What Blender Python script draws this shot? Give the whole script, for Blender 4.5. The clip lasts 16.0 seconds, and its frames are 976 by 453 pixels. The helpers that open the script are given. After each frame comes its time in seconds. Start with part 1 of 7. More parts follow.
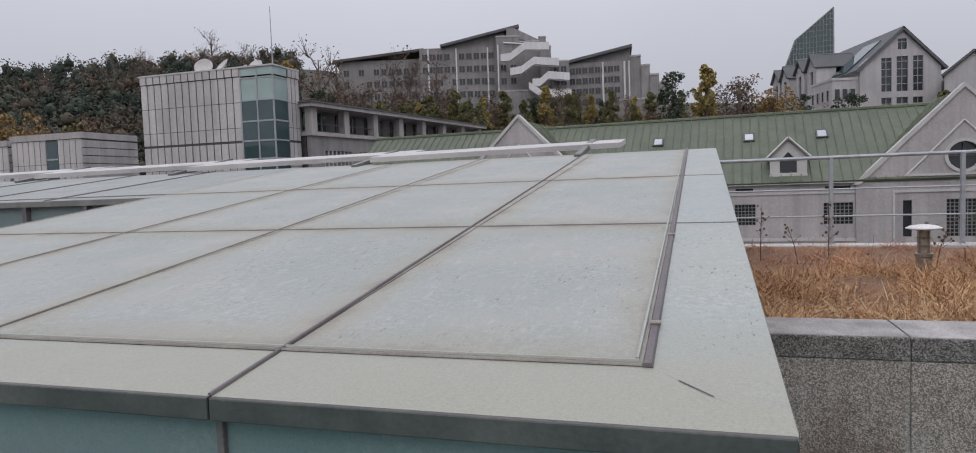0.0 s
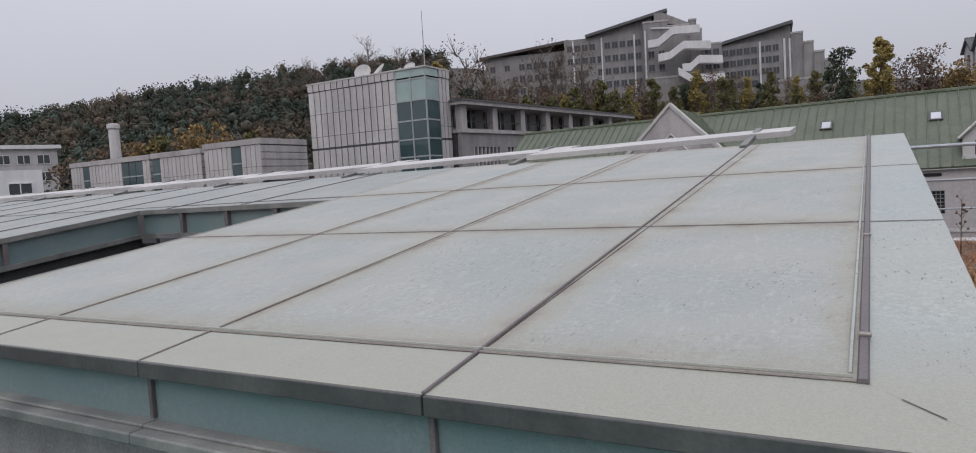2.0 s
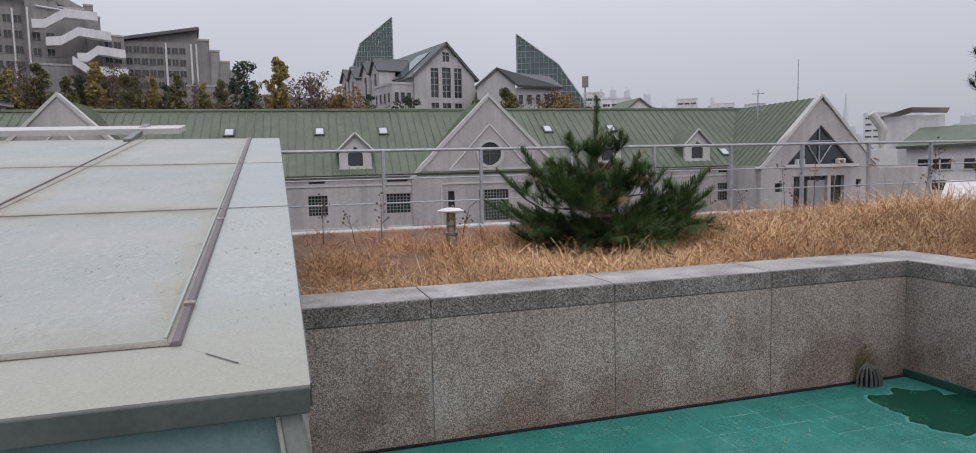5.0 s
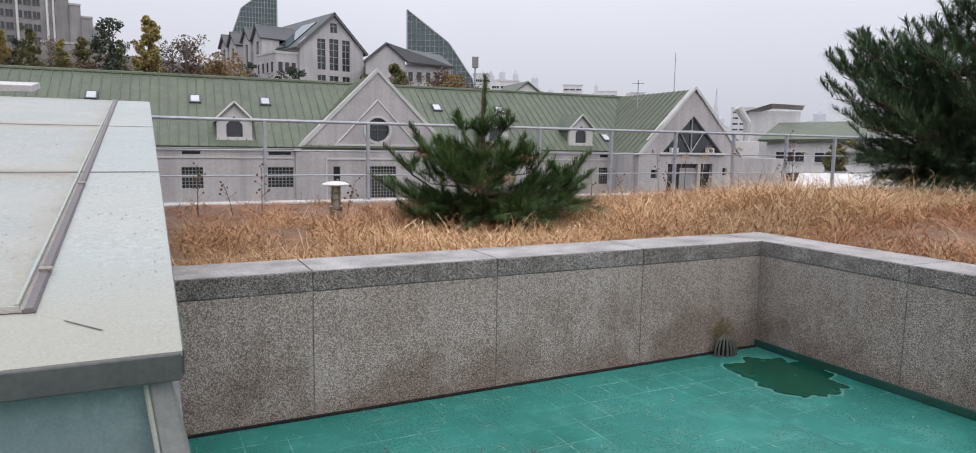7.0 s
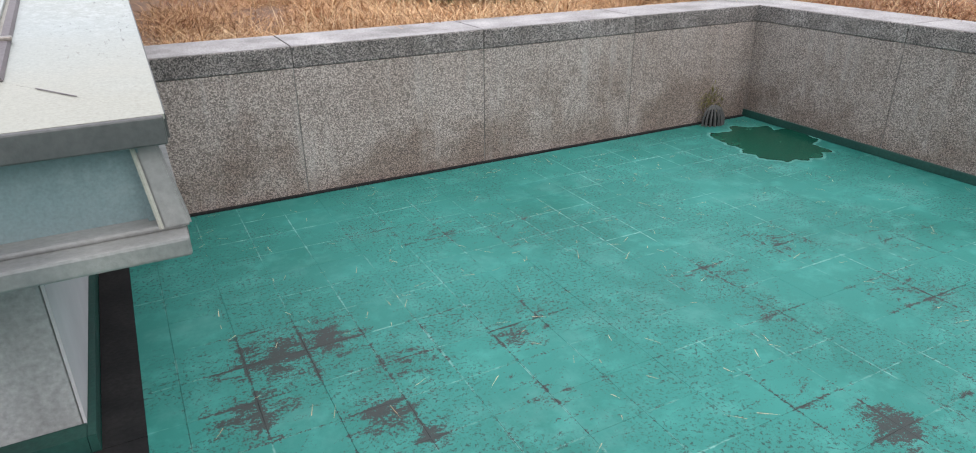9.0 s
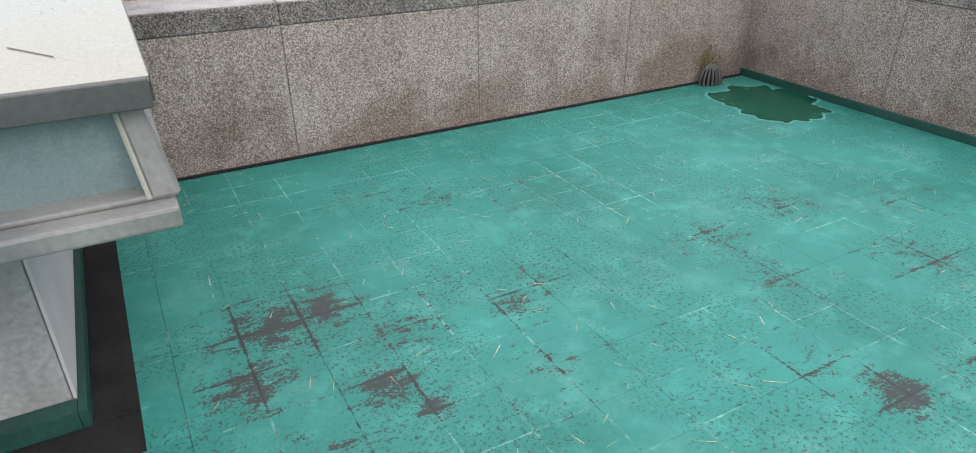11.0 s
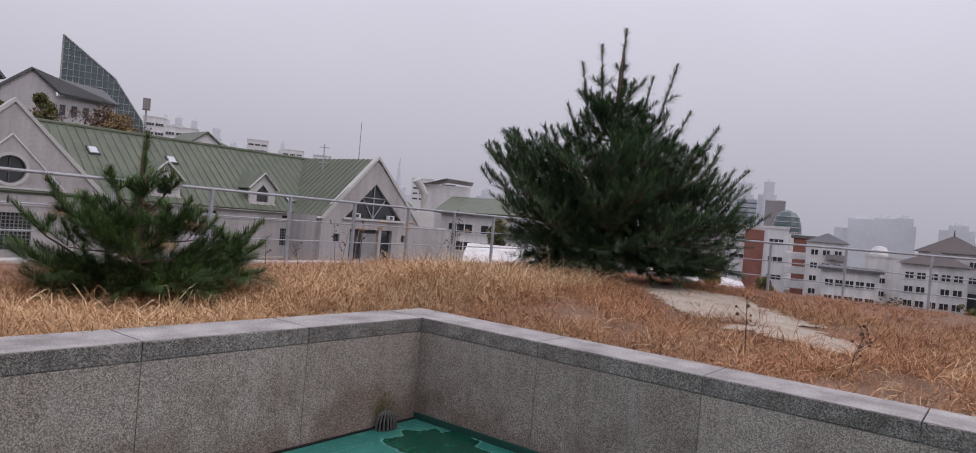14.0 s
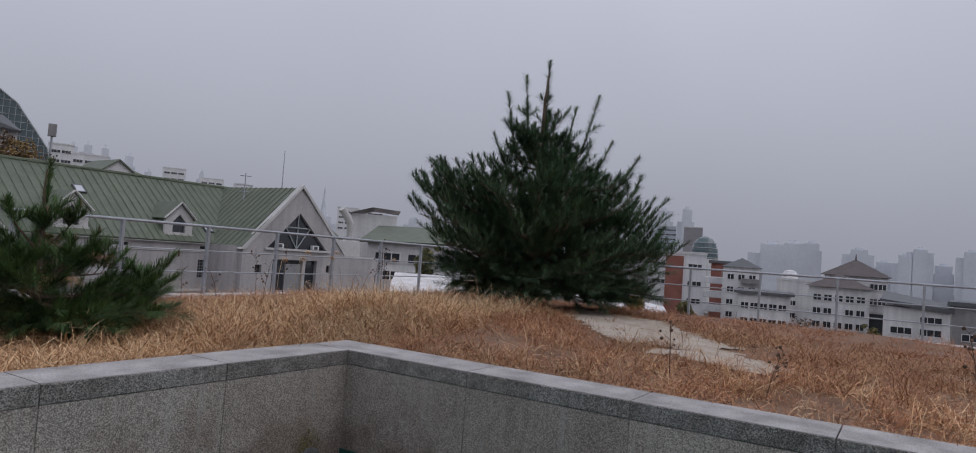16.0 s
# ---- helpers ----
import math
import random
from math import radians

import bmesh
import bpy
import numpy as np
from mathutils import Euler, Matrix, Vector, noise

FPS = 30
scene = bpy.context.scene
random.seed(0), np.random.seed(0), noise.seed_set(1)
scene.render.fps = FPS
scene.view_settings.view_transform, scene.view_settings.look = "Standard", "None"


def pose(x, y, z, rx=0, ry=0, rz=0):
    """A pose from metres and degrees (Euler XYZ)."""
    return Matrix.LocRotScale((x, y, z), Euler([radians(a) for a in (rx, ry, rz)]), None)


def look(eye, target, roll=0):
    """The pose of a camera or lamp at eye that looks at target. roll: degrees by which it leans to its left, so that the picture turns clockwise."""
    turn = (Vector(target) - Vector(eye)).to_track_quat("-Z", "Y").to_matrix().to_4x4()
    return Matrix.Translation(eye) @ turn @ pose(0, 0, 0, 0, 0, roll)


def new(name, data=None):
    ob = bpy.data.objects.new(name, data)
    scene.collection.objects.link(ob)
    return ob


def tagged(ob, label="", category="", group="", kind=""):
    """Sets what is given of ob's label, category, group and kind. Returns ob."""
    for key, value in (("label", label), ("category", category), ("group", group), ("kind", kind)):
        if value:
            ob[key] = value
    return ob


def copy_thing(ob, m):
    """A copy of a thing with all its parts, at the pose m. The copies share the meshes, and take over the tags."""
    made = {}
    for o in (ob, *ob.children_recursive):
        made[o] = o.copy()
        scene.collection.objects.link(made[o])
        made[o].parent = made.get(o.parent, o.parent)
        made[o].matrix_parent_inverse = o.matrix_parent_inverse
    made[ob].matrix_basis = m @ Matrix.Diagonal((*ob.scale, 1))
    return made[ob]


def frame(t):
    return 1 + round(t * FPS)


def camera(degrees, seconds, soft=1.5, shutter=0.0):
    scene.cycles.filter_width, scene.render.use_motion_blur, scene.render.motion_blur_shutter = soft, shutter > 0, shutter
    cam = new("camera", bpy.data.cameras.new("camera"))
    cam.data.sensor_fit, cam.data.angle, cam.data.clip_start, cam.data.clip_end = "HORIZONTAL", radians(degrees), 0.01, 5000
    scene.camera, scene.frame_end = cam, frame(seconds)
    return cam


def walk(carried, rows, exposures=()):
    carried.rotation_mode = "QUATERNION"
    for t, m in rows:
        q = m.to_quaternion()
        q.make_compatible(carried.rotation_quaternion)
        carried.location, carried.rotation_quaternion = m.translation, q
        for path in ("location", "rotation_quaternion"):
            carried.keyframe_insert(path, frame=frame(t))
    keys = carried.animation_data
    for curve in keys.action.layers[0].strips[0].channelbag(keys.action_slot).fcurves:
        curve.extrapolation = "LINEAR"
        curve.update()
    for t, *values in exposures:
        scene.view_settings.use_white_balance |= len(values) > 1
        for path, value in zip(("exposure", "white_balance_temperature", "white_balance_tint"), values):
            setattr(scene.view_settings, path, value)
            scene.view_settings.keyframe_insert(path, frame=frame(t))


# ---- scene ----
# the camera and its walk
LENS = 71.04
PATH = [
    (0, (-0.074, 0.129, 1.582), (-3.045, 9.658, 0.990), -2.03),
    (0.5, (-0.078, 0.098, 1.586), (-3.698, 9.399, 0.971), -2.52),
    (1, (-0.128, 0.083, 1.594), (-4.312, 9.144, 0.962), -2.85),
    (1.5, (-0.160, 0.053, 1.631), (-4.880, 8.846, 1.003), -3.30),
    (2, (-0.183, 0.020, 1.646), (-5.111, 8.701, 1.046), -3.46),
    (2.5, (-0.182, 0.011, 1.649), (-5.105, 8.695, 1.054), -3.42),
    (3, (-0.175, 0.009, 1.649), (-4.968, 8.764, 1.046), -3.46),
    (3.5, (-0.156, 0.030, 1.642), (-3.830, 9.308, 0.997), -3.41),
    (4, (-0.078, 0.058, 1.612), (-1.332, 9.950, 0.862), -3.10),
    (4.5, (0.011, 0.053, 1.577), (1.101, 9.960, 0.769), -2.18),
    (5, (0.067, 0.026, 1.536), (2.983, 9.551, 0.657), -1.36),
    (5.2, (0.074, 0.020, 1.524), (3.458, 9.388, 0.636), -0.96),
    (7.3, (0.056, -0.011, 1.502), (4.539, 8.837, 0.236), 0.69),
    (7.5, (0.049, -0.015, 1.495), (4.561, 8.804, 0.130), 0.44),
    (8, (0.048, -0.006, 1.489), (4.535, 8.648, -0.744), 0.50),
    (8.5, (0.056, 0.011, 1.460), (4.426, 8.384, -1.826), -0.05),
    (9, (0.063, 0.010, 1.425), (4.290, 8.071, -2.718), -0.54),
    (9.5, (0.063, 0.019, 1.409), (4.217, 7.877, -3.174), -0.51),
    (9.7, (0.060, 0.038, 1.407), (4.212, 7.816, -3.311), -0.27),
    (11.8, (0.059, 0.105, 1.422), (4.517, 7.852, -3.063), 0.41),
    (12, (0.073, 0.071, 1.458), (4.718, 7.898, -2.686), 1.19),
    (12.5, (0.077, 0.047, 1.513), (5.517, 7.809, -1.674), 3.11),
    (13, (0.081, -0.019, 1.556), (6.575, 7.323, -0.426), 4.38),
    (13.5, (0.085, -0.072, 1.599), (7.388, 6.699, 0.688), 4.92),
    (14, (0.108, -0.096, 1.635), (8.024, 6.013, 1.572), 4.83),
    (14.5, (0.117, -0.098, 1.647), (8.341, 5.585, 1.909), 4.62),
    (15, (0.119, -0.095, 1.645), (8.522, 5.312, 2.040), 4.50),
    (15.5, (0.130, -0.084, 1.643), (8.584, 5.240, 2.080), 4.29),
    (16, (0.133, -0.077, 1.634), (8.624, 5.187, 2.070), 4.21),
]
cam = camera(LENS, 16.0, soft=1.0)
walk(cam, [(t, look(eye, target, roll)) for t, eye, target, roll in PATH],
     exposures=[(0, -0.12, 6500, 12), (4.5, -0.1, 6500, 12), (5.2, 0.05, 6500, 12), (7.3, 0.4, 6550, 11), (8, 0.46, 6600, 12), (8.5, 0.52, 6600, 12), (9, 0.68, 6550, 11), (9.7, 0.8, 6600, 11),
                (11.8, 0.85, 6900, 14), (12.5, 0.9, 7200, 20), (13, 0.6, 7100, 19), (13.5, 0.29, 6900, 20), (14.2, -0.27, 6450, 18), (15, -0.5, 6250, 15), (16, -0.56, 6250, 13)])

# overcast daylight: a pale sky, brighter overhead, and a veiled sun
world = bpy.data.worlds.new("overcast")
scene.world = world
world.use_nodes = True
wn, wl = world.node_tree.nodes, world.node_tree.links
sky = wn.new("ShaderNodeTexSky")
sky.sky_type, sky.sun_disc = "NISHITA", False
sky.sun_elevation, sky.sun_rotation = radians(32), radians(200)
sky.air_density, sky.dust_density = 1.5, 6.0
grey = wn.new("ShaderNodeHueSaturation")
grey.inputs["Saturation"].default_value = 0.25
wl.new(sky.outputs[0], grey.inputs["Color"])
cloud = wn.new("ShaderNodeMixRGB")
cloud.inputs["Fac"].default_value = 0.94
cloud.inputs[2].default_value = (5.27, 5.45, 6.1, 1)
wl.new(grey.outputs[0], cloud.inputs[1])
coord, sep = wn.new("ShaderNodeTexCoord"), wn.new("ShaderNodeSeparateXYZ")
wl.new(coord.outputs["Generated"], sep.inputs[0])
lift = wn.new("ShaderNodeMapRange")          # horizon to zenith, 1 : 3
lift.inputs["From Min"].default_value, lift.inputs["From Max"].default_value = 0.0, 1.0
lift.inputs["To Min"].default_value, lift.inputs["To Max"].default_value = 1.0, 3.0
wl.new(sep.outputs["Z"], lift.inputs["Value"])
puff = wn.new("ShaderNodeTexNoise")
puff.inputs["Scale"].default_value, puff.inputs["Detail"].default_value = 2.2, 4
wl.new(coord.outputs["Generated"], puff.inputs["Vector"])
puffs = wn.new("ShaderNodeMapRange")
puffs.inputs["To Min"].default_value, puffs.inputs["To Max"].default_value = 0.92, 1.08
wl.new(puff.outputs["Fac"], puffs.inputs["Value"])
both = wn.new("ShaderNodeMath")
both.operation = "MULTIPLY"
wl.new(lift.outputs[0], both.inputs[0])
wl.new(puffs.outputs[0], both.inputs[1])
scaled = wn.new("ShaderNodeVectorMath")
scaled.operation = "SCALE"
wl.new(cloud.outputs[0], scaled.inputs[0])
wl.new(both.outputs[0], scaled.inputs["Scale"])
back = wn["Background"]
back.inputs["Strength"].default_value = 0.085
wl.new(scaled.outputs[0], back.inputs["Color"])

sun = new("sun", bpy.data.lights.new("sun", "SUN"))
sun.data.energy, sun.data.angle, sun.data.color = 0.5, radians(40), (1.0, 0.97, 0.93)
sun.matrix_world = pose(0, 0, 60, 40, 0, 20)


# ---- materials ----
def nodes_of(name):
    m = bpy.data.materials.new(name)
    m.use_nodes = True
    nt = m.node_tree
    return m, nt.nodes, nt.links, nt.nodes["Principled BSDF"]


def noise_at(n, l, pos, scale, detail=4, rough=0.55):
    t = n.new("ShaderNodeTexNoise")
    t.inputs["Scale"].default_value, t.inputs["Detail"].default_value = scale, detail
    t.inputs["Roughness"].default_value = rough
    l.new(pos, t.inputs["Vector"])
    return t.outputs["Fac"]


def ramp(n, l, fac, a, b, lo=0.0, hi=1.0):
    r = n.new("ShaderNodeMapRange")
    r.inputs["From Min"].default_value, r.inputs["From Max"].default_value = a, b
    r.inputs["To Min"].default_value, r.inputs["To Max"].default_value = lo, hi
    l.new(fac, r.inputs["Value"])
    return r.outputs[0]


def mix(n, l, fac, a, b, mode="MIX"):
    m = n.new("ShaderNodeMixRGB")
    m.blend_type = mode
    for k, v in ((0, fac), (1, a), (2, b)):
        if isinstance(v, (int, float)):
            m.inputs[k].default_value = v
        elif isinstance(v, tuple):
            m.inputs[k].default_value = (*v[:3], 1)
        else:
            l.new(v, m.inputs[k])
    return m.outputs[0]


def math_node(n, l, op, a, b=0.0):
    m = n.new("ShaderNodeMath")
    m.operation = op
    for k, v in ((0, a), (1, b)):
        if isinstance(v, (int, float)):
            m.inputs[k].default_value = v
        else:
            l.new(v, m.inputs[k])
    return m.outputs[0]


def add_bump(n, l, bs, height, strength, dist=0.01):
    b = n.new("ShaderNodeBump")
    b.inputs["Strength"].default_value, b.inputs["Distance"].default_value = strength, dist
    l.new(height, b.inputs["Height"])
    l.new(b.outputs[0], bs.inputs["Normal"])


def mat(name, a, b, scale=3.0, fine=60.0, rough=0.75, metal=0.0, bump=0.15, grain=0.25, island=0.0, streak=0.0, obj=0.0):
    """Two tones in broad patches, fine grain, relief; island and obj vary piece by piece; streak: rain marks."""
    m, n, l, bs = nodes_of(name)
    pos = n.new("ShaderNodeNewGeometry")
    p = pos.outputs["Position"]
    broad = noise_at(n, l, p, scale, 5)
    small = noise_at(n, l, p, fine, 3)
    col = mix(n, l, ramp(n, l, broad, 0.32, 0.68), a, b)
    g = ramp(n, l, small, 0.25, 0.75, 1 - grain, 1 + grain)
    if island:
        g = math_node(n, l, "MULTIPLY", g, ramp(n, l, pos.outputs["Random Per Island"], 0, 1, 1 - island, 1 + island))
    if obj:
        info = n.new("ShaderNodeObjectInfo")
        g = math_node(n, l, "MULTIPLY", g, ramp(n, l, info.outputs["Random"], 0, 1, 1 - obj, 1 + obj))
    if streak:
        mp = n.new("ShaderNodeMapping")
        mp.inputs["Scale"].default_value = (1, 1, 0.06)
        l.new(p, mp.inputs["Vector"])
        s = noise_at(n, l, mp.outputs[0], fine * 0.06 + 1.2, 4)
        g = math_node(n, l, "MULTIPLY", g, ramp(n, l, s, 0.35, 0.7, 1 + streak * 0.3, 1 - streak))
    v = n.new("ShaderNodeVectorMath")
    v.operation = "SCALE"
    l.new(col, v.inputs[0])
    l.new(g, v.inputs["Scale"])
    l.new(v.outputs[0], bs.inputs["Base Color"])
    bs.inputs["Metallic"].default_value = metal
    l.new(ramp(n, l, broad, 0.3, 0.7, max(0.03, rough - 0.08), min(1, rough + 0.08)), bs.inputs["Roughness"])
    if bump:
        add_bump(n, l, bs, small, bump)
    return m


def granite(name, light, dark, tint, grime=0.0):
    """Flamed grey granite: coarse dark and pale grains, damp foot stains."""
    m, n, l, bs = nodes_of(name)
    p = n.new("ShaderNodeNewGeometry").outputs["Position"]
    v = n.new("ShaderNodeTexVoronoi")
    v.inputs["Scale"].default_value = 190
    l.new(p, v.inputs["Vector"])
    sp = n.new("ShaderNodeSeparateColor")
    l.new(v.outputs["Color"], sp.inputs[0])
    grains = mix(n, l, ramp(n, l, sp.outputs[0], 0.25, 0.85), dark, light)
    fleck = noise_at(n, l, p, 120, 3, 0.7)
    grains = mix(n, l, ramp(n, l, fleck, 0.52, 0.61, 0, 0.5), grains, (0.08, 0.074, 0.072))
    broad = noise_at(n, l, p, 1.7, 4)
    grains = mix(n, l, ramp(n, l, broad, 0.4, 0.7, 0, 0.6), grains, tint, "MULTIPLY")
    mp = n.new("ShaderNodeMapping")
    mp.inputs["Scale"].default_value = (1.6, 1.6, 0.12)
    l.new(p, mp.inputs["Vector"])
    runs = noise_at(n, l, mp.outputs[0], 9, 4)
    grains = mix(n, l, ramp(n, l, runs, 0.54, 0.7, 0, 0.32), grains, (0.42, 0.39, 0.36))
    # splash stains along the foot of the wall
    sz = n.new("ShaderNodeSeparateXYZ")
    l.new(p, sz.inputs[0])
    patch = noise_at(n, l, p, 2.9, 6, 0.62)
    foot = math_node(n, l, "SUBTRACT", ramp(n, l, patch, 0.32, 0.66, -0.05, 0.62), sz.outputs["Z"])
    grains = mix(n, l, ramp(n, l, foot, -0.12, 0.32, 0, 0.66), grains, (0.5, 0.41, 0.35), "MULTIPLY")
    if grime:
        soot = noise_at(n, l, p, 5.5, 6, 0.65)
        grains = mix(n, l, ramp(n, l, soot, 0.34, 0.6, grime * 0.35, grime), grains, (0.36, 0.34, 0.32), "MULTIPLY")
    info = n.new("ShaderNodeObjectInfo")
    sc = n.new("ShaderNodeVectorMath")
    sc.operation = "SCALE"
    l.new(grains, sc.inputs[0])
    l.new(ramp(n, l, info.outputs["Random"], 0, 1, 0.9, 1.08), sc.inputs["Scale"])
    l.new(sc.outputs[0], bs.inputs["Base Color"])
    bs.inputs["Roughness"].default_value = 0.82
    add_bump(n, l, bs, v.outputs["Distance"], 0.35, 0.006)
    return m


def patina(name, base, warm, edge=True, scratch=0.5, bloom=0.3, dusty=None):
    """Weathered copper sheet: frosted blue-green bloom, buff dust, brown tide marks along the seams, small nicks."""
    m, n, l, bs = nodes_of(name)
    p = n.new("ShaderNodeNewGeometry").outputs["Position"]
    tc = n.new("ShaderNodeTexCoord")
    broad = noise_at(n, l, p, 1.1, 5)
    col = mix(n, l, ramp(n, l, broad, 0.35, 0.68), base, warm)
    frost = noise_at(n, l, p, 34, 5, 0.7)
    drift = noise_at(n, l, p, 2.4, 5, 0.6)
    where = math_node(n, l, "MULTIPLY", ramp(n, l, frost, 0.47, 0.6), ramp(n, l, drift, 0.38, 0.62))
    col = mix(n, l, math_node(n, l, "MULTIPLY", where, bloom), col, (0.52, 0.55, 0.53))
    mp = n.new("ShaderNodeMapping")
    mp.inputs["Scale"].default_value, mp.inputs["Rotation"].default_value = (26, 7, 10), (0, 0, radians(-24))
    l.new(p, mp.inputs["Vector"])
    scr = noise_at(n, l, mp.outputs[0], 1.0, 5, 0.7)
    col = mix(n, l, ramp(n, l, scr, 0.56, 0.69, 0, scratch), col, (0.45, 0.475, 0.46))
    nick = noise_at(n, l, mp.outputs[0], 2.6, 4, 0.65)
    patchy = noise_at(n, l, p, 1.9, 2)
    nicks = math_node(n, l, "MULTIPLY", ramp(n, l, nick, 0.625, 0.66), ramp(n, l, patchy, 0.45, 0.56))
    col = mix(n, l, math_node(n, l, "MULTIPLY", nicks, 0.8 if scratch > 0.1 else 0.0), col, (0.1, 0.1, 0.098))
    if dusty:
        s = n.new("ShaderNodeSeparateXYZ")
        l.new(p, s.inputs[0])
        reach = math_node(n, l, "ADD", s.outputs["Y"], ramp(n, l, drift, 0.2, 0.8, -0.25, 0.25))
        col = mix(n, l, ramp(n, l, reach, 1.9, 2.5, 0.9, 0), col, dusty)
    if edge:
        s = n.new("ShaderNodeSeparateXYZ")
        l.new(tc.outputs["Generated"], s.inputs[0])
        ds = []
        for ax in ("X", "Y"):
            a = math_node(n, l, "SUBTRACT", s.outputs[ax], 0.5)
            ds.append(math_node(n, l, "SUBTRACT", 0.5, math_node(n, l, "ABSOLUTE", a)))
        d = math_node(n, l, "MINIMUM", ds[0], ds[1])
        wob = noise_at(n, l, p, 5, 5, 0.65)
        d = math_node(n, l, "ADD", d, ramp(n, l, wob, 0.2, 0.8, -0.05, 0.05))
        col = mix(n, l, ramp(n, l, d, 0.0, 0.15, 0.75, 0), col, (0.3, 0.275, 0.21))
        col = mix(n, l, ramp(n, l, d, -0.03, 0.04, 0.75, 0), col, (0.19, 0.155, 0.135))
    grain = noise_at(n, l, p, 130, 3)
    sc = n.new("ShaderNodeVectorMath")
    sc.operation = "SCALE"
    l.new(col, sc.inputs[0])
    l.new(ramp(n, l, grain, 0.3, 0.7, 0.9, 1.1), sc.inputs["Scale"])
    l.new(sc.outputs[0], bs.inputs["Base Color"])
    l.new(ramp(n, l, drift, 0.3, 0.7, 0.4, 0.62), bs.inputs["Roughness"])
    add_bump(n, l, bs, math_node(n, l, "ADD", scr, frost), 0.35, 0.004)
    return m


def green_coating():
    """Sea-green waterproof paint over tiles: chalky or scuffed joints, worn brown spots, black specks."""
    m, n, l, bs = nodes_of("green_floor_paint")
    p = n.new("ShaderNodeNewGeometry").outputs["Position"]
    broad = noise_at(n, l, p, 1.3, 5)
    col = mix(n, l, ramp(n, l, broad, 0.3, 0.7), (0.01, 0.14, 0.11), (0.032, 0.215, 0.178))
    mid = noise_at(n, l, p, 7, 5, 0.65)
    col = mix(n, l, ramp(n, l, mid, 0.5, 0.72, 0, 0.6), col, (0.06, 0.3, 0.25))
    film = noise_at(n, l, p, 3.1, 6, 0.7)
    col = mix(n, l, ramp(n, l, film, 0.52, 0.72, 0, 0.5), col, (0.1, 0.29, 0.25))
    info = n.new("ShaderNodeObjectInfo")
    col = mix(n, l, ramp(n, l, info.outputs["Random"], 0.0, 1.0, 0.0, 0.3), col, (0.028, 0.19, 0.16))
    # joints between the tiles
    s = n.new("ShaderNodeSeparateXYZ")
    l.new(p, s.inputs[0])
    lines = []
    for ax, off in (("X", 0.012), ("Y", 3.64)):
        f = math_node(n, l, "FRACT", math_node(n, l, "DIVIDE", math_node(n, l, "SUBTRACT", s.outputs[ax], off - 21.3), 0.213))
        e = math_node(n, l, "SUBTRACT", 0.5, math_node(n, l, "ABSOLUTE", math_node(n, l, "SUBTRACT", f, 0.5)))
        lines.append(e)
    edge = math_node(n, l, "MINIMUM", lines[0], lines[1])
    frag = noise_at(n, l, p, 24, 4, 0.7)
    edge = math_node(n, l, "ADD", edge, ramp(n, l, frag, 0.2, 0.8, -0.02, 0.03))
    chalk_gate = noise_at(n, l, p, 1.7, 5, 0.7)
    chalk = math_node(n, l, "MULTIPLY", ramp(n, l, edge, 0.0, 0.024, 1, 0), ramp(n, l, chalk_gate, 0.47, 0.6))
    col = mix(n, l, math_node(n, l, "MULTIPLY", chalk, 0.62), col, (0.3, 0.52, 0.46))
    # worn spots
    spots = None
    for cx, cy, r, k in ((0.34, 2.16, 0.36, 0.98), (0.51, 2.19, 0.27, 0.96), (0.2, 1.88, 0.28, 0.9), (0.57, 1.68, 0.22, 0.95), (0.67, 1.54, 0.14, 0.9), (1.91, 0.9, 0.2, 1.05), (1.15, 1.86, 0.2, 0.85), (1.25, 2.84, 0.3, 0.62), (0.97, 3.03, 0.26, 0.6), (2.63, 1.95, 0.32, 0.68), (2.77, 1.34, 0.36, 0.72), (2.13, 1.88, 0.36, 0.66), (0.96, 2.06, 0.3, 0.55), (0.73, 1.92, 0.3, 0.7), (2.1, 1.54, 0.3, 0.62), (1.32, 1.97, 0.3, 0.6), (1.78, 1.11, 0.3, 0.62), (0.36, 2.2, 0.3, 0.6), (2.3, 0.75, 0.35, 0.7), (0.25, 1.4, 0.4, 0.75), (1.1, 1.5, 0.5, 0.5), (3.2, 1.7, 0.5, 0.5), (1.6, 2.7, 0.5, 0.5), (3.0, 0.9, 0.5, 0.6)):
        d = n.new("ShaderNodeVectorMath")
        d.operation = "DISTANCE"
        l.new(p, d.inputs[0])
        d.inputs[1].default_value = (cx, cy, 0.0)
        f = ramp(n, l, d.outputs["Value"], 0, r * (1.0 if k > 0.8 else 1.25), k if k > 0.8 else k * 0.85, 0.0)
        spots = f if spots is None else math_node(n, l, "MAXIMUM", spots, f)
    mp = n.new("ShaderNodeMapping")
    mp.inputs["Scale"].default_value, mp.inputs["Rotation"].default_value = (1, 1.9, 1), (0, 0, radians(12))
    l.new(p, mp.inputs["Vector"])
    coarse = noise_at(n, l, mp.outputs[0], 13, 6, 0.7)
    stipple = noise_at(n, l, p, 95, 5, 0.8)
    fleck = math_node(n, l, "ADD", math_node(n, l, "MULTIPLY", coarse, 0.5), math_node(n, l, "MULTIPLY", stipple, 0.5))
    lines_dark = ramp(n, l, edge, 0.0, 0.05, 0.1, 0)
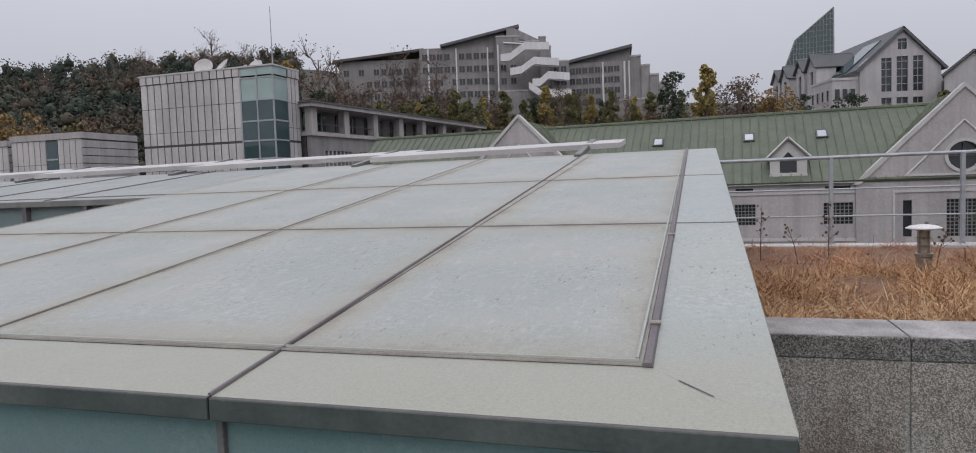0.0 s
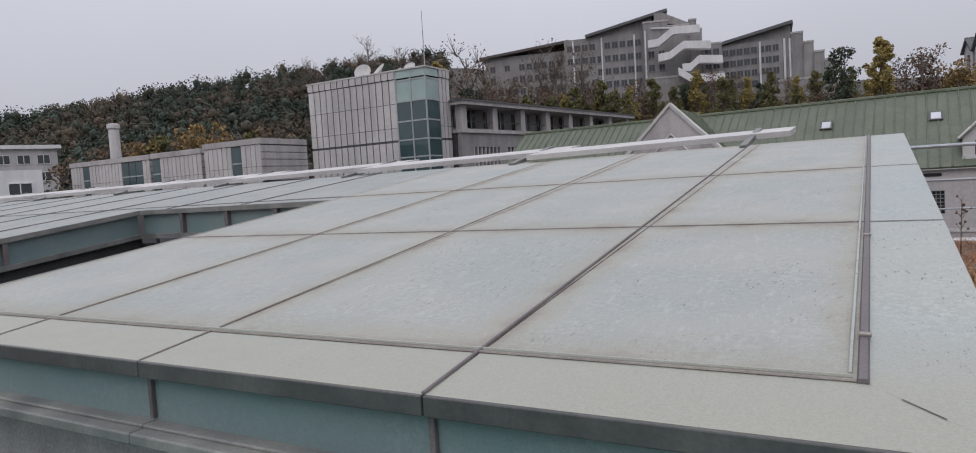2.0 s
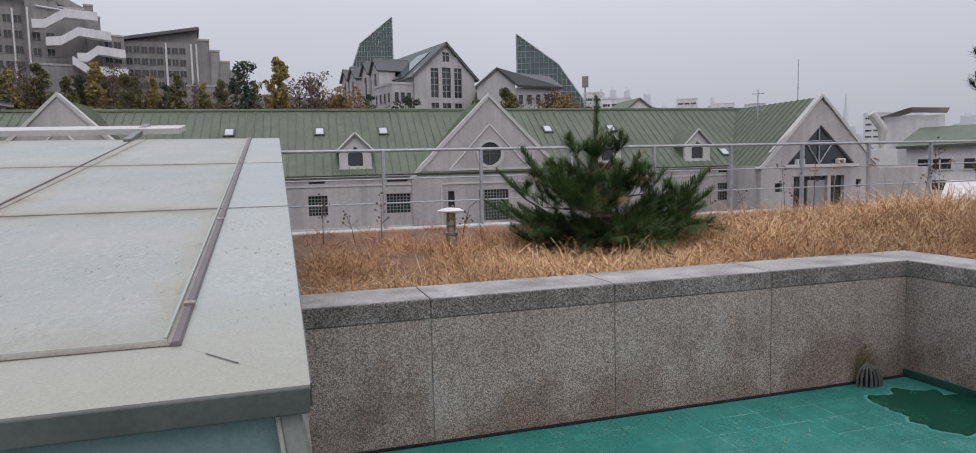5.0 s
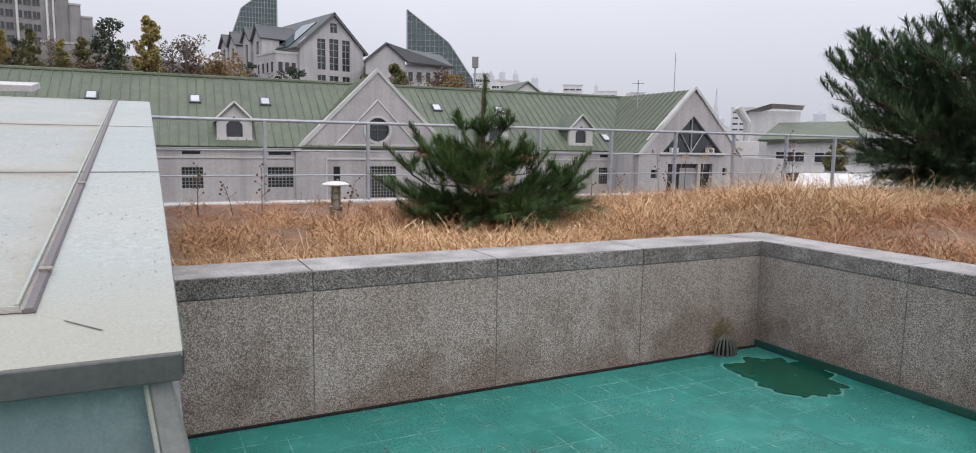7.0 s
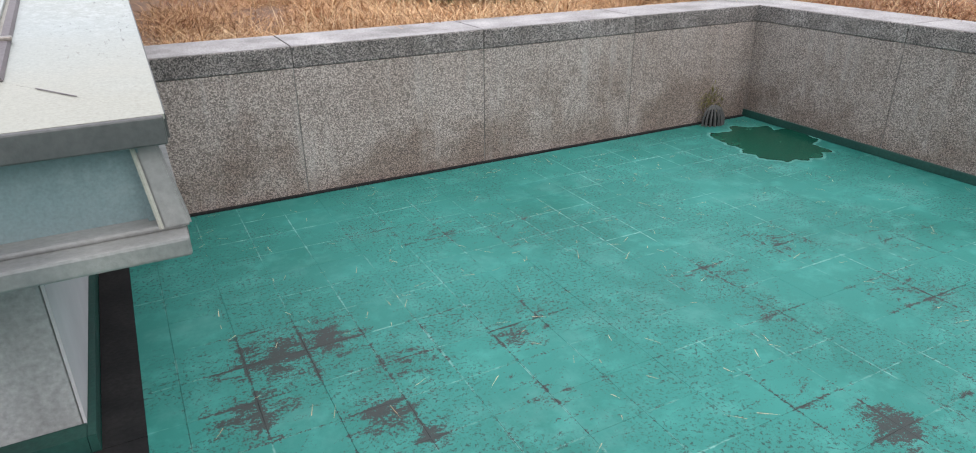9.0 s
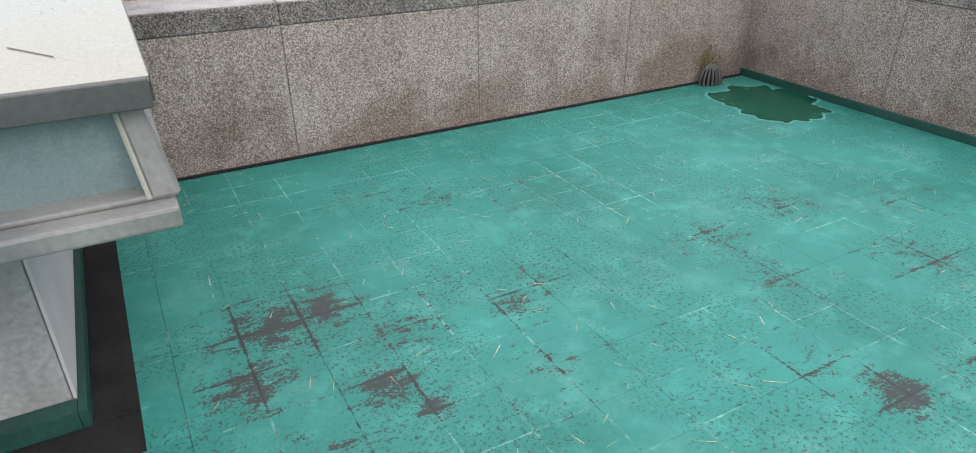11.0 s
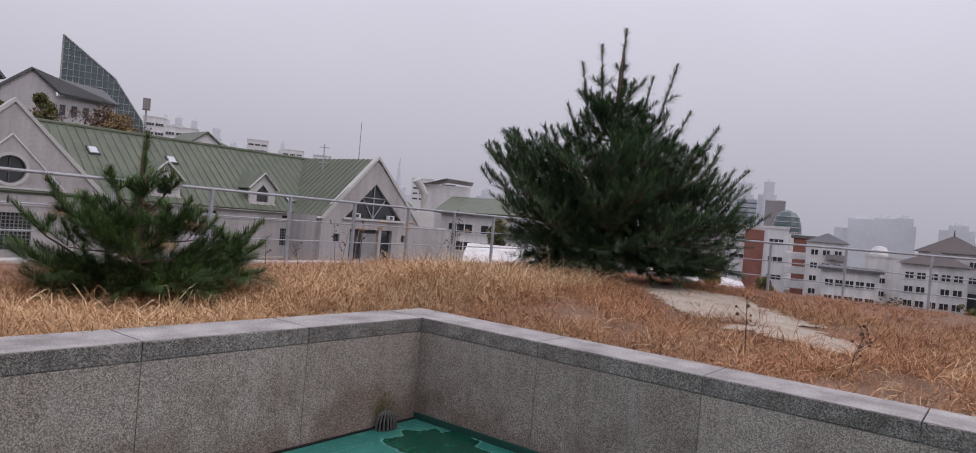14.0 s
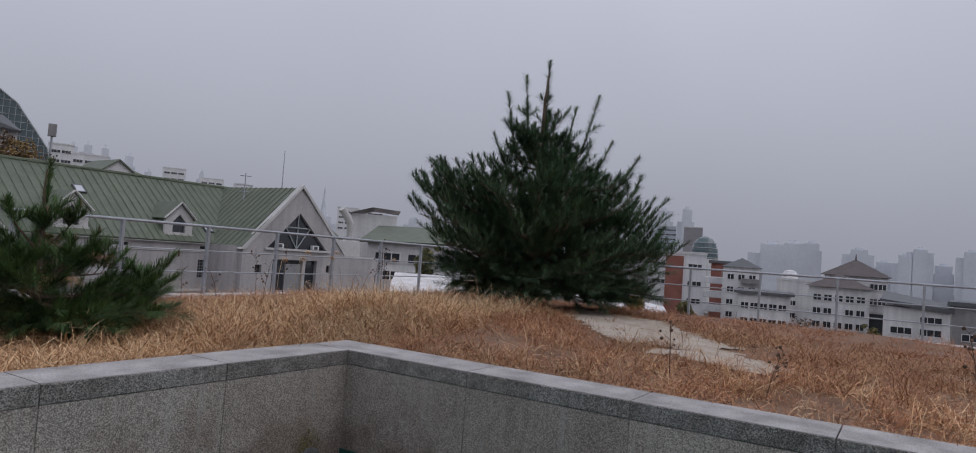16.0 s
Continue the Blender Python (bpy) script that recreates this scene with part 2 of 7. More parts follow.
    drive = math_node(n, l, "ADD", fleck, math_node(n, l, "MULTIPLY", spots, 0.22))
    drive = math_node(n, l, "ADD", drive, math_node(n, l, "MULTIPLY", lines_dark, math_node(n, l, "MULTIPLY", spots, 1.8)))
    worn = ramp(n, l, drive, 0.635, 0.655)
    col = mix(n, l, math_node(n, l, "MULTIPLY", worn, 0.93), col, (0.036, 0.031, 0.03))
    speck = noise_at(n, l, p, 70, 4, 0.75)
    gate = noise_at(n, l, p, 2.2, 3)
    sp = math_node(n, l, "MULTIPLY", ramp(n, l, speck, 0.55, 0.585), ramp(n, l, gate, 0.42, 0.52))
    col = mix(n, l, math_node(n, l, "MULTIPLY", sp, 0.8), col, (0.018, 0.04, 0.036))
    l.new(col, bs.inputs["Base Color"])
    l.new(ramp(n, l, broad, 0.3, 0.7, 0.5, 0.7), bs.inputs["Roughness"])
    bs.inputs["Specular IOR Level"].default_value = 0.35
    add_bump(n, l, bs, stipple, 0.15, 0.003)
    return m


def glassy(name, c, rough=0.06):
    m, n, l, bs = nodes_of(name)
    p = n.new("ShaderNodeNewGeometry").outputs["Position"]
    col = mix(n, l, noise_at(n, l, p, 0.35, 3), tuple(v * 0.6 for v in c), tuple(v * 1.4 for v in c))
    l.new(col, bs.inputs["Base Color"])
    bs.inputs["Roughness"].default_value = rough
    bs.inputs["Specular IOR Level"].default_value = 0.7
    return m


def leafy(name, a, b, spread=0.5, patch=0.6, own=1.0):
    m, n, l, bs = nodes_of(name)
    g = n.new("ShaderNodeNewGeometry")
    broad = noise_at(n, l, g.outputs["Position"], patch, 3)
    tone = math_node(n, l, "MULTIPLY", g.outputs["Random Per Island"], own)
    if own < 1:
        tone = math_node(n, l, "ADD", tone, ramp(n, l, broad, 0.32, 0.68, 0.0, 1 - own))
    col = mix(n, l, tone, a, b)
    sc = n.new("ShaderNodeVectorMath")
    sc.operation = "SCALE"
    l.new(col, sc.inputs[0])
    l.new(ramp(n, l, broad, 0.3, 0.7, 1 - spread * 0.5, 1 + spread * 0.5), sc.inputs["Scale"])
    l.new(sc.outputs[0], bs.inputs["Base Color"])
    bs.inputs["Roughness"].default_value = 0.75
    bs.inputs["Specular IOR Level"].default_value = 0.25
    return m


GRANITE = granite("grey_granite", (0.52, 0.442, 0.392), (0.175, 0.146, 0.13), (0.72, 0.66, 0.62))
GRANITE_COPING = granite("grimy_granite_coping", (0.56, 0.51, 0.48), (0.12, 0.11, 0.104), (0.75, 0.7, 0.67), 0.8)
GRANITE_TOP = mat("granite_coping_top", (0.43, 0.405, 0.39), (0.23, 0.215, 0.205), 3.5, 120, 0.85, grain=0.4)
JOINT = mat("mortar_joint", (0.33, 0.31, 0.29), (0.13, 0.12, 0.112), 6, 80, 0.9)
COPPER = patina("weathered_copper_sheet", (0.293, 0.316, 0.298), (0.353, 0.351, 0.317))
COPPER_FAR = patina("greyed_copper_sheet", (0.24, 0.26, 0.25), (0.3, 0.305, 0.28), edge=False, scratch=0.3)
COPPER_BORDER = patina("pale_copper_border", (0.32, 0.355, 0.34), (0.36, 0.37, 0.335), edge=False, scratch=0.3, bloom=0.4, dusty=(0.337, 0.33, 0.272))
COPPER_SIDE = patina("verdigris_copper_side", (0.135, 0.2, 0.205), (0.185, 0.235, 0.235), edge=False, scratch=0.04, bloom=0.08)
COPPER_DARK = mat("brown_copper_seam", (0.1, 0.085, 0.088), (0.16, 0.14, 0.14), 5, 90, 0.55, grain=0.2)
COPPER_EDGE = mat("grey_copper_fascia", (0.115, 0.116, 0.114), (0.2, 0.2, 0.187), 3, 60, 0.45, grain=0.15, streak=0.3)
MOULDING = mat("pale_grey_copper_moulding", (0.165, 0.168, 0.161), (0.25, 0.248, 0.228), 4, 60, 0.45, grain=0.15, streak=0.2)
BROWN_SEAM = mat("faded_brown_seam", (0.2, 0.175, 0.155), (0.27, 0.245, 0.21), 5, 90, 0.55, grain=0.2)
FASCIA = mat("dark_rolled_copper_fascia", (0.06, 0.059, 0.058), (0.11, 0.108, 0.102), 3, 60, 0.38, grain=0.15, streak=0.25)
# dark tone holds the light well's shade; also used for the floor strip
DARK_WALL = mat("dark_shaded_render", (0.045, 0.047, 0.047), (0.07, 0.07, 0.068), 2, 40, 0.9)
RIDGE_WHITE = mat("pale_ridge_sheet", (0.56, 0.535, 0.52), (0.46, 0.44, 0.43), 2, 40, 0.6, grain=0.1)
PAINT = green_coating()
SKIRT = mat("dark_green_skirting_paint", (0.008, 0.045, 0.036), (0.014, 0.065, 0.05), 5, 60, 0.5)
WET = mat("wet_green_paint", (0.003, 0.05, 0.03), (0.006, 0.075, 0.045), 4, 40, 0.22, bump=0.0)
WET.node_tree.nodes["Principled BSDF"].inputs["Specular IOR Level"].default_value = 0.12
CHALK = mat("chalky_dried_rim", (0.06, 0.24, 0.2), (0.11, 0.31, 0.265), 9, 60, 0.7)
IRON = mat("dark_drain_iron", (0.05, 0.05, 0.048), (0.09, 0.088, 0.08), 9, 60, 0.7)
# gutter tar; also paints shade in the open joint, well floor and drain
BLACK = mat("black_tar_and_shade", (0.008, 0.008, 0.008), (0.022, 0.021, 0.02), 6, 70, 0.85)
BLACK.node_tree.nodes["Principled BSDF"].inputs["Specular IOR Level"].default_value = 0.2
CONCRETE = mat("grey_concrete", (0.36, 0.355, 0.345), (0.28, 0.275, 0.265), 2.5, 50, 0.85, bump=0.3, streak=0.2)
SOIL = mat("straw_littered_soil", (0.14, 0.078, 0.048), (0.24, 0.14, 0.085), 2.5, 45, 0.95, bump=0.5, grain=0.4)
SAND = mat("bare_sandy_soil", (0.46, 0.4, 0.33), (0.33, 0.265, 0.2), 3, 60, 0.95, bump=0.4, grain=0.25)
GRASS = leafy("dry_grass", (0.22, 0.1, 0.046), (0.7, 0.44, 0.235))
GRASS_RED = leafy("russet_dry_grass", (0.2, 0.08, 0.043), (0.56, 0.285, 0.15))
REED = leafy("dry_grass_pale", (0.46, 0.31, 0.165), (0.78, 0.58, 0.36))
WEED = leafy("dead_weed_stalk", (0.08, 0.05, 0.035), (0.16, 0.1, 0.07))
NEEDLE = leafy("pine_needle", (0.035, 0.075, 0.026), (0.14, 0.205, 0.075), 0.9, 5.0)
NEEDLE_DK = leafy("dark_pine_needle", (0.042, 0.085, 0.048), (0.135, 0.2, 0.11), 0.9, 4.0)
NEEDLE_DEAD = leafy("dead_pine_needle", (0.28, 0.15, 0.07), (0.4, 0.25, 0.13))
BARK = mat("pine_bark", (0.1, 0.07, 0.05), (0.18, 0.12, 0.085), 12, 70, 0.95, bump=0.6)
STEEL = mat("galvanised_steel", (0.4, 0.42, 0.45), (0.33, 0.345, 0.37), 8, 90, 0.5, metal=0.35, grain=0.12)
LAMP_STEEL = mat("dull_stainless_steel", (0.38, 0.34, 0.3), (0.27, 0.24, 0.21), 9, 90, 0.35, metal=0.7)
LAMP_WHITE = mat("white_lamp_cap", (0.75, 0.74, 0.72), (0.62, 0.61, 0.59), 6, 70, 0.5)
LAMP_GLASS = glassy("dusty_lamp_glass", (0.3, 0.27, 0.22), 0.2)
STONE = mat("pale_stone_cladding", (0.46, 0.43, 0.42), (0.38, 0.355, 0.35), 0.5, 9, 0.85, grain=0.1, streak=0.22)
STONE_TRIM = mat("pale_stone_trim", (0.55, 0.53, 0.51), (0.46, 0.445, 0.43), 0.6, 12, 0.8, grain=0.1)
STONE_WARM = mat("white_panel_cladding", (0.55, 0.52, 0.51), (0.47, 0.445, 0.44), 0.3, 5, 0.8, grain=0.08, streak=0.15, obj=0.07)
GREEN_ROOF = mat("green_copper_roof", (0.098, 0.118, 0.08), (0.132, 0.15, 0.104), 0.35, 6, 0.6, grain=0.12, streak=0.2)
GREEN_RIB = mat("green_roof_seam", (0.17, 0.19, 0.13), (0.11, 0.135, 0.088), 0.5, 9, 0.6)
DARK_ROOF = mat("dark_grey_roof", (0.09, 0.095, 0.1), (0.13, 0.13, 0.135), 0.5, 8, 0.7)
ROOF_BROWN = mat("brown_tile_roof", (0.085, 0.07, 0.068), (0.12, 0.1, 0.095), 0.7, 9, 0.8)
WHITE = mat("white_painted_wall", (0.74, 0.73, 0.73), (0.64, 0.63, 0.635), 0.4, 10, 0.75, grain=0.06, streak=0.1)
GREY_WALL = mat("grey_concrete_wall", (0.3, 0.285, 0.28), (0.23, 0.22, 0.215), 0.25, 4, 0.85, grain=0.12, streak=0.2)
PALE_WALL = mat("pale_render_wall", (0.5, 0.48, 0.48), (0.42, 0.405, 0.405), 0.3, 5, 0.85, grain=0.08, streak=0.15)
BRICK_RED = mat("red_brick_wall", (0.3, 0.12, 0.09), (0.22, 0.09, 0.07), 0.6, 8, 0.85)
# render lightened so that its colour carries the haze over the city
CITY_WALL = mat("haze_pale_city_render", (0.72, 0.7, 0.69), (0.6, 0.585, 0.58), 0.3, 5, 0.85, grain=0.08, streak=0.15)
# haze over the distance is mixed into these three wall colours
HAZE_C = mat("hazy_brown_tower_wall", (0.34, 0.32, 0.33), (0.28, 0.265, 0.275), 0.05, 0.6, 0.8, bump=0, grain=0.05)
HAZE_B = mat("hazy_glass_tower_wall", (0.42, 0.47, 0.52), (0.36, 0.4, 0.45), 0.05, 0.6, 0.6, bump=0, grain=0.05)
HAZE_A = mat("haze_pale_tower_wall", (0.7, 0.72, 0.76), (0.6, 0.62, 0.66), 0.02, 0.4, 0.9, bump=0, grain=0.05)
GLASS_DK = glassy("dark_window_glass", (0.035, 0.037, 0.042))
GLASS_TEAL = glassy("teal_curtain_glass", (0.05, 0.085, 0.09), 0.04)
GLASS_PALE = glassy("pale_green_glass", (0.34, 0.44, 0.42), 0.1)
# white of the reflected sky is put into the pane's base colour
GLASS_SKY = glassy("skylight_pane_sky_reflection", (0.5, 0.52, 0.54), 0.1)
MULLION = mat("grey_window_frame", (0.35, 0.38, 0.38), (0.3, 0.32, 0.32), 2, 30, 0.5)
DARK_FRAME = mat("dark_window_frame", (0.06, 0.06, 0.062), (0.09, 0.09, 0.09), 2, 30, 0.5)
BLOCK_GRID = mat("grey_window_grille", (0.23, 0.23, 0.225), (0.18, 0.18, 0.175), 3, 30, 0.6)
SHUTTER = mat("grey_roller_shutter", (0.33, 0.33, 0.33), (0.28, 0.28, 0.28), 2, 20, 0.6)
EARTH = mat("earth_and_leaf_litter", (0.05, 0.047, 0.04), (0.085, 0.072, 0.055), 0.05, 1.5, 0.95, grain=0.3)
LEAF_GREEN = leafy("autumn_green_leaves", (0.1, 0.105, 0.05), (0.21, 0.19, 0.085))
LEAF_YELLOW = leafy("yellow_leaves", (0.22, 0.18, 0.065), (0.4, 0.31, 0.12))
LEAF_GOLD = leafy("golden_leaves", (0.19, 0.13, 0.055), (0.33, 0.22, 0.09))
LEAF_BROWN = leafy("brown_leaves", (0.1, 0.07, 0.05), (0.19, 0.13, 0.085))
HILL_DARK = leafy("hill_evergreen_leaves", (0.03, 0.046, 0.036), (0.068, 0.08, 0.058), 0.5, 0.13, 0.4)
LEAF_DARK = leafy("evergreen_leaves", (0.03, 0.048, 0.034), (0.07, 0.088, 0.052))
WOODS = leafy("far_wood_leaves", (0.045, 0.056, 0.04), (0.135, 0.092, 0.066), 0.4, 0.11, 0.35)
TWIG = mat("bare_twigs", (0.11, 0.085, 0.075), (0.16, 0.125, 0.11), 2, 20, 0.95)


# ---- building helpers ----
def link(name, bm, material, m=None):
    me = bpy.data.meshes.new(name)
    bm.to_mesh(me)
    bm.free()
    me.materials.append(material)
    ob = new(name, me)
    if m is not None:
        ob.matrix_world = m
    return ob


def part(name, bm, material, parent, label=""):
    ob = link(name, bm, material)
    ob.parent = parent
    return tagged(ob, label)


def shared(name, me, parent, m):
    ob = new(name, me)
    ob.parent = parent
    ob.matrix_basis = m
    return ob


def base(name, label, category, m, group="", kind=""):
    return tagged(_placed(new(name), m), label, category, group, kind)


def _placed(ob, m):
    ob.matrix_world = m
    ob.empty_display_size = 0.2
    return ob


def box(bm, x0, x1, y0, y1, z0, z1, bevel=0.0):
    m = Matrix.Translation(((x0 + x1) / 2, (y0 + y1) / 2, (z0 + z1) / 2)) @ Matrix.Diagonal((x1 - x0, y1 - y0, z1 - z0, 1))
    made = bmesh.ops.create_cube(bm, size=1, matrix=m)
    if bevel:
        es = list({e for v in made["verts"] for e in v.link_edges})
        bmesh.ops.bevel(bm, geom=es, offset=bevel, segments=2, affect="EDGES", profile=0.5)
    return bm


def boxed(*a, bevel=0.0):
    return box(bmesh.new(), *a, bevel=bevel)


def tube(bm, pts, r0, r1, sides=6, cap=True):
    """A tapered tube along points."""
    pts = [Vector(p) for p in pts]
    rings = []
    for i, p in enumerate(pts):
        d = (pts[min(i + 1, len(pts) - 1)] - pts[max(i - 1, 0)]).normalized()
        q = d.to_track_quat("Z", "Y")
        r = r0 + (r1 - r0) * i / (len(pts) - 1)
        rings.append([bm.verts.new(p + q @ Vector((r * math.cos(a), r * math.sin(a), 0))) for a in [2 * math.pi * k / sides for k in range(sides)]])
    for a, b in zip(rings, rings[1:]):
        for k in range(sides):
            bm.faces.new((a[k], a[(k + 1) % sides], b[(k + 1) % sides], b[k]))
    if cap:
        bm.faces.new(rings[0][::-1])
        bm.faces.new(rings[-1])
    return bm


def lathe(bm, profile, sides=20, centre=(0, 0)):
    """profile: (radius, height) from the foot upwards."""
    rings = [[bm.verts.new((centre[0] + r * math.cos(2 * math.pi * k / sides), centre[1] + r * math.sin(2 * math.pi * k / sides), z)) for k in range(sides)] for r, z in profile]
    for a, b in zip(rings, rings[1:]):
        for k in range(sides):
            bm.faces.new((a[k], a[(k + 1) % sides], b[(k + 1) % sides], b[k]))
    bm.faces.new(rings[0][::-1])
    bm.faces.new(rings[-1])
    return bm


def slab(bm, quad, t):
    """A sheet of thickness t under a flat outline given anticlockwise from above."""
    q = [Vector(p) for p in quad]
    nrm = (q[1] - q[0]).cross(q[2] - q[0]).normalized()
    top = [bm.verts.new(p) for p in q]
    low = [bm.verts.new(p - nrm * t) for p in q]
    bm.faces.new(top)
    bm.faces.new(low[::-1])
    for i in range(len(q)):
        j = (i + 1) % len(q)
        bm.faces.new((top[j], top[i], low[i], low[j]))
    return bm


def holed(bm, outer, holes, t, v=0.0):
    """An upright wall in the plane y = v, its front towards -y: outline and holes in (x, z), thickness t backwards."""
    def loop(pts, y):
        vs = [bm.verts.new((x, y, z)) for x, z in pts]
        return vs, [bm.edges.new((vs[i], vs[(i + 1) % len(vs)])) for i in range(len(vs))]
    fronts, backs = [], []
    es, eb = [], []
    for pts in (outer, *holes):
        a, e = loop(pts, v)
        b, f = loop(pts, v + t)
        fronts.append(a), backs.append(b)
        es += e
        eb += f
    bmesh.ops.triangle_fill(bm, edges=es, use_beauty=True, normal=(0, -1, 0))
    bmesh.ops.triangle_fill(bm, edges=eb, use_beauty=True, normal=(0, 1, 0))
    for a, b in zip(fronts, backs):
        for i in range(len(a)):
            j = (i + 1) % len(a)
            bm.faces.new((a[i], a[j], b[j], b[i]))
    bmesh.ops.recalc_face_normals(bm, faces=bm.faces)
    return bm


def rect(x0, x1, z0, z1):
    return [(x0, z0), (x1, z0), (x1, z1), (x0, z1)]


def ring(cx, cz, r, k=20):
    return [(cx + r * math.cos(2 * math.pi * i / k), cz + r * math.sin(2 * math.pi * i / k)) for i in range(k)]


# ---- the lie of the land ----
def land(x, y):
    d = math.hypot(x, y)
    h = -7.0 - 4.0 * min(1, max(0, (x - 30) / 70))
    # wooded hill to the north-west, campus slope to the north
    a = math.degrees(math.atan2(x, y))
    w = math.exp(-((a + 36) / (46 if a < -36 else 21)) ** 2)
    h += w * 55 * min(1, max(0, (d - 95) / 190)) ** 1.1
    n = math.exp(-((a - 0) / 26) ** 2)
    h += n * 26 * min(1, max(0, (d - 60) / 110))
    h += 0.6 * noise.noise((x * 0.02, y * 0.02, 0)) * min(1, d / 60)
    return h


gbm = bmesh.new()
rs = [0.0, 8, 16, 26, 38, 50, 62, 76, 90, 106, 124, 144, 166, 190, 216, 245, 280, 330, 420, 600, 1000, 2500]
grid = []
for r in rs:
    row = []
    for k in range(72):
        a = math.radians(k * 5)
        x, y = r * math.sin(a), r * math.cos(a)
        z = land(x, y) if r < 400 else -12 + (land(x, y) + 12) * max(0, 1 - (r - 400) / 1200)
        row.append(gbm.verts.new((x, y, z)))
    grid.append(row)
for a, b in zip(grid[1:], grid[2:]):
    for k in range(72):
        gbm.faces.new((a[k], b[k], b[(k + 1) % 72], a[(k + 1) % 72]))
mid = grid[0][0]
for k in range(72):
    gbm.faces.new((mid, grid[1][k], grid[1][(k + 1) % 72]))
for v in grid[0][1:]:
    gbm.verts.remove(v)
for f in gbm.faces:
    f.smooth = True
bmesh.ops.recalc_face_normals(gbm, faces=gbm.faces)
tagged(link("ground", gbm, EARTH), "dark earth and asphalt rising to a wooded hill", "ground", kind="structure")

# ---- the roof terrace ----
WALL_Y, WALL_X, TOP = 3.665, 4.216, 0.816
tagged(link("roof_slab", boxed(-30, 15.6, -14, 10.2, -7.4, -0.06), CONCRETE), "grey concrete building mass under the terrace", "building", kind="structure")
floor = tagged(link("floor", boxed(-6.2, WALL_X + 0.02, -6, WALL_Y - 0.026, -0.055, -0.004), PAINT), "sea-green waterproofed tile floor with worn brown spots", "floor", kind="structure")


def granite_wall(name, label, m, joints, end, z_cap=0.706):
    """A clad wall in local x from joints[0] to end, face at y = 0: backing, panels, coping stones."""
    wall = base(name, label, "wall", m, kind="structure")
    part("backing", boxed(joints[0], end, 0.006, 0.4, -0.05, TOP - 0.02), JOINT, wall)
    edges = [*joints, end]
    for a, b in zip(edges, edges[1:]):
        part("panel", boxed(a + 0.003, b - 0.003, 0.0, 0.03, 0.006, z_cap - 0.0015, bevel=0.002), GRANITE, wall)
        cope = part("coping_stone", boxed(a + 0.002, b - 0.002, -0.004, 0.415, z_cap + 0.0015, TOP, bevel=0.006), GRANITE_COPING, wall, "grimy granite coping stone")
        # thin sheet that makes the coping's top paler than its front
        part("pale_top", boxed(a + 0.005, b - 0.005, 0.004, 0.41, TOP - 0.002, TOP + 0.003), GRANITE_TOP, cope, "thin top sheet in a paler tone")
    return wall


granite_wall("wall_north", "speckled grey granite parapet wall with damp stains", pose(0, WALL_Y, 0), [-2.53, -1.41, -0.285, 0.839, 1.962, 3.088], WALL_X + 0.0)
granite_wall("wall_east", "speckled grey granite parapet wall with green skirting", pose(WALL_X, WALL_Y, 0, 0, 0, -90), [-0.4, 1.13, 2.324, 3.45, 4.58, 5.7, 6.83, 7.96], 9.1)
tagged(link("baseboard_east", boxed(WALL_X - 0.018, WALL_X, -6, WALL_Y - 0.004, 0.0, 0.055, bevel=0.004), SKIRT), "dark green painted skirting at the wall foot", "skirting", kind="structure")
# solid black strip stands in for the shade inside the open joint
tagged(link("gutter_north", boxed(-6.2, WALL_X + 0.02, WALL_Y - 0.026, WALL_Y - 0.001, -0.058, 0.01), BLACK), "solid black strip for the shade of the open wall-foot joint", "gutter", kind="structure")

# garden bed behind the walls: one sheet with a mound behind the corner
def bed(x, y):
    z = 0.66
    z += 0.11 * math.exp(-(((x - 6.0) / 2.6) ** 2 + ((y - 5.3) / 1.9) ** 2))
    z += 0.24 * math.exp(-(((x - 9.5) / 4.0) ** 2 + ((y - 3.5) / 4.5) ** 2))
    z += 0.1 * math.exp(-(((x - 6.0) / 1.6) ** 2 + ((y + 0.5) / 4) ** 2))
    z += 0.05 * noise.noise((x * 0.7, y * 0.7, 3))
    near = max(y - WALL_Y - 0.4, x - WALL_X - 0.4, 0) if y > WALL_Y + 0.3 or x > WALL_X + 0.3 else 0
    return z if z < 0.74 else 0.74 + (z - 0.74) * min(1, near / 1.0)


def bed_sheet(name, x0, x1, y0, y1, step, label):
    bm = bmesh.new()
    nx, ny = int((x1 - x0) / step), int((y1 - y0) / step)
    vs = [[bm.verts.new((x0 + (x1 - x0) * i / nx, y0 + (y1 - y0) * j / ny, bed(x0 + (x1 - x0) * i / nx, y0 + (y1 - y0) * j / ny))) for j in range(ny + 1)] for i in range(nx + 1)]
    for i in range(nx):
        for j in range(ny):
            f = bm.faces.new((vs[i][j], vs[i + 1][j], vs[i + 1][j + 1], vs[i][j + 1]))
            f.smooth = True
    return tagged(link(name, bm, SOIL), label, "garden bed", kind="structure")


bed_sheet("garden_bed_north", -8.0, WALL_X + 0.39, WALL_Y + 0.39, 9.7, 0.25, "brown roof garden soil under dry grass")
bed_sheet("garden_bed_east", WALL_X + 0.39, 15.2, -9.0, 9.7, 0.25, "brown roof garden soil under dry grass beside the pines")
tagged(link("kerb_north", boxed(-8, 15.3, 9.4, 9.72, 0.2, 0.7, bevel=0.015), STONE_TRIM), "pale concrete kerb along the roof edge", "kerb", kind="structure")
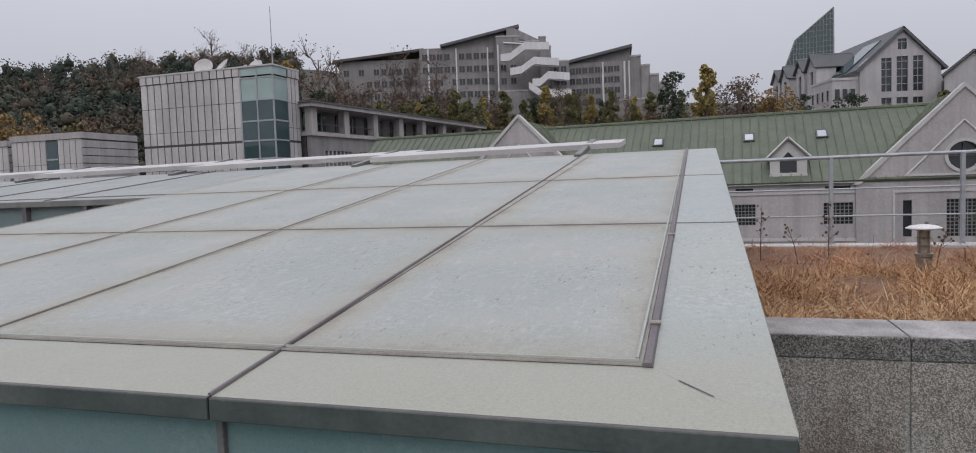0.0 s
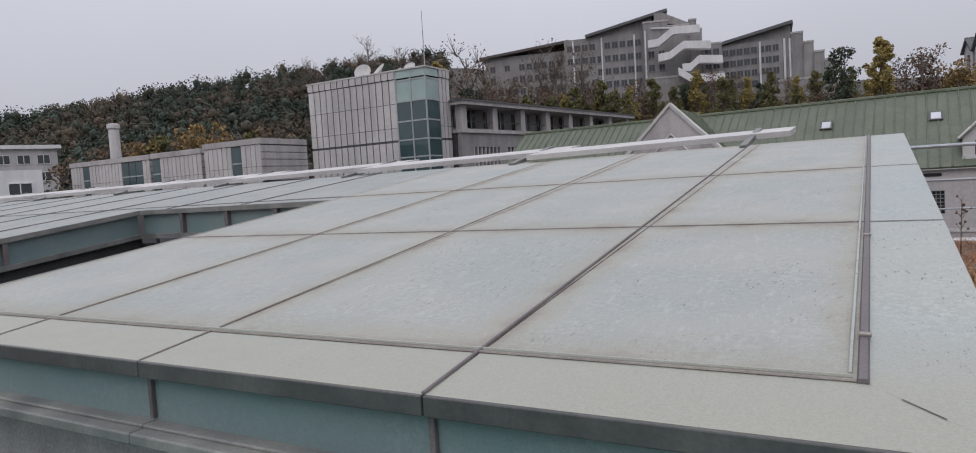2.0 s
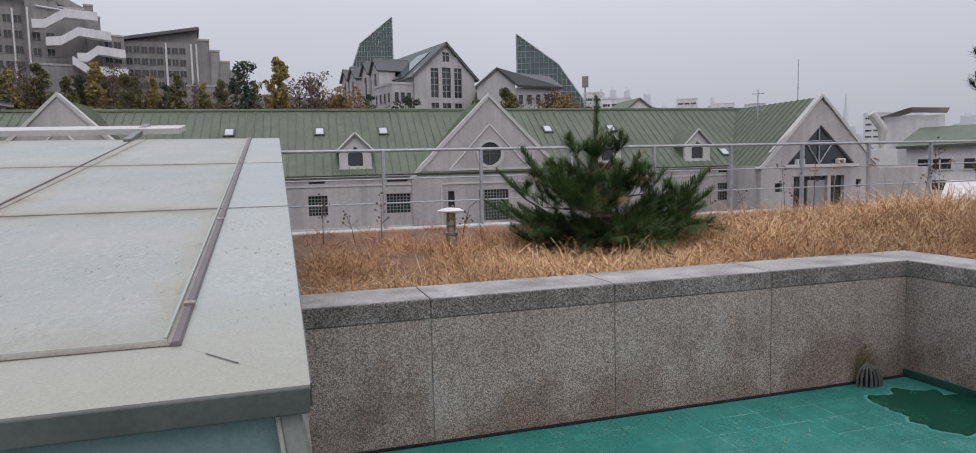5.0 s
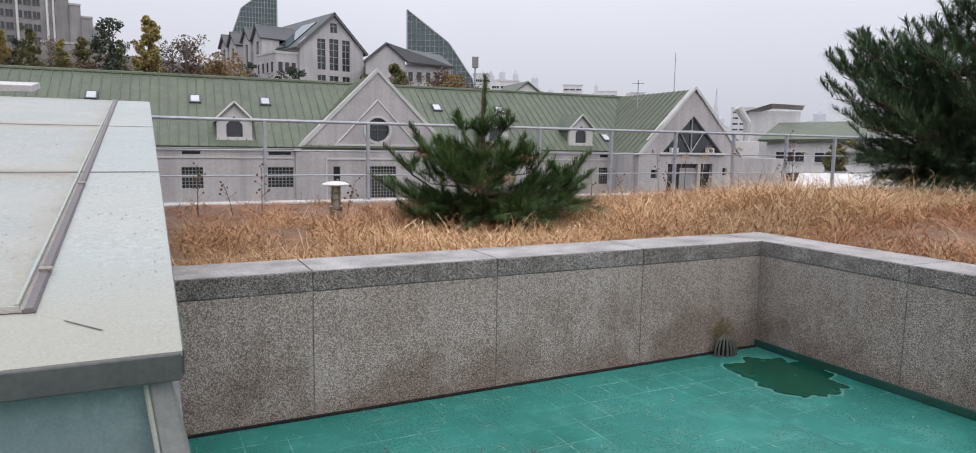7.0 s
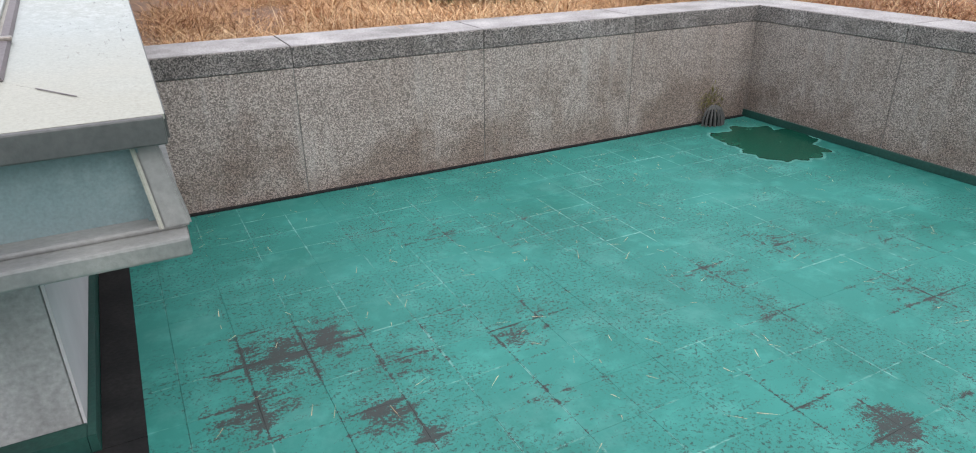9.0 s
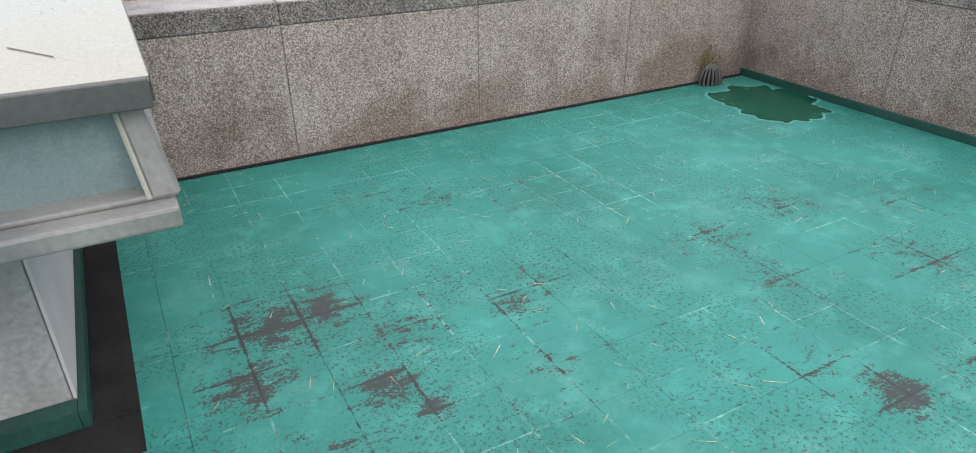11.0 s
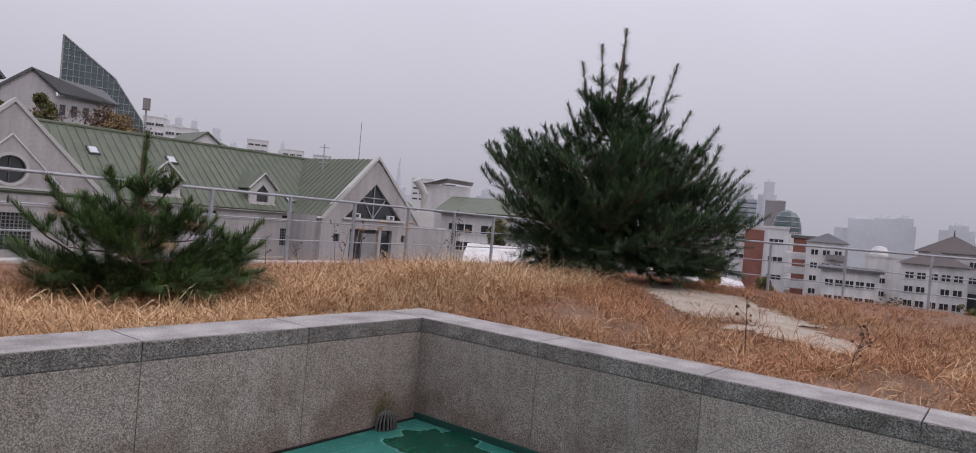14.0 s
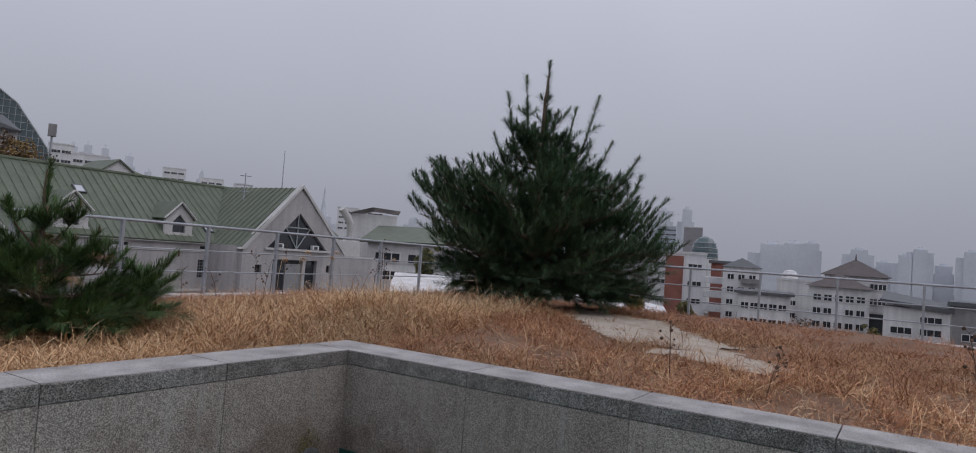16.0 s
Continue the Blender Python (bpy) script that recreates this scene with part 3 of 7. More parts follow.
tagged(link("kerb_east", boxed(14.9, 15.25, -9, 9.39, 0.2, 0.66, bevel=0.015), STONE_TRIM), "pale concrete kerb along the roof edge", "kerb", kind="structure")


# ---- copper roof beside the terrace ----
SLOPE = 0.1256
CX, CY = 0.12, 1.69


def cz(y):
    return 1.067 + SLOPE * (y - 2.04)


def sheet(x0, x1, y0, y1, lift=0.0, t=0.012):
    return slab(bmesh.new(), [(x0, y0, cz(y0) + lift), (x1, y0, cz(y0) + lift), (x1, y1, cz(y1) + lift), (x0, y1, cz(y1) + lift)], t)


def seam(bm, a, b, w=0.014, h=0.012, lift=0.002):
    """A standing seam between two plan points."""
    a, b = Vector((*a, cz(a[1]) + lift)), Vector((*b, cz(b[1]) + lift))
    d = (b - a).normalized()
    s = d.cross(Vector((0, 0, 1))).normalized() * w
    lo = [a - s, a + s, b + s, b - s]
    hi = [p + Vector((0, 0, h)) - (p - q) * 0.35 for p, q in zip(lo, (a, a, b, b))]
    v = [bm.verts.new(p) for p in (*lo, *hi)]
    for f in ((0, 3, 2, 1), (4, 5, 6, 7), (0, 1, 5, 4), (1, 2, 6, 5), (2, 3, 7, 6), (3, 0, 4, 7)):
        bm.faces.new([v[i] for i in f])
    return bm


roof = base("copper_roof", "pale green weathered copper roof with standing seams", "roof", pose(0, 0, 0))
xs = [-5.77, -4.09, -2.79, -1.393, -0.22]
ys = [2.04, 4.15, 6.36, 9.08]
part("deck", slab(bmesh.new(), [(-5.75, 1.72, cz(1.72) - 0.02), (0.1, 1.72, cz(1.72) - 0.02), (0.1, 9.06, cz(9.06) - 0.02), (-5.75, 9.06, cz(9.06) - 0.02)], 0.06), COPPER_DARK, roof)
G = 0.004
for i, (x0, x1) in enumerate(zip(xs, xs[1:])):
    for j, (y0, y1) in enumerate(zip(ys, ys[1:])):
        part("panel", sheet(x0 + G, x1 - G, y0 + G, y1 - G), COPPER, roof)
    far = -0.22 if i == 3 else x1 - G
    plan = [(x0 + G, CY), (CX if i == 3 else far, CY), (far, 2.04 - (0.0005 if i == 3 else G)), (x0 + G, 2.04 - G)]
    part("border_panel", slab(bmesh.new(), [(x, y, cz(y)) for x, y in plan], 0.012), COPPER_BORDER, roof, "buff dusty border sheet along the front edge")
for k, (y0, y1) in enumerate(zip(ys, ys[1:])):
    plan = [(-0.22 + (G if k else 0), y0 + G if k else 2.0403), (CX, y0 + G if k else CY + 0.0004), (CX, y1 - G), (-0.22 + G, y1 - G)]
    part("border_panel", slab(bmesh.new(), [(x, y, cz(y)) for x, y in plan], 0.012), COPPER_BORDER, roof)
for x in xs[1:-1]:
    part("seam", seam(bmesh.new(), (x, CY), (x - 0.12, 9.08), 0.0075 if x > -2 else 0.005, 0.007 if x > -2 else 0.004), COPPER_DARK if x > -2 else BROWN_SEAM, roof)
part("seam", seam(bmesh.new(), (-0.22, 2.03), (-0.22, 9.08), 0.015, 0.012), COPPER_DARK, roof, "wide brown batten seam")
for y in ys[1:-1]:
    part("seam", seam(bmesh.new(), (-5.77, y), (CX, y), 0.0035, 0.003), COPPER_DARK, roof)
part("seam", seam(bmesh.new(), (-5.77, 2.042), (-0.235, 2.042), 0.008, 0.006), BROWN_SEAM, roof)
part("seam", seam(bmesh.new(), (-5.77, 2.068), (-0.245, 2.068), 0.007, 0.007), COPPER_BORDER, roof)
part("seam", seam(bmesh.new(), (-0.252, 2.08), (-0.252, 9.08), 0.006, 0.008), COPPER_BORDER, roof)
for k, y in enumerate((2.35, 3.75)):
    part("seam_clip", boxed(-0.235, -0.2, y, y + 0.03, cz(y) + 0.012, cz(y) + 0.024, bevel=0.003), LAMP_STEEL, roof)
# scratch where the corner mitre has lifted
part("corner_crease", seam(bmesh.new(), (-0.135, 1.951), (-0.05, 1.863), 0.0022, 0.0012), COPPER_DARK, roof)


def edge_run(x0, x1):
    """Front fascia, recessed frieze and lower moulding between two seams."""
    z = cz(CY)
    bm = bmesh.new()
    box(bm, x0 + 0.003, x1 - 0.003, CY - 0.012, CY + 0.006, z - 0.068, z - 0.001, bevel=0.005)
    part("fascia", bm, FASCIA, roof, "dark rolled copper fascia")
    part("frieze", boxed(x0, x1 - (0.055 if x1 > 0 else 0), CY + 0.05, CY + 0.08, z - 0.27, z - 0.06), COPPER_SIDE, roof, "blue-green copper frieze sheet")
    bm = bmesh.new()
    box(bm, x0 + 0.002, x1 - 0.002, CY - 0.075, CY + 0.08, z - 0.325, z - 0.275, bevel=0.008)
    box(bm, x0 + 0.002, x1 - 0.002, CY - 0.015, CY + 0.08, z - 0.276, z - 0.26, bevel=0.006)
    part("moulding", bm, MOULDING, roof, "grey copper lower moulding")


fx = [-5.77, -4.09, -2.79, -1.393, CX]
for a, b in zip(fx, fx[1:]):
    edge_run(a, b)
for x in fx[1:-1]:
    part("frieze_rib", boxed(x - 0.012, x + 0.012, CY + 0.03, CY + 0.052, cz(CY) - 0.25, cz(CY) - 0.065, bevel=0.004), COPPER_DARK, roof)
z = cz(CY)
bm = bmesh.new()
lo = [(0.068, CY - 0.02), (CX + 0.012, CY - 0.02), (CX + 0.012, CY + 0.08), (0.068, CY + 0.08)]
hi = [(0.042, CY + 0.03), (CX - 0.028, CY + 0.03), (CX - 0.028, CY + 0.08), (0.042, CY + 0.08)]
vs = [bm.verts.new((x, y, z - 0.27)) for x, y in lo] + [bm.verts.new((x, y, z - 0.064)) for x, y in hi]
for f in ((0, 3, 2, 1), (4, 5, 6, 7), (0, 1, 5, 4), (1, 2, 6, 5), (2, 3, 7, 6), (3, 0, 4, 7)):
    bm.faces.new([vs[i] for i in f])
bmesh.ops.bevel(bm, geom=list(bm.edges), offset=0.006, segments=2, affect="EDGES")
part("corner_post", bm, MOULDING, roof, "pale coved corner strip")
part("corner_bead", tube(bmesh.new(), [(0.064, CY - 0.014, z - 0.268), (0.038, CY + 0.036, z - 0.066)], 0.006, 0.006, 6), COPPER_BORDER, roof)
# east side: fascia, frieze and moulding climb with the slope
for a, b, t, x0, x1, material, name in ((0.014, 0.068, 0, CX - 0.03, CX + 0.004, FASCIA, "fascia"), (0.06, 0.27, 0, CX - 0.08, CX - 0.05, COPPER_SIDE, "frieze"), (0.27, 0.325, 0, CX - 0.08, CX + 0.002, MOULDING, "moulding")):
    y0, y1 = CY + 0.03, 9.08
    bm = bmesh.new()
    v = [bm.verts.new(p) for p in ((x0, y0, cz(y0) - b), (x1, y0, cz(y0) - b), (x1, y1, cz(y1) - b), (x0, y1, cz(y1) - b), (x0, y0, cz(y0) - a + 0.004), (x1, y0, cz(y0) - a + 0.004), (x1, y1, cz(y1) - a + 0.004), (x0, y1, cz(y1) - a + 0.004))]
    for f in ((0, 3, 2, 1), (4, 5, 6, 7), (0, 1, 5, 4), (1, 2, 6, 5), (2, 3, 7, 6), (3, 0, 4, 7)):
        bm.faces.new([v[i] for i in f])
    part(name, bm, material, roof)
# support walls under the roof
# pale plaster slab; its contrast to the shaded front is partly light in colour
tagged(link("plinth_side", boxed(-0.258, -0.249, 2.004, 3.64, 0.0, 0.715), PALE_WALL), "pale plastered plinth side, lightened against the shaded front", "plinth", kind="structure")
tagged(link("plinth_wall", boxed(-5.7, -0.26, 2.0, 3.64, 0.0, 0.72, bevel=0.01), CONCRETE), "rough grey concrete plinth under the copper roof", "plinth", kind="structure")
tagged(link("plinth_edge", box(boxed(-0.248, -0.225, 1.93, 3.64, 0.0, 0.06), -3.1, -0.25, 1.93, 1.998, 0.0, 0.06), SKIRT), "green painted plinth edge", "plinth", kind="structure")
tagged(link("plinth_north", boxed(-5.7, 0.02, 4.1, 9.0, 0.3, 0.98), CONCRETE), "concrete upstand under the copper roof", "plinth", kind="structure")
bm = boxed(-0.222, -0.1, 1.927, 3.645, -0.02, 0.003)
box(bm, -3.1, -0.101, 1.75, 1.925, -0.02, 0.003)
tagged(link("gutter", bm, BLACK), "black tarred gutter at the plinth foot", "gutter", kind="structure")

# the roof goes on round an open light well to the west
far_roof = base("copper_roof", "pale weathered copper roof round an open light well", "roof", pose(0, 0, 0))
part("deck", sheet(-26, -9.42, -1.0, 6.14, 0, 0.05), COPPER_FAR, far_roof)
part("deck", sheet(-26, -5.775, 6.145, 9.08, 0, 0.05), COPPER_FAR, far_roof)
for x in (-7.3, -8.8, -10.5, -12.2, -13.9, -15.6, -17.3, -19, -20.7):
    part("seam", seam(bmesh.new(), (x, 6.15 if x > -9.4 else -1), (x, 9.08), 0.012, 0.01), COPPER_DARK, far_roof)
for y in (2.04, 4.15, 6.36):
    part("seam", seam(bmesh.new(), (-26, y), (-9.42 if y < 6.2 else -5.78, y), 0.01, 0.008), COPPER_DARK, far_roof)


def well_side(p, q, inward):
    """Fascia, frieze and ledge down one side of the light well."""
    (x0, y0), (x1, y1) = p, q
    for a, b, push, th, material, name in ((-0.003, 0.06, 0.008, 0.034, MOULDING, "fascia"), (0.055, 0.34, -0.06, 0.03, COPPER_SIDE, "frieze"), (0.34, 0.4, 0.02, 0.1, COPPER_EDGE, "moulding")):
        bm = bmesh.new()
        ix, iy = inward
        c = [(x0 + ix * push, y0 + iy * push), (x1 + ix * push, y1 + iy * push), (x1 + ix * (push - th), y1 + iy * (push - th)), (x0 + ix * (push - th), y0 + iy * (push - th))]
        lo = [bm.verts.new((x, y, cz(y) - b)) for x, y in c]
        hi = [bm.verts.new((x, y, cz(y) - a)) for x, y in c]
        bm.faces.new(lo[::-1])
        bm.faces.new(hi)
        for i in range(4):
            j = (i + 1) % 4
            bm.faces.new((lo[i], lo[j], hi[j], hi[i]))
        bmesh.ops.recalc_face_normals(bm, faces=bm.faces)
        part(name, bm, material, far_roof)
    n = 4
    for k in range(1, n):
        x, y = x0 + (x1 - x0) * k / n - inward[0] * 0.03, y0 + (y1 - y0) * k / n - inward[1] * 0.03
        part("frieze_rib", boxed(x - 0.03, x + 0.03, y - 0.03, y + 0.03, cz(y) - 0.33, cz(y) - 0.058), COPPER_DARK, far_roof)


well_side((-9.42, 6.14), (-5.79, 6.14), (0, -1))
well_side((-9.42, -1.0), (-9.42, 6.14), (1, 0))
well_side((-5.78, 1.72), (-5.78, 6.12), (-1, 0))
# black colour stands for the shade at the bottom of the well
tagged(link("well_floor", boxed(-9.6, -5.7, -1, 6.3, -0.06, 0.02), BLACK), "light well floor with its deep shade painted black", "floor", kind="structure")

# added inner walls, the well's shade put into their near-black colour
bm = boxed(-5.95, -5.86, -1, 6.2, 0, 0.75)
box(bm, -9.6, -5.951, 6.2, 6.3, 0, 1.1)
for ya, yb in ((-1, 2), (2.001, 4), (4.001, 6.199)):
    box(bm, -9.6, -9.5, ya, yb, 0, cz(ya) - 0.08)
tagged(link("wall_lightwell", bm, DARK_WALL), "added light well walls, near-black to paint the deep shade", "wall", kind="structure")
# added flat strip that darkens the floor below the moulding
tagged(link("dark_strip_west", boxed(-6, -1.0, 1.1, 1.748, -0.02, 0.004), DARK_WALL), "added dark grey strip along the roof foot", "gutter", kind="structure")

# pale raised ridge covers along the top edge, each a little askew
ridge = base("ridge_cover", "row of pale raised ridge covers along the copper roof", "ridge cover", pose(0, 0, 0))
for k in range(8):
    xr, xl = -1.45 - 3.15 * k, -4.55 - 3.15 * k
    bm = slab(bmesh.new(), [(xl, 8.95, cz(9.0) + 0.1), (xr + 0.35, 9.6, cz(9.55) + 0.1), (xr + 0.35, 10.35, cz(10.25) + 0.1), (xl, 9.7, cz(9.7) + 0.1)], 0.07)
    part("cover", bm, RIDGE_WHITE, ridge)
    bm = slab(bmesh.new(), [(xr - 0.14, 8.75, cz(8.75) + 0.03), (xr - 0.06, 8.75, cz(8.75) + 0.03), (xr - 0.06, 10.2, cz(10.2) + 0.12), (xr - 0.14, 10.2, cz(10.2) + 0.12)], 0.06)
    part("end_cap", bm, COPPER_EDGE, ridge, "grey copper end cap")


# ---- roof garden ----
def ribbons(name, roots, dirs, length, width, sag, material, label, category, rng, parent=None, curl=False):
    """Many thin curved blades in one mesh: root quad and tip triangle each."""
    n = len(roots)
    up = np.array([0, 0, 1.0])
    side = np.cross(dirs, up)
    side /= np.linalg.norm(side, axis=1)[:, None] + 1e-9
    turn = rng.uniform(-0.9, 0.9, n)[:, None]
    side = side * np.cos(turn) + dirs * np.sin(turn) * 0.5
    mid = roots + dirs * (length * 0.55)[:, None]
    flat = dirs * np.array([1, 1, 0])
    tip = roots + dirs * (length * 0.9)[:, None] + flat * (length * 0.25)[:, None] - up * (length * sag)[:, None]
    if curl:
        fl = flat / (np.linalg.norm(flat, axis=1)[:, None] + 1e-6)
        tw = rng.normal(0, 0.7, n)
        fl = np.stack([fl[:, 0] * np.cos(tw) - fl[:, 1] * np.sin(tw), fl[:, 0] * np.sin(tw) + fl[:, 1] * np.cos(tw), np.zeros(n)], 1)
        tip = mid + fl * (length * rng.uniform(0.4, 1.0, n))[:, None] + up * (length * rng.uniform(-0.45, 0.25, n))[:, None]
    w = width[:, None]
    v = np.stack([roots - side * w, roots + side * w, mid + side * w * 0.8, mid - side * w * 0.8, tip], 1).reshape(-1, 3)
    k = np.arange(n)[:, None] * 5
    me = bpy.data.meshes.new(name)
    me.vertices.add(n * 5)
    me.vertices.foreach_set("co", v.ravel())
    loops = np.concatenate([k + np.array([[0, 1, 2, 3]]), k + np.array([[3, 2, 4]])], 1).ravel()
    me.loops.add(n * 7)
    me.loops.foreach_set("vertex_index", loops.astype(np.int32))
    me.polygons.add(n * 2)
    st = (np.arange(n)[:, None] * 7 + np.array([[0, 4]])).ravel()
    me.polygons.foreach_set("loop_start", st.astype(np.int32))
    me.update(calc_edges=True)
    me.materials.append(material)
    ob = new(name, me)
    if parent is not None:
        ob.parent = parent
        return tagged(ob, label)
    return tagged(ob, label, category, kind="stuff")


def bare(x, y):
    """How bare the sandy patch leaves the ground, 0 to 1."""
    a = math.radians(41)
    u = (x - 8.3) * math.cos(a) + (y - 2.75) * math.sin(a)
    v = -(x - 8.3) * math.sin(a) + (y - 2.75) * math.cos(a)
    r = math.hypot(u / 2.6, v / 0.68) + 0.5 * noise.noise((x * 1.3, y * 1.3, 7)) + 0.3 * noise.noise((x * 4.1, y * 4.1, 3))
    return min(1, max(0, (1.12 - r) / 0.25))


def dry_grass(name, clumps, per, region, lo, hi, material, seed, rise=0.7, thick=1.0):
    """Tussocks of arching blades that lean over one another into a tangle."""
    rng = np.random.default_rng(seed)
    x0, x1, y0, y1 = region
    rows = []
    while len(rows) < clumps:
        x, y = rng.uniform(x0, x1), rng.uniform(y0, y1)
        if (y < WALL_Y + 0.4 and x < WALL_X + 0.4) or (x < 0.3 and y < 9.1):
            continue
        if rng.uniform() > 0.62 + noise.noise((x * 1.3, y * 1.3, 11)) or rng.uniform() < bare(x, y) * 0.95:
            continue
        heap = math.exp(-(((x - 6) / 2.2) ** 2 + ((y - 5.0) / 1.5) ** 2))
        tall = 0.85 + 0.5 * noise.noise((x * 0.9, y * 0.9, 31)) + 0.55 * noise.noise((x * 3.4, y * 3.4, 8)) + 0.3 * heap
        rows.append((x, y, noise.noise((x * 0.8, y * 0.8, 20)) * 8 + rng.normal(0, 1.3), max(0.35, tall)))
    c = np.repeat(np.array(rows), per, 0)
    n = len(c)
    p0 = np.stack([c[:, 0] + rng.normal(0, 0.07, n), c[:, 1] + rng.normal(0, 0.07, n), np.zeros(n)], 1)
    inside = (p0[:, 0] < WALL_X + 0.41) & (p0[:, 1] < WALL_Y + 0.41)
    p0, c = p0[~inside], c[~inside]
    n = len(c)
    p0[:, 2] = [bed(x, y) - 0.012 for x, y, z in p0]
    az = c[:, 2] + rng.normal(0, 2.2, n)
    el = np.clip(np.abs(rng.normal(rise, 0.42, n)), 0.08, 1.45)
    ln = rng.uniform(lo, hi, n) * c[:, 3]
    w = rng.uniform(0.0012, 0.0026, n) * thick
    pts, p = [p0], p0
    for step, droop in ((0.36, 0.0), (0.36, 0.6), (0.28, 0.9)):
        el = el - droop * rng.uniform(0.2, 1.3, n)
        az = az + rng.normal(0, 0.5, n)
        p = p + np.stack([np.cos(az) * np.cos(el), np.sin(az) * np.cos(el), np.sin(el)], 1) * (ln * step)[:, None]
        pts.append(p)
    turn = az + math.pi / 2 + rng.uniform(-0.6, 0.6, n)
    side = np.stack([np.cos(turn), np.sin(turn), rng.uniform(-0.5, 0.5, n)], 1) * w[:, None]
    v = np.stack([pts[0] - side, pts[0] + side, pts[1] + side, pts[1] - side, pts[2] + side * 0.75, pts[2] - side * 0.75, pts[3]], 1).reshape(-1, 3)
    k = np.arange(n)[:, None] * 7
    me = bpy.data.meshes.new(name)
    me.vertices.add(n * 7)
    me.vertices.foreach_set("co", v.ravel())
    me.loops.add(n * 11)
    me.loops.foreach_set("vertex_index", (k + np.array([[0, 1, 2, 3, 3, 2, 4, 5, 5, 4, 6]])).ravel().astype(np.int32))
    me.polygons.add(n * 3)
    me.polygons.foreach_set("loop_start", (np.arange(n)[:, None] * 11 + np.array([[0, 4, 8]])).ravel().astype(np.int32))
    me.update(calc_edges=True)
    me.materials.append(material)
    return tagged(new(name, me), "tangled dry straw-coloured grass covering the roof garden", "dry grass", kind="stuff")


dry_grass("dry_grass", 1700, 30, (0.2, 6.6, 4.0, 7.3), 0.14, 0.4, GRASS, 1, 0.42)
dry_grass("russet_grass", 1200, 26, (0.2, 14.8, 5.6, 9.4), 0.12, 0.34, GRASS_RED, 2, 0.42)
dry_grass("dry_grass", 1400, 30, (4.6, 9.5, -3.5, 6.8), 0.13, 0.36, GRASS, 3, 0.36)
dry_grass("russet_grass", 1700, 28, (4.6, 10.5, -3.5, 6.8), 0.12, 0.32, GRASS_RED, 13, 0.42)
dry_grass("russet_grass", 900, 28, (9.5, 14.9, -6.5, 9.0), 0.14, 0.34, GRASS_RED, 4, 0.45)
dry_grass("russet_grass", 900, 32, (4.6, 7.6, -3.2, 4.2), 0.1, 0.26, GRASS_RED, 15, 0.5, 0.85)
dry_grass("dry_grass", 700, 32, (0.3, 7.6, 4.0, 5.6), 0.1, 0.28, GRASS, 16, 0.5, 0.85)
dry_grass("straw_tufts", 420, 24, (4.6, 8.0, 4.0, 6.4), 0.26, 0.5, REED, 5, 0.5, 1.0)
dry_grass("straw_tufts", 190, 20, (0.3, 4.7, 4.0, 5.4), 0.2, 0.46, REED, 6, 0.48, 1.05)
dry_grass("straw_tufts", 150, 20, (4.6, 6.4, -3.0, 4.0), 0.18, 0.36, REED, 8, 0.4, 1.0)

# sandy patch: a thin sheet just over the soil
bm = bmesh.new()
cells = {}
for i in range(70):
    for j in range(60):
        x, y = 4.9 + i * 0.1, -0.4 + j * 0.1
        if bare(x, y) > 0.4:
            cells[i, j] = True


def sand_vert(i, j, memo={}):
    if (i, j) not in memo:
        x, y = 4.85 + i * 0.1, -0.45 + j * 0.1
        memo[i, j] = bm.verts.new((x + 0.03 * noise.noise((i, j, 1)), y + 0.03 * noise.noise((i, j, 2)), bed(x, y) + 0.012))
    return memo[i, j]


for i, j in cells:
    bm.faces.new((sand_vert(i, j), sand_vert(i + 1, j), sand_vert(i + 1, j + 1), sand_vert(i, j + 1)))
for f in bm.faces:
    f.smooth = True
tagged(link("sand_patch", bm, SAND), "bare pale sandy soil among the dry grass", "bare soil", kind="structure")


def weed(x, y, h, seed, seedheads=True):
    rng = random.Random(seed)
    w = base("dead_weed", "dark dead weed stalk standing in dry grass", "weed", pose(x, y, bed(x, y)), "dead weeds")
    bm = bmesh.new()
    lx, ly = rng.uniform(-0.12, 0.12), rng.uniform(-0.1, 0.1)
    tube(bm, [(0, 0, -0.03), (lx * 0.4, ly * 0.4, h * 0.5), (lx, ly, h)], 0.006, 0.002, 4)
    part("stem", bm, WEED, w)
    bm = bmesh.new()
    for k in range(rng.randint(7, 13)):
        t = rng.uniform(0.35, 1)
        p = Vector((lx * t, ly * t, h * t))
        a = rng.uniform(0, 6.28)
        q = p + Vector((math.cos(a), math.sin(a), 0.8)) * rng.uniform(0.04, 0.1)
        tube(bm, [p, q], 0.003, 0.001, 3)
        if seedheads:
            bmesh.ops.create_icosphere(bm, subdivisions=1, radius=rng.uniform(0.008, 0.018), matrix=Matrix.Translation(q))
    tagged(part("twig_spray", bm, WEED, w), kind="stuff")
    return w


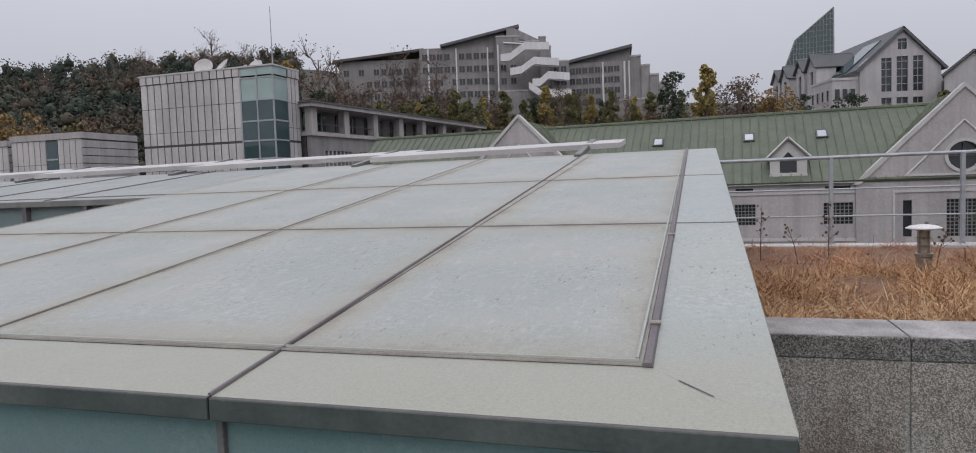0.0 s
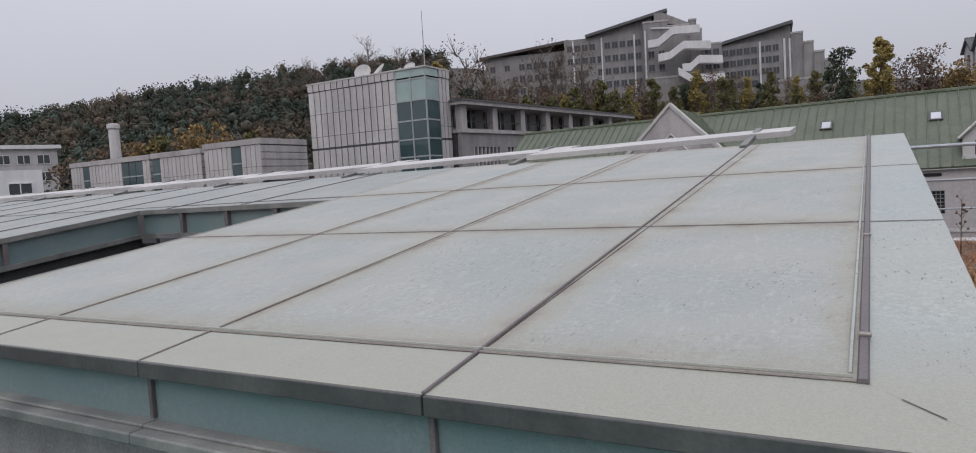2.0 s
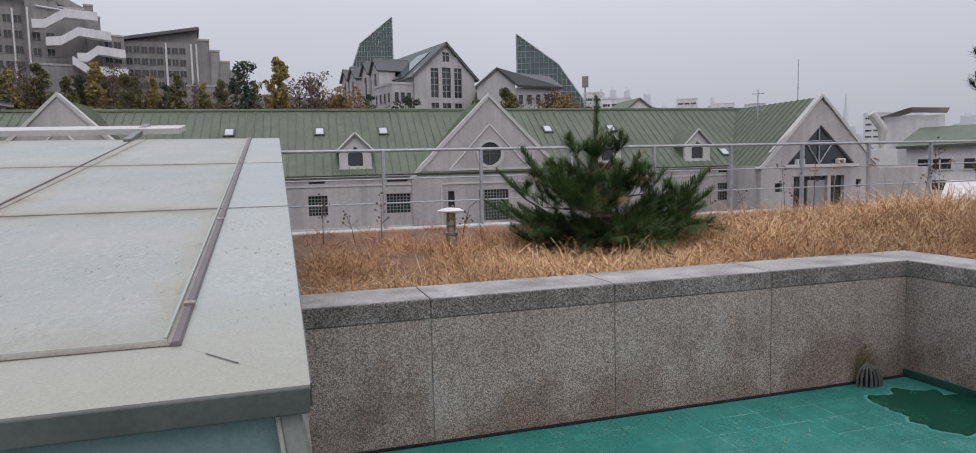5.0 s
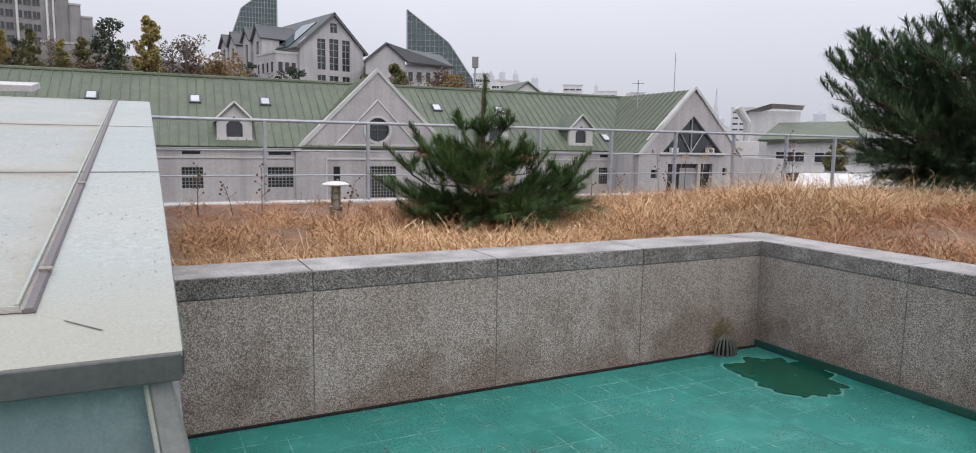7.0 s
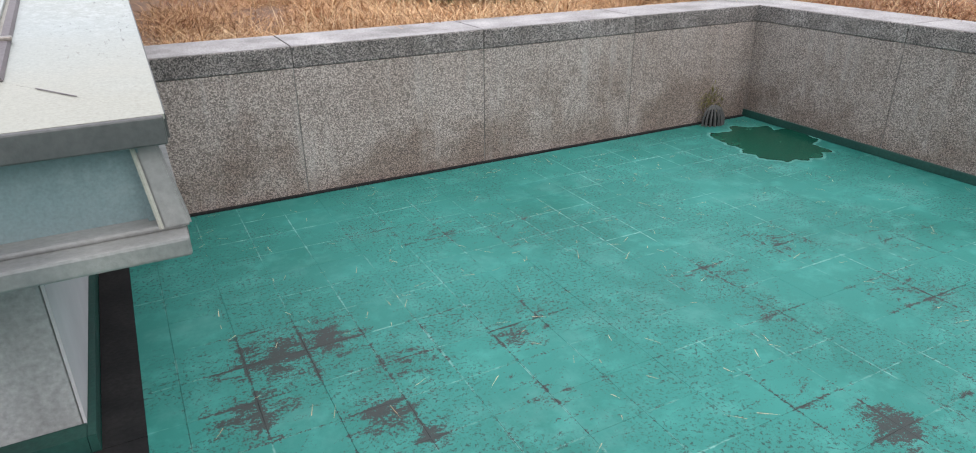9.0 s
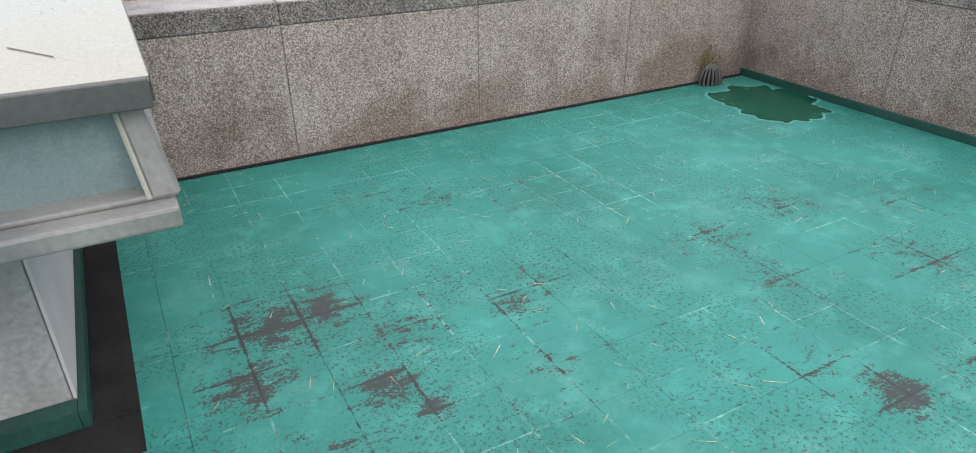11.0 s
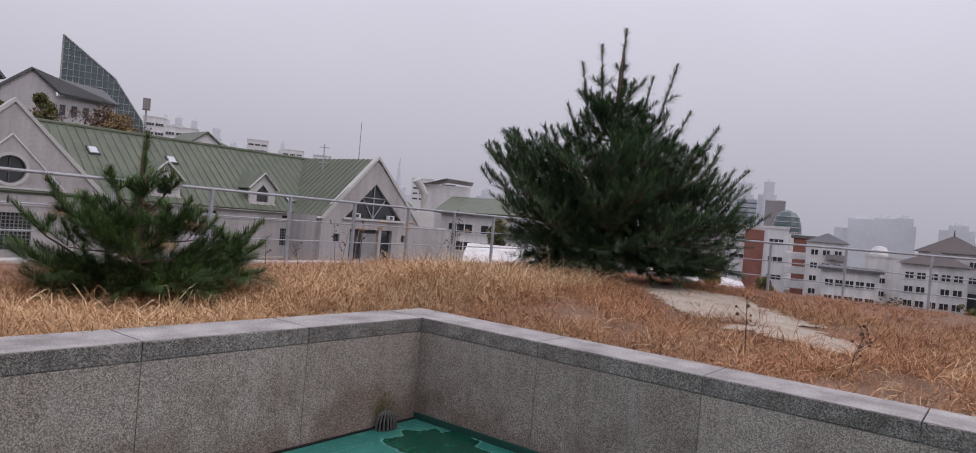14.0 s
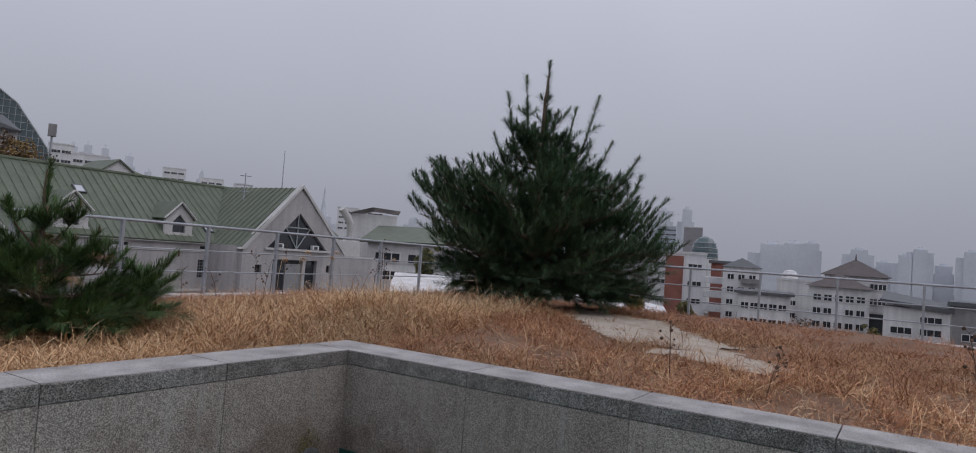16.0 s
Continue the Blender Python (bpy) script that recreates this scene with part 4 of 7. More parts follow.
for k, (x, y, h) in enumerate(((6.9, 8.0, 0.75), (7.3, 7.9, 0.85), (7.15, 8.15, 0.6), (6.4, 8.2, 0.4), (9.3, 7.7, 1.0), (9.45, 7.75, 0.9), (9.2, 7.8, 0.7), (5.9, 8.3, 0.45), (0.55, 8.2, 0.6), (0.9, 7.9, 0.4), (1.25, 8.3, 0.55), (5.55, 1.5, 0.42), (5.3, 0.75, 0.35), (6.3, -0.55, 0.55), (2.0, 7.4, 0.45), (10.4, 6.6, 0.5))):
    weed(x, y, h, 40 + k)


def reed(x, y, h, seed):
    """A dry reed with a pale drooping plume."""
    rng = np.random.default_rng(seed)
    w = base("dry_reed", "dry reed with a pale drooping plume", "reed", pose(x, y, bed(x, y)), "dry reeds")
    lx = rng.uniform(0.05, 0.2)
    part("stem", tube(bmesh.new(), [(0, 0, -0.03), (lx * 0.3, 0, h * 0.6), (lx, 0.02, h)], 0.004, 0.002, 4), REED, w)
    n = 160
    t = rng.uniform(0, 1, n)
    r = np.stack([lx + 0.1 * t, 0.02 + 0 * t, h + 0.05 * t - 0.06 * t * t], 1)
    d = rng.normal(0, 0.5, (n, 3)) + np.array([0.8, 0, -0.1])
    d /= np.linalg.norm(d, axis=1)[:, None]
    ribbons("plume", r, d, rng.uniform(0.03, 0.07, n), np.full(n, 0.0015), np.full(n, 0.2), REED, "pale feathery plume", "", rng, w)
    return w


for k, (x, y, h) in enumerate(((6.95, 7.3, 0.62), (7.15, 7.4, 0.72), (7.5, 7.35, 0.66), (7.8, 7.5, 0.74), (8.9, 7.3, 0.68), (7.0, 7.7, 0.6))):
    reed(x, y, h, 70 + k)


# ---- steel fence on the roof edge ----
def fence(name, label, p, q, first, spacing, z0, height):
    p, q = Vector(p), Vector(q)
    d = (q - p).normalized()
    L = (q - p).length
    f = base(name, label, "fence", Matrix.Translation((*p, z0)) @ Matrix.Rotation(math.atan2(d.y, d.x), 4, "Z"))
    bm = boxed(-0.022, 0.022, -0.03, 0.03, 0, height, bevel=0.004)
    post = part("post", bm, STEEL, f)
    post.matrix_basis = pose(first, 0, 0)
    foot = part("foot_plate", boxed(-0.08, 0.08, -0.07, 0.07, 0.0, 0.012), STEEL, f)
    foot.matrix_basis = pose(first, 0, 0)
    x = first + spacing
    while x < L:
        shared("post", post.data, f, pose(x, 0, 0))
        shared("foot_plate", foot.data, f, pose(x, 0, 0))
        x += spacing
    for z, r in ((height - 0.005, 0.022), (height * 0.635, 0.011), (height * 0.33, 0.011)):
        part("rail", tube(bmesh.new(), [(0, 0, z), (L, 0, z)], r, r, 8), STEEL, f)
    return f


fence("steel_fence", "grey galvanised steel post and rail fence on the kerb", (-3, 9.55), (15.05, 9.55), 3.07, 1.415, 0.69, 1.1)
fence("steel_fence", "grey galvanised steel post and rail fence on the kerb", (15.05, 9.5), (15.05, -8.0), 1.3, 1.42, 0.65, 1.06)


# ---- bollard lamp ----
def bollard(x, y):
    b = base("bollard_lamp", "weathered steel bollard lamp with a flat white cap", "lamp", pose(x, y, bed(x, y) - 0.13))
    part("post", lathe(bmesh.new(), [(0.062, 0), (0.062, 0.3), (0.07, 0.305), (0.07, 0.33), (0.062, 0.335)], 20), LAMP_STEEL, b)
    part("glass", lathe(bmesh.new(), [(0.045, 0.335), (0.045, 0.53)], 16), LAMP_GLASS, b, "dusty lamp glass")
    for k in range(4):
        a = math.pi / 2 * k + 0.5
        part("cage_bar", tube(bmesh.new(), [(0.058 * math.cos(a), 0.058 * math.sin(a), 0.33), (0.058 * math.cos(a), 0.058 * math.sin(a), 0.535)], 0.006, 0.006, 6), LAMP_STEEL, b)
    for z in (0.4, 0.465):
        part("cage_ring", lathe(bmesh.new(), [(0.058, z), (0.066, z + 0.004), (0.058, z + 0.008)], 20), LAMP_STEEL, b)
    part("cap", lathe(bmesh.new(), [(0.06, 0.53), (0.135, 0.542), (0.138, 0.552), (0.1, 0.57), (0.03, 0.582)], 24), LAMP_WHITE, b, "flat white painted cap")
    bm = bmesh.new()
    bmesh.ops.create_icosphere(bm, subdivisions=2, radius=0.016, matrix=Matrix.Translation((0.02, 0, 0.592)))
    part("finial", bm, COPPER_DARK, b)
    return b


bollard(1.75, 6.81)


# ---- pines ----
def needles(shoots, rng, per):
    """Bottle-brush needles round each shoot (start, direction, length), swept towards its tip."""
    roots, dirs = [], []
    for p, d, L in shoots:
        q = d.to_track_quat("Z", "Y")
        for k in range(int(per * (0.4 + 0.6 * min(1.6, L / 0.28)))):
            t = rng.uniform(0.0, 1.0) ** 0.8
            a, s = rng.uniform(0, 6.283), rng.uniform(0.6, 1.25) * (1.08 - 0.52 * t)
            roots.append(p + d * (L * t))
            dirs.append(q @ Vector((math.sin(s) * math.cos(a), math.sin(s) * math.sin(a), math.cos(s))))
    return np.array(roots), np.array(dirs)


def pine(name, label, x, y, H, facing, left, right, limbs, shoot, per, ln, width, seed, material, tops, foot=0.1, withered=()):
    """A pine of upswept limbs set with bottle-brush shoots. left, right: reach at each height on the two sides of the axis
    'facing' (degrees); tops: leading shoots (azimuth, radius, foot, top)."""
    rng = random.Random(seed)
    nrng = np.random.default_rng(seed)
    T = base(name, label, "tree", pose(x, y, bed(x, y) - 0.02))

    def reach(az, z):
        k = 0.5 + 0.5 * math.cos(az - math.radians(facing))
        a = np.interp(z, [q for q, r in left], [r for q, r in left])
        b = np.interp(z, [q for q, r in right], [r for q, r in right])
        return float(a + (b - a) * k)

    bm = bmesh.new()
    top = tops[0][3]
    tube(bm, [(0.012 * H * math.sin(k * 1.7) * (k > 0), 0.01 * H * math.cos(k * 1.3) * (k > 0), top * 0.97 * k / 7) for k in range(8)], 0.03 * H, 0.006, 8)
    part("trunk", bm, BARK, T)
    frame_bm = bmesh.new()
    shoots, inner = [], []
    zmax = left[-1][0]
    widest = max(r for q, r in (*left, *right))
    k = 0
    while k < limbs:
        z = foot + (zmax - foot) * rng.random() ** 1.3
        az = 2.39996 * k + rng.uniform(-0.35, 0.35)
        R = reach(az, z)
        if rng.random() > (R / widest) ** 0.7 + 0.08:
            continue
        k += 1
        R *= rng.choice((1.0, 0.97, 0.92, 0.85, 0.72, 0.55)) * rng.uniform(0.93, 1.05)
        out = Vector((math.cos(az), math.sin(az), 0))
        side = Vector((-out.y, out.x, 0))
        z0 = max(0.055 * H, z - R * rng.uniform(0.1, 0.34) * min(1, z / (0.45 * H)) ** 1.5 + 0.05 * H * (z < 0.14 * H))
        tip = out * R + Vector((0, 0, z))
        a, b = Vector((0, 0, z0)), out * R * 0.6 + Vector((0, 0, z0 + (z - z0) * 0.15)) + side * rng.uniform(-0.06, 0.06) * R
        curve = [a * (1 - t) ** 2 + b * 2 * t * (1 - t) + tip * t * t for t in (0, 0.25, 0.5, 0.75, 1.0)]
        tube(frame_bm, curve, 0.011 * H ** 0.5, 0.004, 5, False)
        n = max(4, int(R / shoot * 3.0))
        for j in range(n + 1):
            t = 0.28 + 0.72 * j / n
            p = a * (1 - t) ** 2 + b * 2 * t * (1 - t) + tip * t * t
            along = ((b - a) * (1 - t) + (tip - b) * t).normalized()
            last = j == n
            d = along * 0.7 + side * (0 if last else (1 if j % 2 else -1) * rng.uniform(0.35, 1.0)) + Vector((0, 0, rng.uniform(-0.15, 0.6) if z < 0.2 * H else rng.uniform(0.3, 1.1)))
            d.normalize()
            L = shoot * rng.uniform(0.75, 1.3) * (1.15 if last else 1.0)
            if not last:
                tube(frame_bm, [p, p + d * L * 0.5], 0.005, 0.003, 3, False)
            shoots.append((p + d * L * (0.0 if last else 0.25), d, L))
            if t < 0.55 and rng.random() < 0.3:
                inner.append((p, d, L * 0.7))
    for az, r, z in withered:
        for j in range(7):
            b = az + rng.uniform(-1.4, 1.4)
            inner.append((Vector((math.cos(az) * r, math.sin(az) * r, z + rng.uniform(-0.04, 0.04))), Vector((math.cos(b), math.sin(b), rng.uniform(-0.3, 0.5))).normalized(), 0.14))
    for az, r, z0, z1 in tops:
        o = Vector((math.cos(az), math.sin(az), 0)) * r
        q, e = o * 0.72 + Vector((0, 0, z0)), o + Vector((0, 0, z1))
        tube(frame_bm, [Vector((0, 0, max(0.05, z0 - 0.1 * H - 0.3 * r))), q, e], 0.01 * H ** 0.4, 0.004, 5, False)
        d = (e - q).normalized()
        n = max(1, round((e - q).length / (shoot * 1.1)))
        for j in range(n):
            shoots.append((q.lerp(e, j / n), d, (e - q).length / n))
            for m in range(4):
                b = rng.uniform(0, 1.2) + 1.57 * m
                if rng.random() < 0.75 - 0.35 * j / n and j < max(1, n - 1):
                    shoots.append((q.lerp(e, (j + 0.1) / n), Vector((math.cos(b) * 0.9, math.sin(b) * 0.9, 0.8)).normalized(), shoot * rng.uniform(0.6, 1.0) * (1 - 0.35 * j / n)))
        bmesh.ops.create_icosphere(frame_bm, subdivisions=1, radius=0.012, matrix=Matrix.Translation(e + d * 0.03) @ Matrix.Diagonal((1, 1, 3.2, 1)))
    part("branch_frame", frame_bm, BARK, T)
    r, d = needles(shoots, rng, per)
    n = len(r)
    ribbons("foliage", r, d, nrng.uniform(0.75, 1.15, n) * ln, np.full(n, width), nrng.uniform(-0.05, 0.06, n), material, "", "", nrng, T)
    r, d = needles(inner, rng, per // 3)
    n = len(r)
    ribbons("dead_foliage", r, d * np.array([1, 1, -0.4]), nrng.uniform(0.6, 1.0, n) * ln, np.full(n, width), np.full(n, 0.25), NEEDLE_DEAD, "brown dead needles inside the crown", "", nrng, T)
    return T


pine("small_pine", "young green pine with a tall leader in dry grass", 3.12, 6.27, 1.55, -25,
     [(0.06, 0.7), (0.15, 0.8), (0.35, 0.8), (0.5, 0.72), (0.6, 0.5), (0.68, 0.25)],
     [(0.06, 0.8), (0.15, 1.05), (0.35, 1.08), (0.5, 0.95), (0.6, 0.5), (0.68, 0.22)], 46, 0.25, 230, 0.125, 0.0024, 12, NEEDLE,
     [(0.3, 0.02, 0.98, 1.46), (2.75, 0.26, 0.92, 1.1), (5.9, 0.26, 0.92, 1.12), (4.4, 0.18, 0.88, 1.04), (1.2, 0.18, 0.88, 1.04), (2.75, 0.72, 0.68, 0.98), (5.8, 0.42, 0.66, 0.9), (5.85, 1.08, 0.46, 0.74), (2.7, 0.98, 0.5, 0.78), (4.9, 0.4, 0.6, 0.82), (2.5, 0.45, 0.62, 0.86)], 0.05, [(0.0, 0.02, 0.82), (2.7, 0.55, 0.72), (5.7, 0.38, 0.66), (4.6, 0.5, 0.5)])
pine("large_pine", "broad dark green pine with several upright leaders", 9.87, 5.03, 3.9, -63,
     [(0.2, 1.25), (0.42, 1.5), (0.8, 1.75), (1.2, 1.85), (1.75, 1.82), (1.95, 1.6), (2.1, 0.9), (2.2, 0.45), (2.7, 0.3), (3.0, 0.15)],
     [(0.18, 1.5), (0.4, 1.85), (0.8, 2.0), (1.2, 2.0), (1.7, 1.8), (1.95, 1.5), (2.15, 1.0), (2.3, 0.5), (2.7, 0.3), (3.0, 0.15)], 215, 0.3, 105, 0.125, 0.0042, 25, NEEDLE_DK,
     [(0.0, 0.05, 2.9, 3.98), (2.1, 0.34, 2.7, 3.7), (2.2, 0.62, 2.45, 3.4), (5.2, 0.85, 2.5, 3.45), (5.3, 0.5, 2.5, 3.25), (2.0, 0.8, 2.2, 2.75), (5.2, 1.1, 2.05, 2.72), (5.0, 1.52, 1.75, 2.45), (2.1, 1.75, 1.6, 2.15), (2.0, 1.4, 1.65, 2.3), (2.5, 1.1, 1.75, 2.3), (5.6, 1.75, 1.45, 2.05), (5.1, 2.0, 1.2, 1.85), (0.8, 0.5, 2.4, 3.05), (3.9, 0.6, 2.3, 3.0), (3.6, 1.2, 1.7, 2.4), (0.5, 1.2, 1.7, 2.4)], 0.17)

# ---- terrace details ----
rngp = random.Random(5)
def pool(grow, z):
    bm = bmesh.new()
    rim = []
    for k in range(120):
        a = 2 * math.pi * k / 120
        c, s = math.cos(a), math.sin(a)
        r = grow + 0.34 * noise.noise((c * 1.4, s * 1.4, 5)) + 0.24 * noise.noise((c * 3.4, s * 3.4, 9)) + 0.07 * noise.noise((c * 11, s * 11, 2))
        rim.append(bm.verts.new((3.84 + 0.38 * r * c, 3.06 + 0.36 * r * s + 0.08 * c, z)))
    bm.faces.new(rim)
    return bm


tagged(link("puddle_rim", pool(1.04, 0.0022), CHALK), "chalky pale rim of a drying puddle", "stain", kind="structure")
tagged(link("puddle", pool(0.98, 0.0042), WET), "shallow dark green puddle on the painted floor", "puddle", kind="structure")

dr = base("drain_strainer", "dark ribbed dome drain strainer with moss at the wall foot", "drain", pose(3.83, WALL_Y - 0.055, 0.0))
for k in range(9):
    a = math.pi * (k + 0.5) / 9
    c, s = math.cos(a), math.sin(a)
    part("rib", tube(bmesh.new(), [(0.1 * c, -0.075 * s, 0.0), (0.095 * c, -0.07 * s, 0.06), (0.065 * c, -0.05 * s, 0.115), (0.015 * c, -0.012 * s, 0.14)], 0.01, 0.007, 5), IRON, dr)
# added black core paints the dark of the slots between the ribs
part("core", lathe(bmesh.new(), [(0.066, 0), (0.06, 0.06), (0.015, 0.11)], 14), BLACK, dr)
rngm = np.random.default_rng(9)
mr = np.stack([rngm.normal(3.84, 0.06, 260), np.full(260, WALL_Y - 0.01), np.abs(rngm.normal(0.15, 0.05, 260))], 1)
md = np.stack([rngm.normal(0, 0.5, 260), -np.abs(rngm.normal(0.5, 0.3, 260)), rngm.uniform(0.2, 1, 260)], 1)
md /= np.linalg.norm(md, axis=1)[:, None]
ribbons("moss", mr, md, rngm.uniform(0.02, 0.07, 260), np.full(260, 0.002), np.full(260, 0.2), leafy("moss", (0.16, 0.15, 0.03), (0.3, 0.27, 0.06)), "yellow-green moss over the drain", "moss", rngm)
# fallen pine needles and straw on the floor
nr = np.stack([rngm.uniform(0, 4.15, 260), rngm.uniform(0.4, 3.6, 260) * 0 + 3.6 - 2.6 * rngm.uniform(0, 1, 260) ** 1.5, np.full(260, 0.003)], 1)
na = rngm.uniform(0, 6.28, 260)
nd = np.stack([np.cos(na), np.sin(na), np.full(260, 0.02)], 1)
ribbons("fallen_needles", nr, nd, rngm.uniform(0.02, 0.075, 260), np.full(260, 0.0009), np.zeros(260), REED, "scattered fallen pine needles on the floor", "needles", rngm)


# ---- stone hall with the green roof ----
def hall():
    H = base("stone_hall", "long pale stone hall with a green ribbed copper roof and gables", "building", pose(0, 36, 0, 0, 0, -2.9))
    E, R, Z0 = 1.15, 4.95, -7.4

    def window(x0, x1, z0, z1, v, grid=True, label=""):
        w = part("window", boxed(x0, x1, v + 0.16, v + 0.2, z0, z1), GLASS_DK, H, label)
        if grid:
            bm = bmesh.new()
            nx, nz = max(3, round((x1 - x0) / 0.17)), max(3, round((z1 - z0) / 0.17))
            for i in range(nx + 1):
                x = x0 + (x1 - x0) * i / nx
                box(bm, x - 0.018, x + 0.018, v + 0.1, v + 0.14, z0, z1)
            for i in range(nz + 1):
                z = z0 + (z1 - z0) * i / nz
                box(bm, x0, x1, v + 0.105, v + 0.135, z - 0.018, z + 0.018)
            part("grille", bm, BLOCK_GRID, w)
        part("frame", holed(bmesh.new(), rect(x0 - 0.04, x1 + 0.04, z0 - 0.04, z1 + 0.04), [rect(x0, x1, z0, z1)], 0.12, v + 0.05), DARK_FRAME, w)
        return w

    # front wall pieces between the gables
    wins = [(-15.5, -14.5), (-3.3, -2.3), (1.54, 2.5), (5.5, 6.75), (16.6, 17.4), (20, 21), (25.0, 25.9)]
    for a, b in ((-21, -13.7), (-5.2, 6.85), (15.35, 26.0)):
        mine = [(p, q) for p, q in wins if a < p and q < b]
        hs = [rect(p, q, -0.8, 0.22) for p, q in mine] + [rect(p + 0.05, q - 0.1, 0.84, 1.0) for p, q in mine] + [rect(p + 0.05, q - 0.1, -2.6, -1.72) for p, q in mine]
        part("wall", holed(bmesh.new(), rect(a, b, Z0, E), hs, 0.3), STONE, H)
        for p, q in mine:
            window(p, q, -0.8, 0.22, 0)
            window(p + 0.05, q - 0.1, 0.84, 1.0, 0, False)
            window(p + 0.05, q - 0.1, -2.6, -1.72, 0, False)
        part("cornice", boxed(a, b, -0.2, 0.02, E - 0.02, E + 0.14, bevel=0.02), STONE_TRIM, H)
        part("string_course", boxed(a, b, -0.05, 0.0, 0.66, 0.74), STONE_TRIM, H)
        part("string_course", boxed(a, b, -0.06, 0.0, -1.6, -1.45), STONE_TRIM, H)
    # flush gables
    for c in (-9.45, 11.1):
        w = 4.25
        hs = [ring(c, 2.2, 0.62)] + ([rect(c - 0.65, c + 1.0, -1.4, 0.28), rect(c - 2.35, c - 2.0, -1.4, 0.26)] if c > 0 else [])
        outer = [(c - w, Z0), (c + w, Z0), (c + w, E + 0.05), (c + w - 0.25, E + 0.05), (c, 5.25), (c - w + 0.25, E + 0.05), (c - w, E + 0.05)]
        part("gable_wall", holed(bmesh.new(), outer, hs, 0.35, -0.12), STONE, H)
        for s in (-1, 1):
            bm = bmesh.new()
            p = [(c + s * (w + 0.15), -0.2, E - 0.12), (c, -0.2, 5.4), (c, -0.2, 5.2), (c + s * (w - 0.15), -0.2, E - 0.12)]
            q = [(x, 0.35, z) for x, y, z in p]
            vs = [bm.verts.new(t) for t in p + q]
            for f in ((0, 1, 2, 3), (7, 6, 5, 4), (0, 4, 5, 1), (1, 5, 6, 2), (2, 6, 7, 3), (3, 7, 4, 0)):
                bm.faces.new([vs[i] for i in f])
            bmesh.ops.recalc_face_normals(bm, faces=bm.faces)
            part("coping", bm, STONE_TRIM, H)
            # raised inner triangle
            bm = bmesh.new()
            tube(bm, [(c + s * 2.2, -0.13, 1.4), (c, -0.13, 3.75)], 0.06, 0.06, 4)
            part("moulding", bm, STONE_TRIM, H)
        part("moulding", boxed(c - 2.3, c + 2.3, -0.19, -0.12, 1.34, 1.44), STONE_TRIM, H)
        rw = part("round_window", lathe(bmesh.new(), [(0.62, 0), (0.62, 0.03)], 24), GLASS_DK, H, "round dark window in the gable")
        rw.matrix_basis = pose(c, 0.1, 2.2, 90)
        bm = holed(bmesh.new(), ring(c, 2.2, 0.76), [ring(c, 2.2, 0.62)], 0.12, -0.2)
        part("surround", bm, STONE_TRIM, H)
        bm = boxed(c - 0.03, c + 0.03, 0.0, 0.04, 1.6, 2.8)
        box(bm, c - 0.6, c + 0.6, 0.0, 0.04, 2.17, 2.23)
        part("glazing_bar", bm, DARK_FRAME, H)
        if c > 0:
            window(c - 0.65, c + 1.0, -1.4, 0.28, -0.12)
            window(c - 2.35, c - 2.0, -1.4, 0.26, -0.12, False)
            bm = boxed(c - 2.75, c + 2.75, -0.17, -0.12, 0.62, 0.72)
            box(bm, c - 2.75, c - 2.67, -0.17, -0.12, -3, 0.62)
            box(bm, c + 2.67, c + 2.75, -0.17, -0.12, -3, 0.62)
            part("portal_frame", bm, STONE_TRIM, H)

    # roof: two slopes with ribs, cross roofs behind the gables
    def slope(name, quad, ribs_along, count):
        rf = part(name, slab(bmesh.new(), quad, 0.12), GREEN_ROOF, H)
        bm = bmesh.new()
        a, b, c, d = [Vector(p) for p in quad]
        up = (b - a).cross(c - a).normalized() * 0.03
        for i in range(count + 1):
            t = i / count
            p, q = a.lerp(b, t) + up, d.lerp(c, t) + up
            tube(bm, [p, q], 0.028, 0.028, 4, False)
        part("ribs", bm, GREEN_RIB, rf)
        return rf

    slope("roof", [(-21, -0.25, E + 0.1), (31, -0.25, E + 0.1), (31, 5, R), (-21, 5, R)], 1, 118)
    slope("roof", [(31, 10.3, E + 0.1), (-21, 10.3, E + 0.1), (-21, 5, R), (31, 5, R)], 1, 30)
    part("ridge_cap", boxed(-21, 31, 4.86, 5.14, R - 0.06, R + 0.09, bevel=0.03), GREEN_RIB, H)
    for c in (-9.45, 11.1):
        for s in (-1, 1):
            e0, p0, p1, e1 = (c + s * 4.1, 0.1, E + 0.1), (c, 0.1, 5.12), (c, 5, 5.12), (c + s * 4.1, 5, E + 0.1)
            slope("cross_roof", [e0, e1, p1, p0] if s > 0 else [e1, e0, p0, p1], 1, 10)
    # dormers
    for c, zz in ((4.0, 0.0), (18.1, 0.0), (23.8, 0.05)):
        D = part("dormer", holed(bmesh.new(), [(c - 0.82, 1.62), (c + 0.82, 1.62), (c + 0.82, 2.55), (c, 3.3), (c - 0.82, 2.55)],
                                 [[(c - 0.38, 1.7), (c + 0.38, 1.7), (c + 0.38, 2.3), (c, 2.72), (c - 0.38, 2.3)]], 0.2, 0.25), STONE_TRIM, H, "pale dormer with an arched dark opening")
        part("pane", boxed(c - 0.4, c + 0.4, 0.4, 0.43, 1.68, 2.75), GLASS_DK, D)
        bm = bmesh.new()
